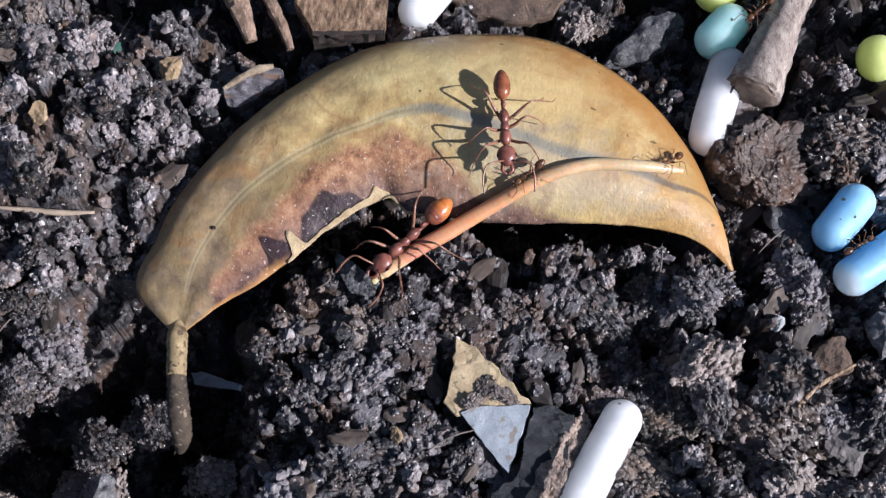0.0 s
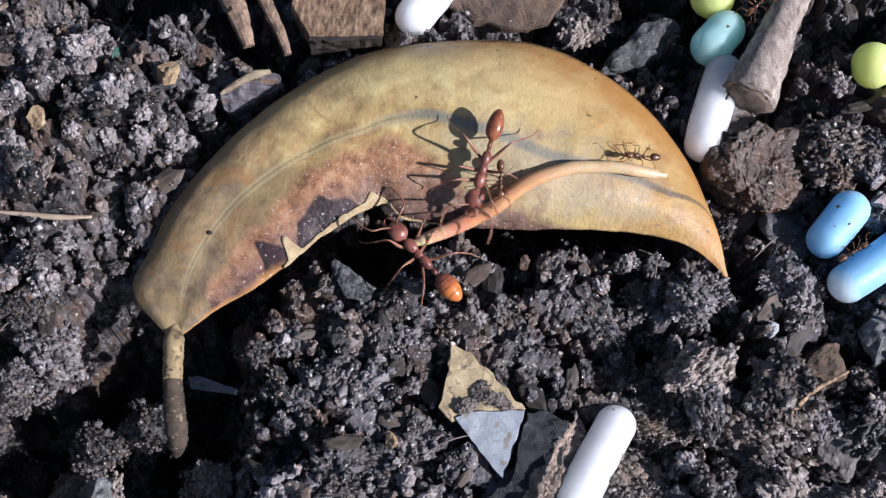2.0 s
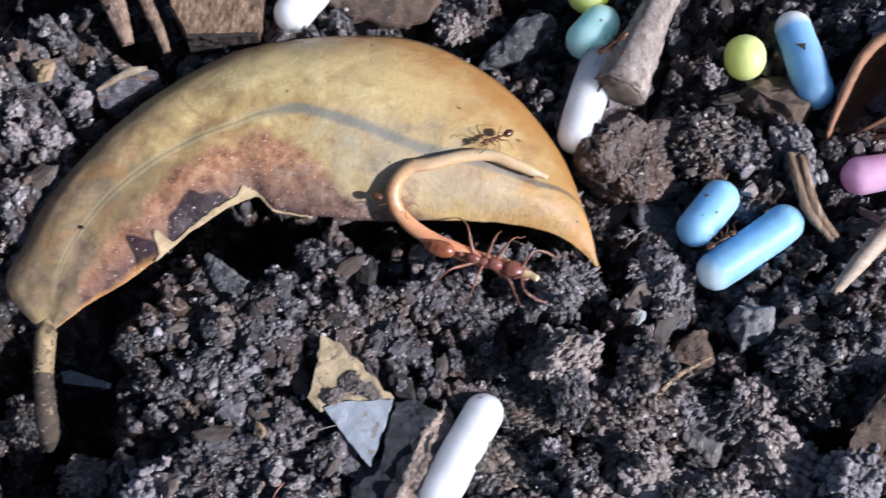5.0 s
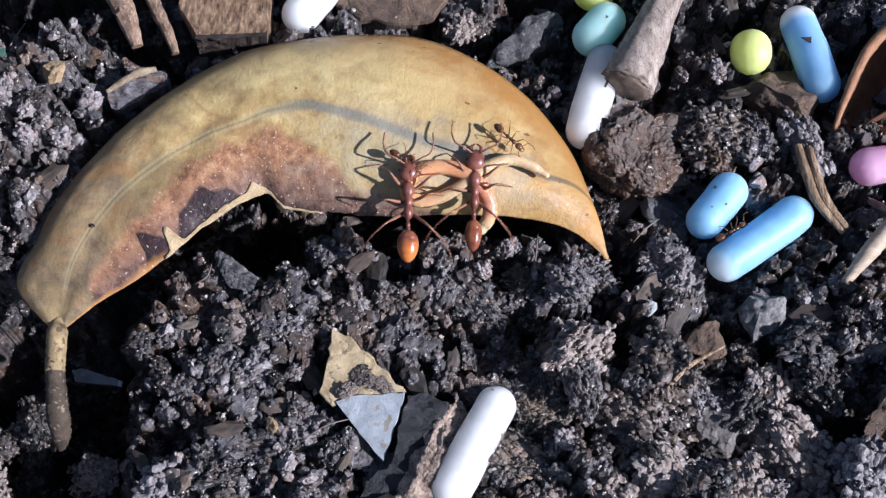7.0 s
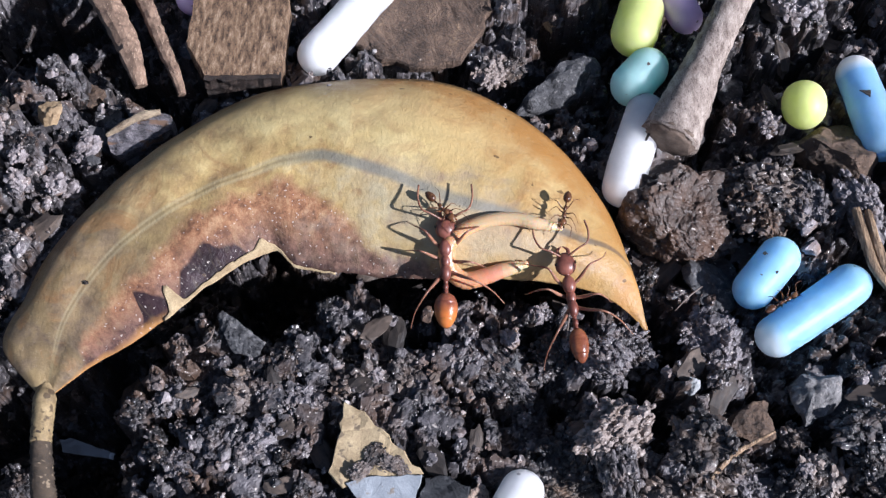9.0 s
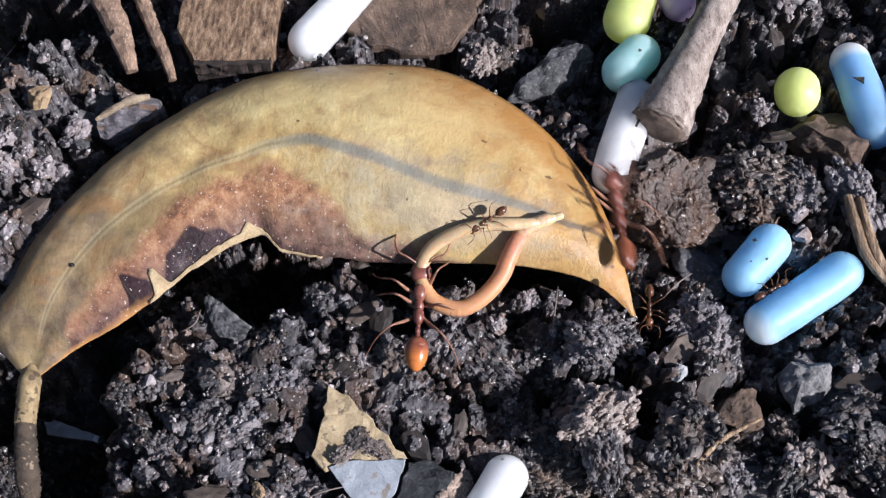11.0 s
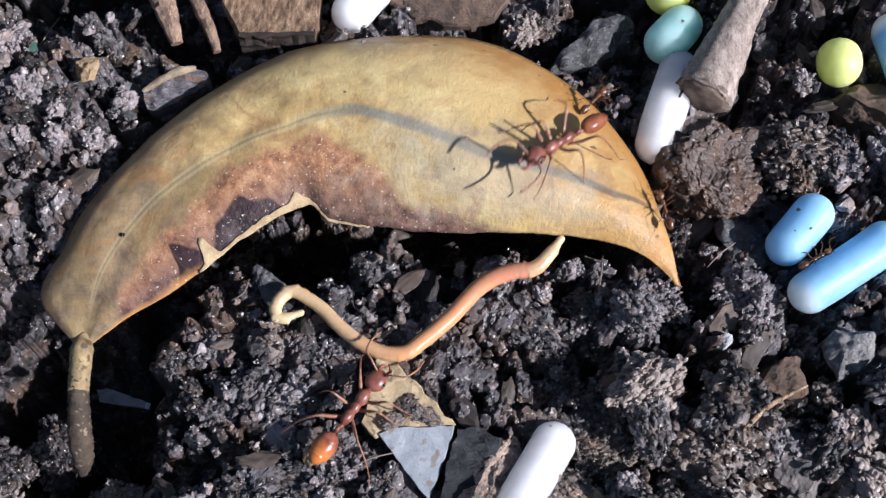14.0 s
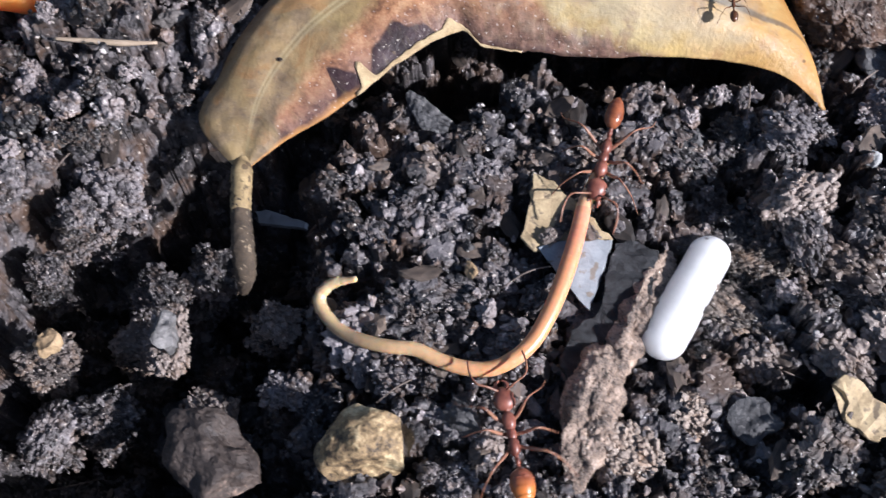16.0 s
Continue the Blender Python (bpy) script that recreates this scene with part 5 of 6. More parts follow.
curl = new("dry_leaf_curl")
tagged(curl, "reddish brown curled dry leaf edge", "leaf")
CURL_PATH = spline([(36.2, 4.6, 1.4), (37.2, 7.2, 2.6), (39.1, 10.7, 3.4), (42.2, 12.8, 3.8), (46.0, 13.8, 3.8)], 40)
# outer wall added out of view to shade the bowl and the pellets
CURL_DIP = [0.0, -0.7, -2.2, -3.2, -3.7, -3.8, -3.4, -2.2, -0.2, 2.2, 4.8]
curl_rows = []
for i, p in enumerate(CURL_PATH):
    wide = 9.5 * min(1.0, 0.25 + i / 12)
    for j, dip in enumerate(CURL_DIP):
        q = j / 10
        wave = 0.35 * float(value_noise(np.array([i * 0.25]), np.array([j * 0.6]), 81)[0])
        curl_rows.append(p + np.array([wide * q ** 1.3, 0.05 * wide * q, dip * min(1.0, 0.3 + i / 12) + wave * q]))
curl_faces = [(i * 11 + j, (i + 1) * 11 + j, (i + 1) * 11 + j + 1, i * 11 + j + 1) for i in range(39) for j in range(10)]
CURL_RIM = earthy("curl_rim", (0.20, 0.085, 0.04), (0.44, 0.22, 0.11), (0.62, 0.40, 0.24), 0.8, (0.4, 0.7), 0.2)
CURL_BROWN = earthy("curl_brown", (0.10, 0.042, 0.022), (0.26, 0.12, 0.06), (0.46, 0.27, 0.15), 1.0, (0.4, 0.7), 0.08)
curl_blade = mesh_object("blade", curl_rows, curl_faces, CURL_BROWN, curl)
part("rim", tube([tuple(p) for p in CURL_PATH[::6]], [0.15, 0.34, 0.42, 0.42, 0.4], 40, 9, 0.25, 83), CURL_RIM, curl, "orange-brown rolled leaf rim")
curl_thick = curl_blade.modifiers.new("thickness", "SOLIDIFY")
curl_thick.thickness, curl_thick.offset = 0.15 * MM, 0
rng = np.random.default_rng(77)
for _ in range(40):
    x, y = rng.uniform(-36, 38), rng.uniform(-32, 20)
    if crowded(np.array(x), np.array(y), 3.0) or (abs(x) < 22 and -5 < y < 13):
        continue
    a, ln = rng.uniform(0, math.pi), rng.uniform(0.8, 2.4)
    z = float(height(x, y)) + 0.75
    stick("rootlet", [(x - ln * math.cos(a), y - ln * math.sin(a), z - 0.2), (x + rng.uniform(-.4, .4), y + rng.uniform(-.4, .4), z + 0.25), (x + ln * math.cos(a), y + ln * math.sin(a), z - 0.2)],
          [0.045, 0.06, 0.035], ROOT, "hair-thin pale root fibre on soil", "root", 9, 5, 0.1, 14)


# ---- loose soil ----
def bulk(name, verts, faces, mat):
    me = bpy.data.meshes.new(name)
    nf = len(faces)
    me.vertices.add(len(verts))
    me.vertices.foreach_set("co", (np.asarray(verts) * MM).astype(np.float32).ravel())
    me.loops.add(nf * 3)
    me.loops.foreach_set("vertex_index", np.asarray(faces, np.int32).ravel())
    me.polygons.add(nf)
    me.polygons.foreach_set("loop_start", np.arange(0, nf * 3, 3, dtype=np.int32))
    me.polygons.foreach_set("use_smooth", np.zeros(nf, bool))
    me.materials.append(mat)
    me.update(calc_edges=True)
    return new(name, me)


def scatter(name, centres, radii, sub, mat, label, seed, stretch=(1, 1, 1), upright=1.0):
    rng = np.random.default_rng(seed)
    shapes, faces = lump_shapes(sub, 24, seed)
    n, nvert = len(centres), shapes.shape[1]
    q = rng.normal(size=(n, 4)) * np.array([1, upright, upright, 1])
    q /= np.linalg.norm(q, axis=1)[:, None]
    w, x, y, z = q.T
    rot = np.stack([1 - 2 * (y * y + z * z), 2 * (x * y - w * z), 2 * (x * z + w * y), 2 * (x * y + w * z), 1 - 2 * (x * x + z * z), 2 * (y * z - w * x),
                    2 * (x * z - w * y), 2 * (y * z + w * x), 1 - 2 * (x * x + y * y)], -1).reshape(n, 3, 3)
    v = np.einsum("nij,nkj->nki", rot, shapes[rng.integers(0, 24, n)] * np.array(stretch)) * radii[:, None, None] + centres[:, None, :]
    f = faces[None] + (np.arange(n) * nvert)[:, None, None]
    return tagged(bulk(name, v.reshape(-1, 3), f.reshape(-1, 3), mat), label, "soil", kind="stuff")


LEAF_GRID = leaf_surface(75, 25)[0].reshape(-1, 3)


def clear_of_leaf(c, r):
    """Keeps what lies beside the leaf or well below it."""
    keep = np.ones(len(c), bool)
    for s in range(0, len(c), 2000):
        d2 = ((c[s:s + 2000, None, :2] - LEAF_GRID[None, :, :2]) ** 2).sum(-1)
        k = d2.argmin(1)
        near = np.sqrt(d2[np.arange(len(k)), k]) < 0.5 + r[s:s + 2000]
        keep[s:s + 2000] = ~(near & (c[s:s + 2000, 2] + 1.3 * r[s:s + 2000] > LEAF_GRID[k, 2] - 0.2))
    return keep


def jittered(step, seed, x0=-43, x1=46, y0=-39, y1=26):
    rng = np.random.default_rng(seed)
    gx, gy = np.meshgrid(np.arange(x0, x1, step), np.arange(y0, y1, step))
    return gx.ravel() + rng.uniform(-0.5, 0.5, gx.size) * step, gy.ravel() + rng.uniform(-0.5, 0.5, gx.size) * step


def settled(c, r, top=1.0):
    """On the open ground in front of the leaf loose soil lies low."""
    inside = (c[:, 0] > -26) & (c[:, 0] < 15) & (c[:, 1] > -34) & (c[:, 1] < -4)
    c = c.copy()
    c[:, 2] = np.where(inside, np.minimum(c[:, 2], top - 1.0 + track_top(c[:, 0], c[:, 1]) - 0.9 * r), c[:, 2])
    return c


def build_soil():
    rng = np.random.default_rng(5)
    # loose crumbs: the larger ones singly, the rest as one mass
    x, y = jittered(1.7, 51)
    r = 0.18 + 0.56 * rng.random(len(x)) ** 2.6
    mx, my = jittered(1.45, 65, -40, -17, -13, 13)
    mr = 0.35 + 0.75 * rng.random(len(mx)) ** 1.3
    x, y, r = np.r_[x, mx], np.r_[y, my], np.r_[r, mr]
    c = np.stack([x, y, height(x, y) + 0.75 + rng.uniform(-0.3, 0.5, len(x)) * r], -1)
    c = settled(c, r)
    ok = clear_of_leaf(c, r) & ~crowded(x, y, r) & (height(x, y) > -1.6) & (hollow(x, y) < 0.5)
    c, r = c[ok], r[ok]
    order = np.argsort(-r)
    for n in order[:298]:
        ob = new("soil_crumb", clod_mesh(int(rng.integers(0, 9)), CRUMB, 90))
        ob.matrix_basis = pose(*(c[n] * MM), *rng.uniform(-40, 40, 2), rng.uniform(0, 360)) @ Matrix.Diagonal((*(1.15 * r[n] * rng.uniform(0.8, 1.25, 3)), 1))
        tagged(ob, "dark rounded crumb of moist soil", "soil crumb", "soil crumbs")
    rest = order[298:]
    scatter("soil_crumbs", c[rest], r[rest], 2, CRUMB, "dark moist soil crumbs of mixed size", 52)
    crumb_c, crumb_r = c, r
    # clods that stand out
    x, y = jittered(3.6, 57, -38, 42, -34, 22)
    for n, (cx, cy) in enumerate(zip(x, y)):
        size = rng.uniform(1.2, 2.7) * (0.5 if cx < -17 and cy > -12 else 1.0)
        c = settled(np.array([[cx, cy, float(height(cx, cy)) + 0.30 * size]]), np.array([size * 0.8]))
        if float(height(cx, cy)) < -1.2 or crowded(np.array(cx), np.array(cy), 1.3 * size) or not clear_of_leaf(c, np.array([size]))[0] or float(hollow(cx, cy + 0.9 * size)) > 0.5 or (cx > 19 and -9 < cy < 3):
            continue
        brown = rng.random() < (0.5 if cx > 3 else 0.25)
        crumbly("soil_clod", c[0], (size * rng.uniform(0.8, 1.3), size * rng.uniform(0.75, 1.1), size * rng.uniform(0.6, 0.95)), n, rng.uniform(0, 360),
                "brown crumbly clod of damp soil" if brown else "dark grey crumbly clod of damp soil", CRUMB_BROWN if brown else CLOD_GREY)
    # bark bits
    x, y = jittered(4.3, 58)
    r = 0.35 + 0.6 * rng.random(len(x))
    c = np.stack([x, y, height(x, y) + 0.35 + 0.25 * r], -1)
    c = settled(c, r * 0.5, 1.1)
    ok = clear_of_leaf(c, r) & ~crowded(x, y, r)
    shapes, faces = lump_shapes(2, 12, 59)
    meshes = []
    for k in range(12):
        me = bpy.data.meshes.new("bark_chip")
        me.from_pydata((shapes[k] * np.array([1.5, 0.85, 0.35]) * MM).tolist(), [], faces.tolist())
        me.materials.append(BITS)
        meshes.append(me)
    for n, (p, q) in enumerate(zip(c[ok], r[ok])):
        ob = new("bark_chip", meshes[n % 12])
        ob.matrix_basis = pose(p[0] * MM, p[1] * MM, p[2] * MM, rng.uniform(-28, 28), rng.uniform(-28, 28), rng.uniform(0, 360)) @ Matrix.Scale(q, 4)
        tagged(ob, "small dark flaky bark chip lying in soil", "bark", "bark chips")
    # grit stuck to the crumbs
    c, r = np.repeat(crumb_c, 3, 0), np.repeat(crumb_r, 3)
    d = rng.normal(size=c.shape)
    d[:, 2] = np.abs(d[:, 2]) + 0.2
    d /= np.linalg.norm(d, axis=1)[:, None]
    grit_r = 0.05 + 0.11 * rng.random(len(c)) ** 1.5
    c = c + d * (0.95 * r)[:, None]
    ok = clear_of_leaf(c, grit_r)
    scatter("soil_grit", c[ok], grit_r[ok], 1, GRIT, "glinting mineral grit stuck to soil crumbs", 60)


build_soil()
# dark flecks that stick to the pellets
slab("soil_fleck", END_GRAIN, [(34.1, 11.7), (34.9, 11.75), (34.8, 11.2), (34.5, 11.45)], 0.12, 91, 0.05, 0.02, 2.62, (0, 0), "dark triangular fleck stuck to a blue pellet", "fleck")
for n, (x, y, z, r) in enumerate([(26.9, -0.7, 2.12, 0.16), (27.6, -2.0, 2.10, 0.12), (19.6, 13.2, 2.62, 0.16), (26.6, -2.2, 2.05, 0.09)]):
    crumbly("soil_clod", (x, y, z), (r, r * 0.8, r * 0.6), n, n * 50, "tiny dark soil crumb stuck to a pellet", CRUMB_BROWN)
for n, (x, y, z, r) in enumerate([(-15.5, 2.2, 3.0, 0.26), (-15.4, 0.4, 3.6, 0.20), (-15.6, -1.1, 3.6, 0.15), (-12.1, 3.4, 4.1, 0.18), (-12.4, 3.0, 4.2, 0.13), (-16.8, -5.0, 3.0, 0.22)]):
    crumbly("soil_clod", (x, y, z), (r * 0.9, r * 0.7, r * 0.6), n, n * 70, "tiny dark soil crumb lying on the leaf", CRUMB_BROWN)


# ---- worm and ants ----
def living(name, dark, light, rough, sub, size=0.7, tail=None):
    m, nt, bsdf = material(name)
    co = nt.nodes.new("ShaderNodeTexCoord").outputs["Object"]
    big, fine = grain(nt, co, 1000 / size, 3), grain(nt, co, 9000 / size, 2)
    skin = ramp(nt, big, [(0.35, dark), (0.65, light)])
    if tail:
        # tail: colour of the hind end, which starts 2.4 mm behind the middle
        sep = nt.nodes.new("ShaderNodeSeparateXYZ")
        nt.links.new(co, sep.inputs[0])
        skin = mixed(nt, ramp(nt, math_node(nt, "MULTIPLY_ADD", sep.outputs[0], -600.0, -1.0), [(0.30, (0,)), (0.75, (1,))]), skin, tail)
    nt.links.new(skin, bsdf.inputs["Base Color"])
    bsdf.inputs["Roughness"].default_value = rough
    bsdf.inputs["Subsurface Weight"].default_value = sub
    bsdf.inputs["Subsurface Radius"].default_value = (0.5 * MM, 0.2 * MM, 0.1 * MM)
    bsdf.inputs["Subsurface Scale"].default_value = 1.0
    bumped(nt, bsdf, fine, 0.25, 0.03)
    return m


WORM_TONES = []
for k in range(27):
    tone = [float(np.interp(k / 26, [0, 0.07, 0.13, 0.25, 0.50, 0.65, 1.0], c)) for c in ([0.70, 0.72, 0.72, 0.72, 0.70, 0.66, 0.70], [0.54, 0.44, 0.28, 0.32, 0.345, 0.42, 0.50], [0.31, 0.25, 0.17, 0.16, 0.165, 0.23, 0.29])]
    WORM_TONES.append(living("worm_skin", tuple(0.82 * c for c in tone), tuple(tone), 0.34, 0.55))
ANT_RED = living("ant_red", (0.12, 0.036, 0.025), (0.26, 0.095, 0.065), 0.36, 0.1)
ANT_ORANGE = living("ant_orange", (0.16, 0.045, 0.026), (0.30, 0.10, 0.055), 0.28, 0.2, tail=(0.54, 0.17, 0.04))
ANT_BAND = living("ant_band", (0.15, 0.042, 0.02), (0.30, 0.10, 0.045), 0.25, 0.1)
ANT_LEG = living("ant_leg", (0.15, 0.06, 0.038), (0.32, 0.16, 0.10), 0.35, 0.1)
ANT_DARK = living("ant_dark", (0.06, 0.022, 0.010), (0.16, 0.07, 0.03), 0.25, 0.1)
ANT_EYE = living("ant_eye", (0.010, 0.008, 0.008), (0.02, 0.016, 0.014), 0.15, 0.0)

WORM_PIECES = 54


def build_worm():
    """A worm of short overlapping rings, each of which moves on its own."""
    root = new("earthworm")
    tagged(root, "thin pink and pale earthworm carried by ants", "worm")
    rings = []
    for i in range(WORM_PIECES):
        s = i / (WORM_PIECES - 1)
        taper = lambda p: np.interp(p, [0, 0.03, 0.10, 0.22, 0.34, 0.6, 0.9, 0.97, 1.0], [0.26, 0.42, 0.50, 0.56, 0.54, 0.46, 0.42, 0.36, 0.22])
        mat = WORM_TONES[int(round(s * 26))]
        n, sides, half = 21, 16, 0.66
        verts, faces = [], []
        for k in range(n):
            q = -1 + 2 * k / (n - 1)
            rr = taper(s + q * half / 31) * (1 - abs(q) ** 7) ** 0.5 * (0.995 + 0.005 * math.cos(q * math.pi * 5.0)) if abs(q) < 1 else 0.02
            for a in range(sides):
                w = 2 * math.pi * a / sides
                verts.append((q * half, rr * math.cos(w), rr * 0.95 * math.sin(w)))
        for k in range(n - 1):
            for a in range(sides):
                b = (a + 1) % sides
                faces.append((k * sides + a, k * sides + b, (k + 1) * sides + b, (k + 1) * sides + a))
        faces += [tuple(range(sides))[::-1], tuple(range((n - 1) * sides, n * sides))]
        rings.append(mesh_object("body_ring", verts, faces, mat, root))
    return root, rings


def ball(size, at=(0, 0, 0), sub=3, taper=0.0, turn=0.0):
    """An egg-shaped ball; taper narrows its front (+x)."""
    bm = bmesh.new()
    bmesh.ops.create_icosphere(bm, subdivisions=sub, radius=0.5)
    c, s = math.cos(turn), math.sin(turn)
    for v in bm.verts:
        k = 1 - taper * v.co.x * 2
        x, y, z = v.co.x * size[0], v.co.y * size[1] * k, v.co.z * size[2] * k
        v.co = (at[0] + c * x - s * z, at[1] + y, at[2] + s * x + c * z)
    return bm


def build_ant(name, label, big, gaster_mat, body_mat, leg_mat, plump=1.0):
    """An ant that looks along +x, its body's middle at the origin; size 1 is a 7.4 mm ant."""
    k = big
    root = new(name)
    tagged(root, label, "ant", "ants")

    def sized(bm):
        bmesh.ops.scale(bm, vec=(k, k, k), verts=bm.verts)
        return bm

    head = part("head", sized(ball((1.55, 1.35, 1.0), (2.75, 0, 0.05), 3, 0.12)), body_mat, root)
    for side in (1, -1):
        part("mandible", sized(tube([(3.35, 0.30 * side, -0.1), (3.75, 0.34 * side, -0.18), (4.0, 0.05 * side, -0.2)], [0.16, 0.13, 0.04], 8, 7)), body_mat, head)
        part("eye", sized(ball((0.30, 0.22, 0.30), (2.75, 0.60 * side, 0.18), 2)), ANT_EYE, head)
        part("antenna", sized(tube([(3.2, 0.25 * side, 0.3), (3.5, 0.9 * side, 0.75), (3.8, 1.5 * side, 0.85), (4.6, 1.75 * side, 0.5), (5.5, 1.7 * side, 0.1)], [0.075, 0.07, 0.065, 0.07, 0.06], 22, 6)), leg_mat, head)
    part("thorax", sized(fused([ball((1.25, 0.85, 0.85), (1.35, 0, 0.1), 3), ball((1.0, 0.62, 0.66), (0.55, 0, 0.06), 3), ball((1.2, 0.7, 0.78), (-0.2, 0, 0.1), 3),
                                tube([(1.95, 0, 0.08), (2.3, 0, 0.08)], [0.2, 0.16], 4, 8)])), body_mat, root)
    part("waist_node", sized(fused([ball((0.55, 0.36, 0.6), (-1.15, 0, 0.12), 2), tube([(-0.6, 0, 0.0), (-1.2, 0, -0.02), (-1.75, 0, 0.05)], [0.15, 0.14, 0.18], 8, 7)])), body_mat, root)
    gaster = part("gaster", sized(ball((2.3, 1.5 * plump, 1.4 * plump), (-2.65, 0, 0.15), 3, -0.16)), gaster_mat, root)
    for n, x in enumerate((-2.15, -2.7, -3.2)):
        r = (0.70, 0.74, 0.60)[n] * plump
        part("gaster_ring", sized(tube([(x - 0.05, 0, 0.15), (x + 0.05, 0, 0.15)], [r, r * 1.01], 3, 18, cap=False)), gaster_mat, gaster)
    legs = []
    for side in (1, -1):
        for x, fx, reach in ((1.35, 1.1, 2.7), (0.6, 0.1, 2.9), (-0.1, -1.4, 3.1)):
            y = side
            bm = tube([(0, 0.2 * y, -0.25), (fx * 0.35, 0.75 * y, 0.1), (fx * 0.85, 0.52 * reach * y, 0.95), (fx * 1.35, 0.80 * reach * y, 0.0), (fx * 1.75, 0.95 * reach * y, -0.95), (fx * 2.05, 1.02 * reach * y, -1.12)],
                      [0.12, 0.12, 0.068, 0.055, 0.036, 0.028], 26, 7)
            leg = part("leg", sized(bm), leg_mat, root, at=(x * k, 0, 0))
            legs.append((leg, Vector((x * k * MM, 0, 0))))
    return root, legs


worm, worm_rings = build_worm()
ant_a = build_ant("large_ant", "large reddish brown ant with orange gaster gripping worm", 0.98, ANT_ORANGE, ANT_RED, ANT_LEG)
ant_b = build_ant("large_ant", "large reddish brown long-legged ant roaming over leaf", 0.98, ANT_BAND, ANT_RED, ANT_LEG, 0.8)
ant_c = build_ant("small_ant", "small dark brown glossy ant at the worm", 0.36, ANT_DARK, ANT_DARK, ANT_DARK)
ant_d = build_ant("small_ant", "small dark brown ant on leaf", 0.36, ANT_DARK, ANT_DARK, ANT_DARK)
ant_e = build_ant("small_ant", "small dark ant running along grey twig", 0.36, ANT_DARK, ANT_DARK, ANT_DARK)
ant_f = build_ant("small_ant", "small dark ant between two blue pellets", 0.36, ANT_DARK, ANT_DARK, ANT_DARK)
ant_f[0].matrix_basis = pose(28.0 * MM, -3.8 * MM, 1.3 * MM, 0, 0, 32)


# ---- what moves ----
def glide(times, values, t):
    return np.array([np.interp(t, times, values[:, i]) for i in range(values.shape[1])])


def move_worm(curves):
    times = np.array(sorted(curves))
    ways = np.stack([spline(curves[t], 81).ravel() for t in times])
    steps = sorted(set(np.round(np.arange(0, 16.01, 0.25), 2)) | {5.2, 7.3, 8.7, 10.8})
    rows = [[] for _ in worm_rings]
    for t in steps:
        p = glide(times, ways, t).reshape(81, 3)
        p = spline(p[::4], 201)
        s = np.linspace(2, 198, WORM_PIECES)
        for i, q in enumerate(s):
            j = int(round(q))
            d = Vector(p[min(j + 3, 200)] - p[max(j - 3, 0)])
            m = d.to_track_quat("X", "Z").to_matrix().to_4x4()
            m.translation = Vector(p[j]) * MM
            rows[i].append((float(t), m))
    for ring, keyed in zip(worm_rings, rows):
        walk(ring, keyed)


def move_ant(ant, table):
    root, legs = ant
    full = []
    for a, b in zip(table, table[1:] + [None]):
        full.append(a)
        if b and abs(b[4] - a[4]) > 70:
            n = int(abs(b[4] - a[4]) // 60) + 1
            full += [tuple(p + (q - p) * k / n for p, q in zip(a, b)) for k in range(1, n)]
    if full[-1][0] < 16:
        full.append((16.0, *full[-1][1:]))
    walk(root, [(t, pose(x * MM, y * MM, z * MM, 0, -pitch, yaw)) for t, x, y, z, yaw, pitch in full])
    for n, (leg, at) in enumerate(legs):
        swing = 0 if n % 2 else math.pi
        keyed = []
        for s in range(0, 81):
            t = s * 0.2
            a = 13 * math.sin(t * 7.3 + swing + n) + 5 * math.sin(t * 3.1 + n * 2)
            lift = 5 * math.cos(t * 7.3 + swing + n)
            keyed.append((t, Matrix.Translation(at) @ pose(0, 0, 0, lift if n < 3 else -lift, 0, a)))
        walk(leg, keyed)


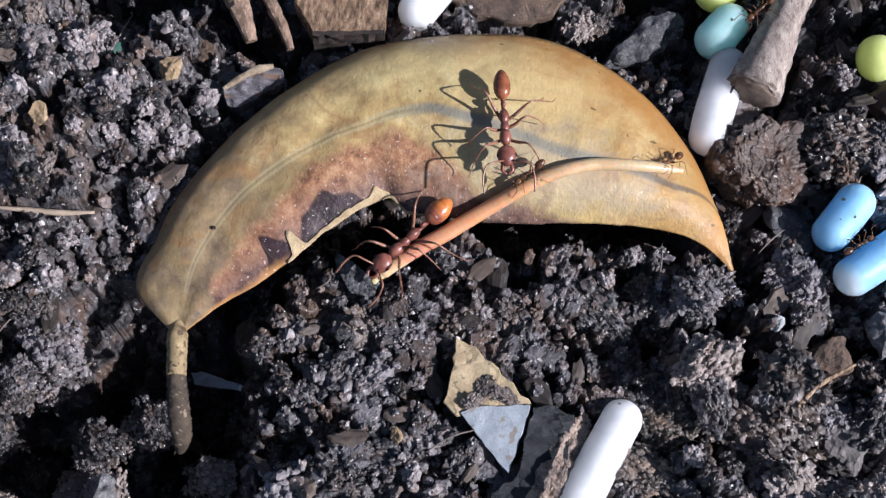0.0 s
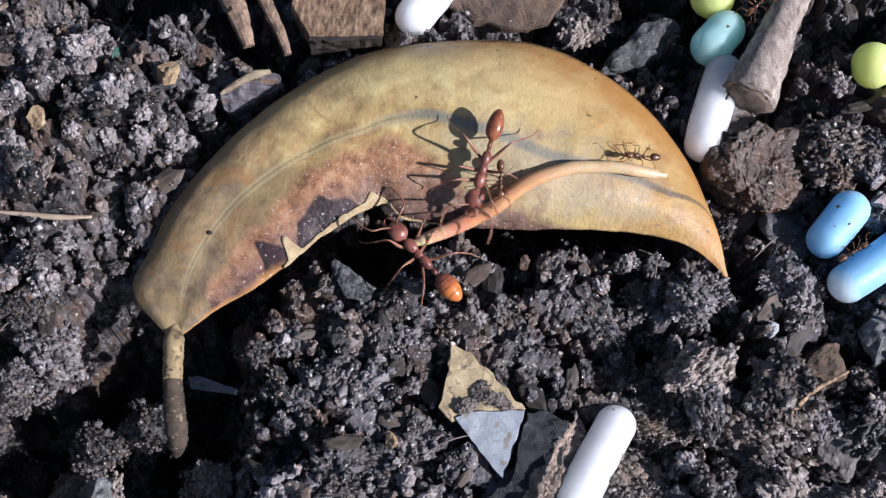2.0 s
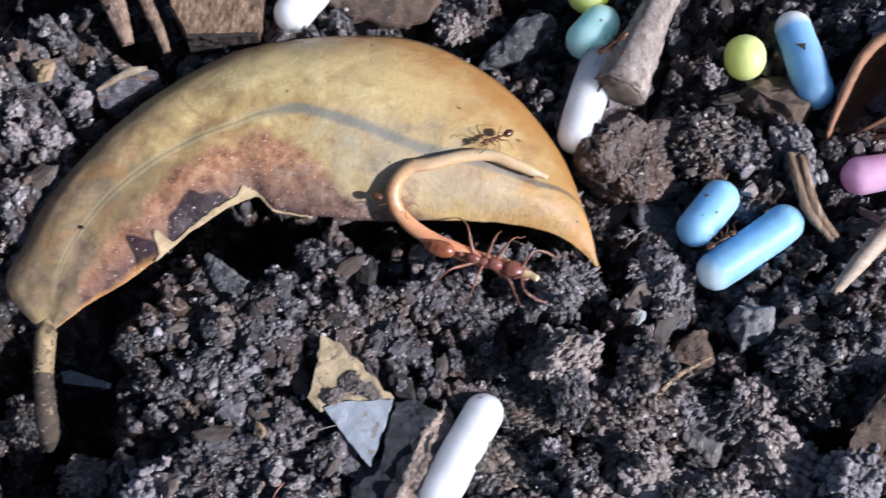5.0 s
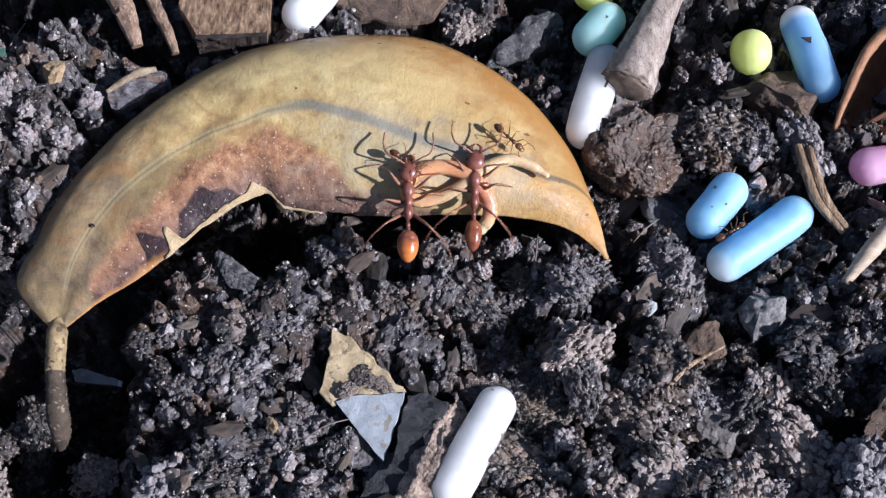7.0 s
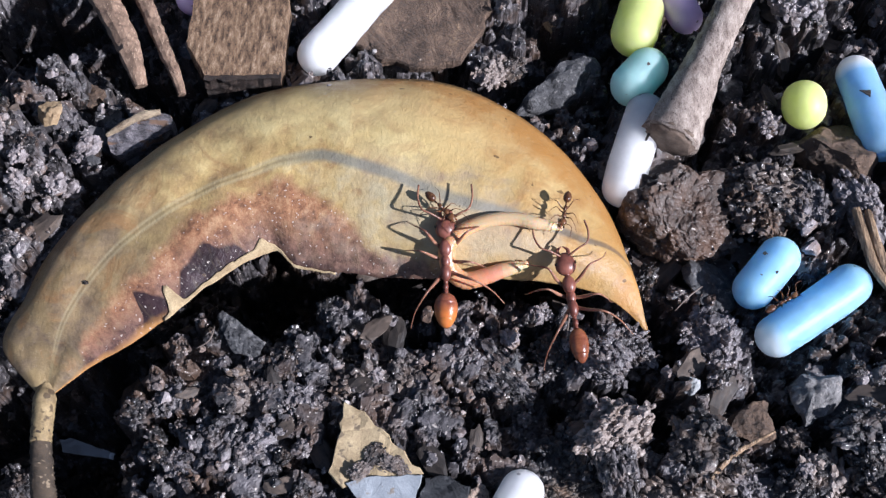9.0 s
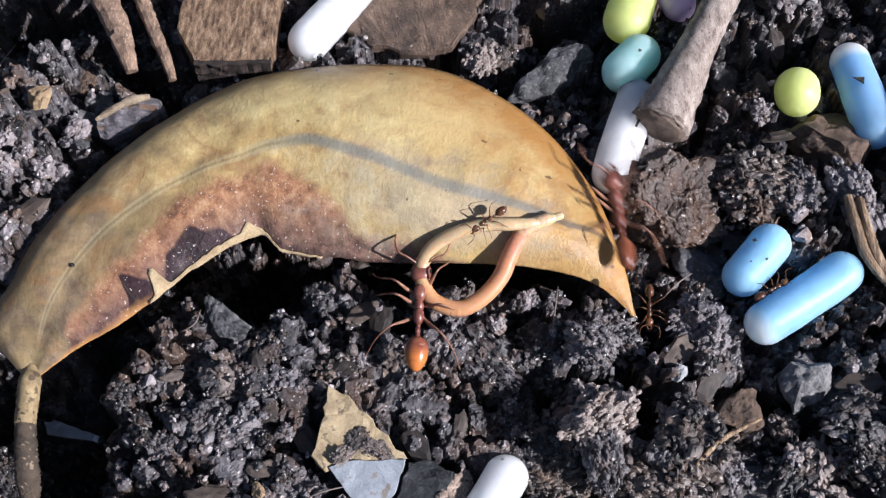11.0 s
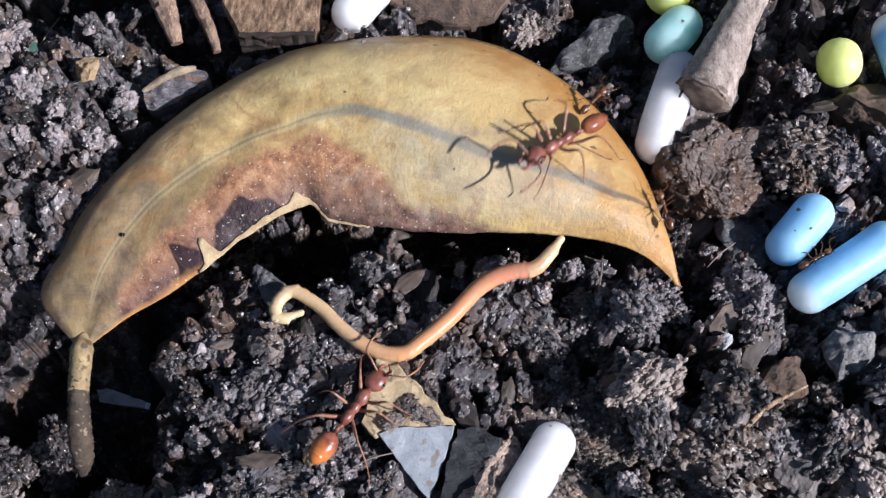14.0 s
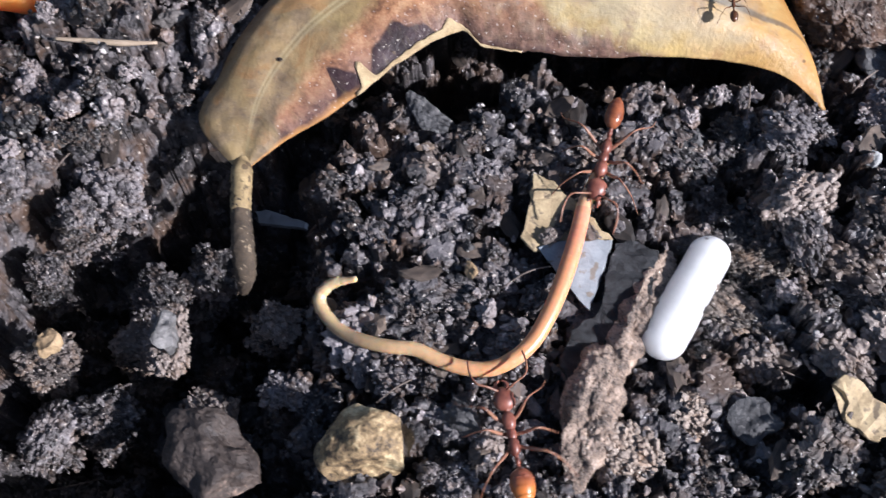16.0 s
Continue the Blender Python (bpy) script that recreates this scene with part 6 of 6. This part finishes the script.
def motions():
    WORM_CURVES = {
        0.0: [(-5.5, -7.9, 2.0), (-4.1, -6.8, 2.4), (-2.5, -5.8, 3.0), (-0.9, -4.9, 3.3), (0.7, -3.9, 3.6), (2.3, -3.0, 4.1), (3.9, -2.2, 4.8), (5.5, -1.4, 5.3), (7.2, -0.8, 5.6), (9.1, -0.3, 5.5), (11.0, -0.2, 5.4), (12.9, -0.1, 5.0), (14.9, 0.0, 4.4)],
        0.5: [(-6.2, -8.0, 2.1), (-4.6, -7.0, 2.3), (-3.0, -6.3, 2.7), (-1.3, -5.6, 3.2), (0.4, -4.8, 3.4), (2.0, -3.7, 3.6), (3.5, -2.9, 4.2), (5.1, -2.3, 4.9), (6.8, -1.6, 5.3), (8.6, -1.1, 5.4), (10.5, -0.9, 5.4), (12.4, -0.8, 5.1), (14.3, -0.6, 4.7)],
        1.0: [(-6.7, -7.4, 2.4), (-5.1, -6.4, 2.5), (-3.4, -5.6, 2.9), (-1.7, -4.9, 3.3), (0.0, -4.0, 3.6), (1.6, -3.1, 4.0), (3.2, -2.4, 4.6), (4.9, -1.8, 5.2), (6.6, -1.2, 5.5), (8.4, -0.6, 5.5), (10.3, -0.5, 5.4), (12.2, -0.4, 5.1), (14.2, -0.3, 4.7)],
        1.5: [(-5.8, -6.9, 2.4), (-4.2, -6.1, 2.7), (-2.6, -5.3, 3.1), (-1.1, -4.5, 3.4), (0.4, -3.5, 3.7), (1.9, -2.8, 4.2), (3.4, -2.1, 4.8), (4.9, -1.5, 5.3), (6.6, -1.0, 5.6), (8.3, -0.6, 5.6), (10.1, -0.2, 5.4), (11.9, 0.1, 5.2), (13.7, 0.5, 4.7)],
        2.0: [(-2.6, -5.2, 3.2), (-1.2, -4.6, 3.4), (0.1, -4.0, 3.5), (1.5, -3.3, 3.8), (2.8, -2.7, 4.4), (3.9, -1.9, 5.0), (5.1, -1.2, 5.5), (6.4, -0.7, 5.7), (7.9, -0.2, 5.7), (9.4, 0.0, 5.5), (10.9, 0.1, 5.4), (12.5, 0.0, 5.1), (14.0, -0.0, 4.7)],
        2.5: [(-2.9, -4.6, 3.3), (-1.4, -4.4, 3.4), (0.0, -4.1, 3.5), (1.4, -3.5, 3.6), (2.7, -3.0, 4.1), (3.9, -2.3, 4.8), (5.0, -1.5, 5.3), (6.3, -0.9, 5.6), (7.7, -0.4, 5.6), (9.1, -0.2, 5.5), (10.6, -0.2, 5.4), (12.1, -0.1, 5.2), (13.6, 0.0, 4.8)],
        3.0: [(-2.9, -5.0, 3.3), (-1.2, -5.2, 3.3), (0.4, -5.1, 3.3), (2.0, -4.4, 3.4), (3.1, -3.3, 3.9), (4.0, -2.3, 4.7), (5.3, -1.5, 5.3), (6.8, -0.9, 5.6), (8.5, -0.4, 5.6), (10.1, -0.0, 5.4), (11.8, 0.5, 5.2), (13.4, 0.2, 4.9), (14.9, -0.4, 4.5)],
        3.5: [(-4.2, -5.0, 2.3), (-2.4, -5.4, 3.0), (-0.7, -5.3, 3.3), (1.0, -4.7, 3.3), (2.4, -3.8, 3.6), (3.6, -2.9, 4.3), (4.7, -1.8, 5.1), (6.2, -1.0, 5.5), (7.8, -0.4, 5.6), (9.5, 0.0, 5.5), (11.2, 0.7, 5.3), (12.8, 0.5, 5.0), (14.2, -0.6, 4.7)],
        4.0: [(8.5, -8.2, 2.1), (6.7, -8.3, 2.1), (5.1, -7.9, 2.3), (4.2, -6.5, 2.8), (3.7, -4.9, 3.3), (3.8, -3.2, 4.0), (4.7, -2.1, 4.9), (6.1, -1.3, 5.4), (7.8, -0.8, 5.5), (9.5, -0.2, 5.5), (11.3, 0.3, 5.3), (12.9, -0.2, 5.0), (14.5, -0.9, 4.7)],
        4.5: [(13.9, -5.2, 2.8), (12.0, -5.1, 3.1), (10.1, -4.9, 3.3), (8.2, -4.6, 3.4), (6.4, -4.2, 3.6), (4.9, -3.2, 4.1), (4.7, -1.8, 5.0), (6.0, -0.8, 5.6), (7.9, -0.2, 5.6), (9.7, 0.3, 5.5), (11.6, 0.9, 5.2), (13.3, 0.3, 4.9), (14.9, -0.8, 4.6)],
        5.0: [(14.5, -7.7, 3.2), (12.7, -6.8, 2.8), (10.8, -6.4, 2.9), (8.9, -5.8, 3.2), (7.1, -5.0, 3.3), (5.4, -3.8, 3.8), (4.7, -2.5, 4.7), (5.5, -1.0, 5.4), (7.4, -0.5, 5.6), (9.3, 0.1, 5.5), (11.3, 0.4, 5.3), (13.1, -0.1, 5.0), (15.0, -0.7, 4.6)],
        7.5: [(7.9, -4.9, 3.4), (9.8, -4.1, 3.7), (10.7, -2.7, 4.5), (10.0, -1.0, 5.3), (8.2, -0.1, 5.6), (6.2, -0.7, 5.6), (5.1, -2.2, 4.8), (5.5, -3.7, 3.9), (7.4, -3.5, 4.0), (9.0, -2.6, 4.7), (10.4, -1.3, 5.2), (12.4, -0.4, 5.1), (14.3, -1.3, 4.8)],
        8.0: [(8.9, -3.8, 3.4), (10.1, -2.8, 4.4), (9.9, -1.4, 5.2), (8.7, -0.1, 5.6), (7.0, 0.0, 5.6), (5.8, -1.3, 5.3), (5.7, -2.8, 4.5), (6.8, -3.9, 3.8), (8.5, -3.6, 3.9), (9.7, -2.6, 4.6), (10.8, -1.4, 5.2), (12.4, -0.3, 5.1), (14.0, -0.9, 4.8)],
        8.5: [(10.1, -3.5, 3.6), (9.0, -3.8, 3.5), (7.8, -4.0, 3.5), (6.6, -3.9, 3.6), (5.9, -3.2, 4.1), (5.8, -2.3, 4.9), (6.2, -1.4, 5.4), (7.2, -0.8, 5.6), (8.3, -0.4, 5.6), (9.5, -0.1, 5.5), (10.7, -0.1, 5.4), (11.8, -0.4, 5.3), (12.9, -0.6, 5.1)],
        11.0: [(13.9, -1.0, 4.9), (12.1, -1.8, 4.8), (11.2, -3.0, 4.2), (10.6, -4.5, 3.5), (9.5, -5.9, 3.1), (8.0, -6.7, 2.9), (6.3, -6.2, 3.0), (5.5, -4.6, 3.4), (6.1, -3.2, 4.1), (7.6, -2.4, 4.8), (9.4, -1.9, 5.1), (11.2, -1.8, 5.2), (13.0, -1.5, 5.0)],
        11.5: [(14.3, -1.2, 4.8), (12.6, -2.1, 4.6), (11.7, -3.2, 4.0), (11.0, -4.9, 3.3), (10.0, -6.4, 2.8), (8.4, -7.2, 2.5), (6.6, -6.9, 2.6), (5.5, -5.6, 3.0), (5.7, -3.8, 3.6), (7.1, -2.9, 4.3), (8.9, -2.4, 4.8), (10.7, -2.2, 5.0), (12.6, -2.1, 5.0)],
        12.0: [(15.1, -1.6, 4.5), (13.1, -2.2, 4.5), (11.9, -3.3, 3.9), (11.1, -5.0, 3.2), (10.2, -6.7, 2.7), (8.6, -7.6, 2.3), (6.7, -7.5, 2.4), (5.3, -6.3, 2.8), (5.1, -4.4, 3.4), (6.2, -3.1, 4.1), (7.9, -2.4, 4.7), (9.9, -2.3, 4.9), (11.8, -2.2, 4.9)],
        12.5: [(13.7, -2.8, 4.3), (11.9, -3.0, 3.9), (11.0, -4.3, 3.4), (10.0, -5.9, 3.0), (8.8, -7.1, 2.5), (7.2, -8.0, 2.2), (5.5, -8.0, 2.2), (4.2, -7.0, 2.5), (5.3, -5.6, 3.0), (6.5, -4.4, 3.6), (7.2, -3.0, 4.4), (7.7, -1.5, 5.2), (8.0, 0.3, 5.8)],
        13.0: [(13.2, -2.8, 4.3), (11.9, -3.7, 3.5), (10.7, -5.2, 3.1), (9.7, -6.7, 2.7), (8.4, -7.9, 2.2), (6.9, -8.9, 1.9), (5.1, -9.3, 1.9), (3.5, -8.5, 2.1), (4.1, -6.9, 2.6), (5.1, -5.4, 3.1), (6.1, -3.9, 3.7), (6.7, -2.6, 4.7), (6.4, -1.0, 5.7)],
        13.5: [(12.6, -2.9, 4.2), (10.9, -3.7, 3.6), (9.5, -5.1, 3.2), (8.3, -6.6, 2.8), (7.0, -7.9, 2.2), (5.4, -9.0, 1.9), (3.6, -9.9, 1.9), (2.2, -9.2, 2.1), (3.2, -7.6, 2.4), (4.6, -6.2, 2.8), (6.0, -5.0, 3.3), (6.9, -3.4, 4.1), (7.2, -1.8, 5.3)],
        14.0: [(11.3, -4.2, 3.3), (9.9, -6.0, 3.1), (7.9, -6.4, 2.8), (6.2, -7.4, 2.4), (4.8, -9.0, 2.0), (3.3, -10.5, 1.9), (1.6, -11.8, 1.9), (-0.5, -11.4, 1.9), (-2.3, -10.2, 1.9), (-4.0, -8.7, 1.9), (-5.9, -8.0, 2.0), (-6.6, -9.7, 1.9), (-5.1, -9.4, 1.8)],
        14.5: [(5.9, -12.7, 1.9), (3.7, -12.6, 1.9), (1.7, -12.1, 1.9), (-0.2, -13.2, 1.9), (-1.7, -14.7, 1.9), (-3.2, -16.2, 2.0), (-4.8, -17.4, 2.0), (-6.8, -17.2, 1.9), (-8.3, -15.5, 1.8), (-8.7, -13.4, 1.8), (-8.8, -11.1, 1.9), (-7.8, -9.8, 1.9), (-5.8, -10.7, 1.8)],
        15.0: [(5.4, -13.2, 1.9), (3.2, -12.9, 1.9), (1.1, -12.3, 1.9), (-0.6, -13.6, 1.9), (-2.0, -15.5, 1.9), (-3.5, -17.1, 2.0), (-5.2, -18.5, 1.9), (-7.2, -19.3, 1.7), (-9.4, -19.2, 1.3), (-11.7, -17.9, 0.2), (-14.2, -17.8, -0.9), (-15.3, -19.6, -1.4), (-14.6, -21.8, -1.4)],
        15.5: [(5.6, -12.3, 1.9), (3.1, -12.2, 1.9), (0.7, -12.3, 1.8), (-0.3, -14.7, 1.7), (-1.1, -17.4, 1.8), (-1.9, -19.9, 1.9), (-3.1, -22.0, 1.9), (-5.5, -22.2, 1.8), (-7.8, -21.2, 1.7), (-9.9, -19.8, 0.8), (-12.7, -18.8, -0.7), (-15.2, -19.3, -1.4), (-16.8, -17.7, -1.4)],
        16.0: [(4.6, -11.0, 1.9), (3.5, -13.6, 1.9), (2.9, -16.3, 1.9), (2.2, -18.9, 1.9), (1.3, -21.4, 1.9), (-0.0, -23.6, 1.8), (-2.0, -24.9, 1.7), (-4.4, -24.8, 1.6), (-6.8, -23.9, 1.6), (-9.2, -23.6, 1.2), (-11.9, -22.2, 0.0), (-13.2, -19.8, -0.3), (-11.0, -19.3, 0.8)],
    }
    LARGE_ANT_A = [
        (0.0, -3.2, -5.3, 3.5, -136, -9),
        (0.5, -3.9, -5.9, 3.4, -151, -10),
        (1.0, -3.8, -5.4, 3.6, -168, -5),
        (1.5, -2.3, -6.0, 3.3, -166, -8),
        (2.0, -2.0, -6.4, 3.1, -225, 8),
        (2.5, -3.4, -7.7, 2.9, -162, -9),
        (2.8, -8.9, -11.4, 2.3, -150, -3),
        (3.2, -20.7, -20.9, -0.9, -152, 0),
        (3.5, -23.1, -25.3, -0.5, -145, 13),
        (4.0, -23.2, -27.5, -0.3, -96, 0),
        (4.5, -15.9, -28.2, -0.1, -5, 14),
        (5.0, -2.6, -27.6, 2.4, 62, -1),
        (5.2, 0.4, -22.8, 2.3, 74, 1),
        (7.3, 5.5, -3.2, 5.0, 91, 18),
        (7.5, 5.8, -2.4, 5.0, 84, 28),
        (8.0, 6.0, -1.9, 5.0, 80, 27),
        (8.5, 6.6, -3.1, 5.0, 102, 18),
        (8.7, 6.4, -3.4, 4.9, 94, 17),
        (11.0, 5.5, -7.2, 3.0, 90, 8),
        (11.5, 4.9, -7.8, 3.0, 86, 14),
        (12.0, 3.9, -8.2, 3.0, 83, 12),
        (12.5, 3.5, -9.5, 2.8, 88, 9),
        (13.0, 1.5, -11.7, 2.3, 68, 4),
        (13.5, 0.7, -13.9, 2.3, 62, 2),
        (14.0, -1.2, -16.0, 2.4, 57, -0),
        (14.5, -3.5, -20.5, 2.4, 128, 0),
        (15.0, -3.4, -21.8, 2.3, 143, 1),
        (15.5, -1.5, -26.0, 2.3, 127, 0),
        (16.0, -0.6, -29.6, 2.5, 104, -0),
    ]
    LARGE_ANT_B = [
        (0.0, 2.8, 2.3, 6.5, -85, -1),
        (0.5, 2.9, 1.0, 6.3, -99, -7),
        (1.0, 2.0, -0.3, 6.1, -123, -14),
        (1.5, 1.2, -0.6, 5.9, -128, -18),
        (2.0, 1.9, -0.2, 6.1, -104, -15),
        (2.5, 3.9, -2.4, 5.2, -76, -29),
        (3.0, 1.8, -3.9, 4.7, -140, -20),
        (3.5, -0.2, -3.5, 4.7, -144, -11),
        (4.0, 5.1, -6.2, 3.5, -216, 10),
        (4.5, 10.5, -6.5, 3.3, -342, 3),
        (5.0, 10.5, -6.7, 3.6, -374, -3),
        (5.2, 11.2, -5.9, 3.7, -385, -6),
        (7.3, 9.5, -2.6, 5.0, -260, 15),
        (7.5, 10.0, -2.0, 5.0, -269, 13),
        (8.0, 12.1, -1.8, 4.7, -230, 23),
        (8.5, 14.1, -5.2, 4.6, -261, 7),
        (8.7, 13.7, -5.8, 4.5, -262, 8),
        (10.8, 20.2, -4.2, 4.1, -223, -14),
        (11.0, 18.0, 0.1, 3.0, -261, 2),
        (11.2, 12.0, 4.9, 4.4, -250, -18),
        (11.6, 11.1, 15.6, 3.3, -242, 11),
        (12.0, 21.5, 20.3, 3.6, -364, 1),
        (12.4, 28.5, 17.2, 2.9, -409, -3),
        (12.5, 28.1, 15.5, 3.5, -454, 10),
        (12.8, 24.3, 7.5, 3.2, -456, -37),
        (13.0, 22.5, 2.2, 3.3, -462, 14),
        (13.2, 22.7, 3.5, 1.8, -593, 1),
        (13.5, 17.3, 6.2, 2.8, -528, 11),
        (14.0, 11.4, 1.9, 5.5, -499, 16),
        (14.5, 6.1, -5.0, 4.3, -436, -16),
        (15.0, 3.7, -8.0, 3.1, -439, -13),
        (15.5, 4.6, -9.0, 3.0, -454, -11),
        (16.0, 4.6, -10.5, 2.7, -462, -5),
    ]
    SMALL_ANT_A = [
        (0.0, 14.5, 0.8, 4.3, -137, 31),
        (0.5, 14.4, 0.9, 4.3, -136, 30),
        (1.0, 13.7, 0.7, 4.9, -152, 22),
        (1.5, 12.8, 0.7, 5.2, -166, 17),
        (2.0, 12.7, 1.1, 5.2, -175, 17),
        (2.5, 12.3, 1.0, 5.3, -151, 17),
        (3.0, 12.1, 1.4, 5.3, -155, 17),
        (3.5, 11.6, 2.1, 5.3, -151, 16),
        (4.0, 11.3, 1.9, 5.4, -141, 14),
        (4.5, 11.5, 1.6, 5.5, -139, 14),
        (5.0, 11.8, 1.7, 5.4, -148, 15),
        (7.5, 12.1, 1.2, 5.4, -29, -9),
        (8.0, 12.5, 1.2, 5.3, -50, -4),
        (8.5, 12.6, 1.2, 5.3, -101, 10),
        (11.0, 19.8, -6.2, 3.5, -89, -14),
        (11.5, 17.6, -5.6, 2.8, -166, 25),
        (12.0, 14.4, -4.6, 3.1, -184, 11),
        (12.5, 13.0, -4.5, 3.4, -173, 10),
        (13.0, 13.1, -4.1, 3.5, -160, -0),
        (13.5, 12.6, -3.7, 3.8, -169, -9),
        (14.0, 18.1, -1.5, 2.9, -250, 13),
        (14.5, 15.2, 4.8, 2.9, -269, 15),
        (15.0, 11.5, 3.3, 5.1, -260, -13),
        (15.5, 11.8, 0.3, 5.5, -273, -7),
        (16.0, 12.4, -1.1, 5.5, -269, -1),
    ]
    SMALL_ANT_B = [
        (0.0, 4.6, -1.2, 5.7, -143, -20),
        (1.0, 3.6, -2.1, 5.1, -157, -21),
        (2.0, 3.0, -1.2, 5.5, -87, -24),
        (3.0, 3.5, -1.5, 5.4, -83, -28),
        (3.5, 3.4, -2.6, 4.7, -94, -40),
        (4.0, 3.0, -2.0, 5.1, -80, -34),
        (4.5, 4.7, -3.6, 4.0, -107, -40),
        (5.0, 4.5, -3.0, 4.4, -18, -17),
        (7.5, 5.0, -0.5, 6.0, -34, -7),
        (8.5, 5.1, 0.1, 6.1, -30, -1),
        (11.0, 9.6, -1.7, 5.5, -146, -14),
        (12.0, 8.5, -2.6, 5.0, -164, -15),
        (13.0, 6.3, -0.9, 5.9, -84, -17),
        (13.5, 6.7, -1.9, 5.4, -98, -27),
        (13.8, 11.4, 3.8, 4.8, 71, -20),
        (14.0, 13.4, 6.2, 3.2, 50, 1),
        (14.3, 16.2, 6.5, 3.2, 25, -4),
        (16.0, 19.4, 4.2, 2.2, 31, -20),
    ]
    SMALL_ANT_C = [
        (0.0, 20.9, 12.2, 5.9, -140, -18),
        (2.0, 21.2, 13.2, 6.1, -140, -18),
        (3.5, 22.6, 14.7, 6.4, -121, 1),
        (4.5, 21.3, 13.2, 6.1, -146, -20),
        (4.8, 21.1, 10.7, 5.8, -156, -11),
        (5.0, 20.0, 9.6, 5.3, -159, -40),
        (5.2, 19.9, 8.6, 5.2, -159, -34),
        (6.2, 27.0, 22.0, 4.6, 60, 5),
        (7.2, 38.0, 32.0, 1.5, 45, 0),
    ]
    move_worm(WORM_CURVES)
    move_ant(ant_a, LARGE_ANT_A)
    move_ant(ant_b, LARGE_ANT_B)
    move_ant(ant_c, SMALL_ANT_A)
    move_ant(ant_d, SMALL_ANT_B)
    move_ant(ant_e, SMALL_ANT_C)


motions()
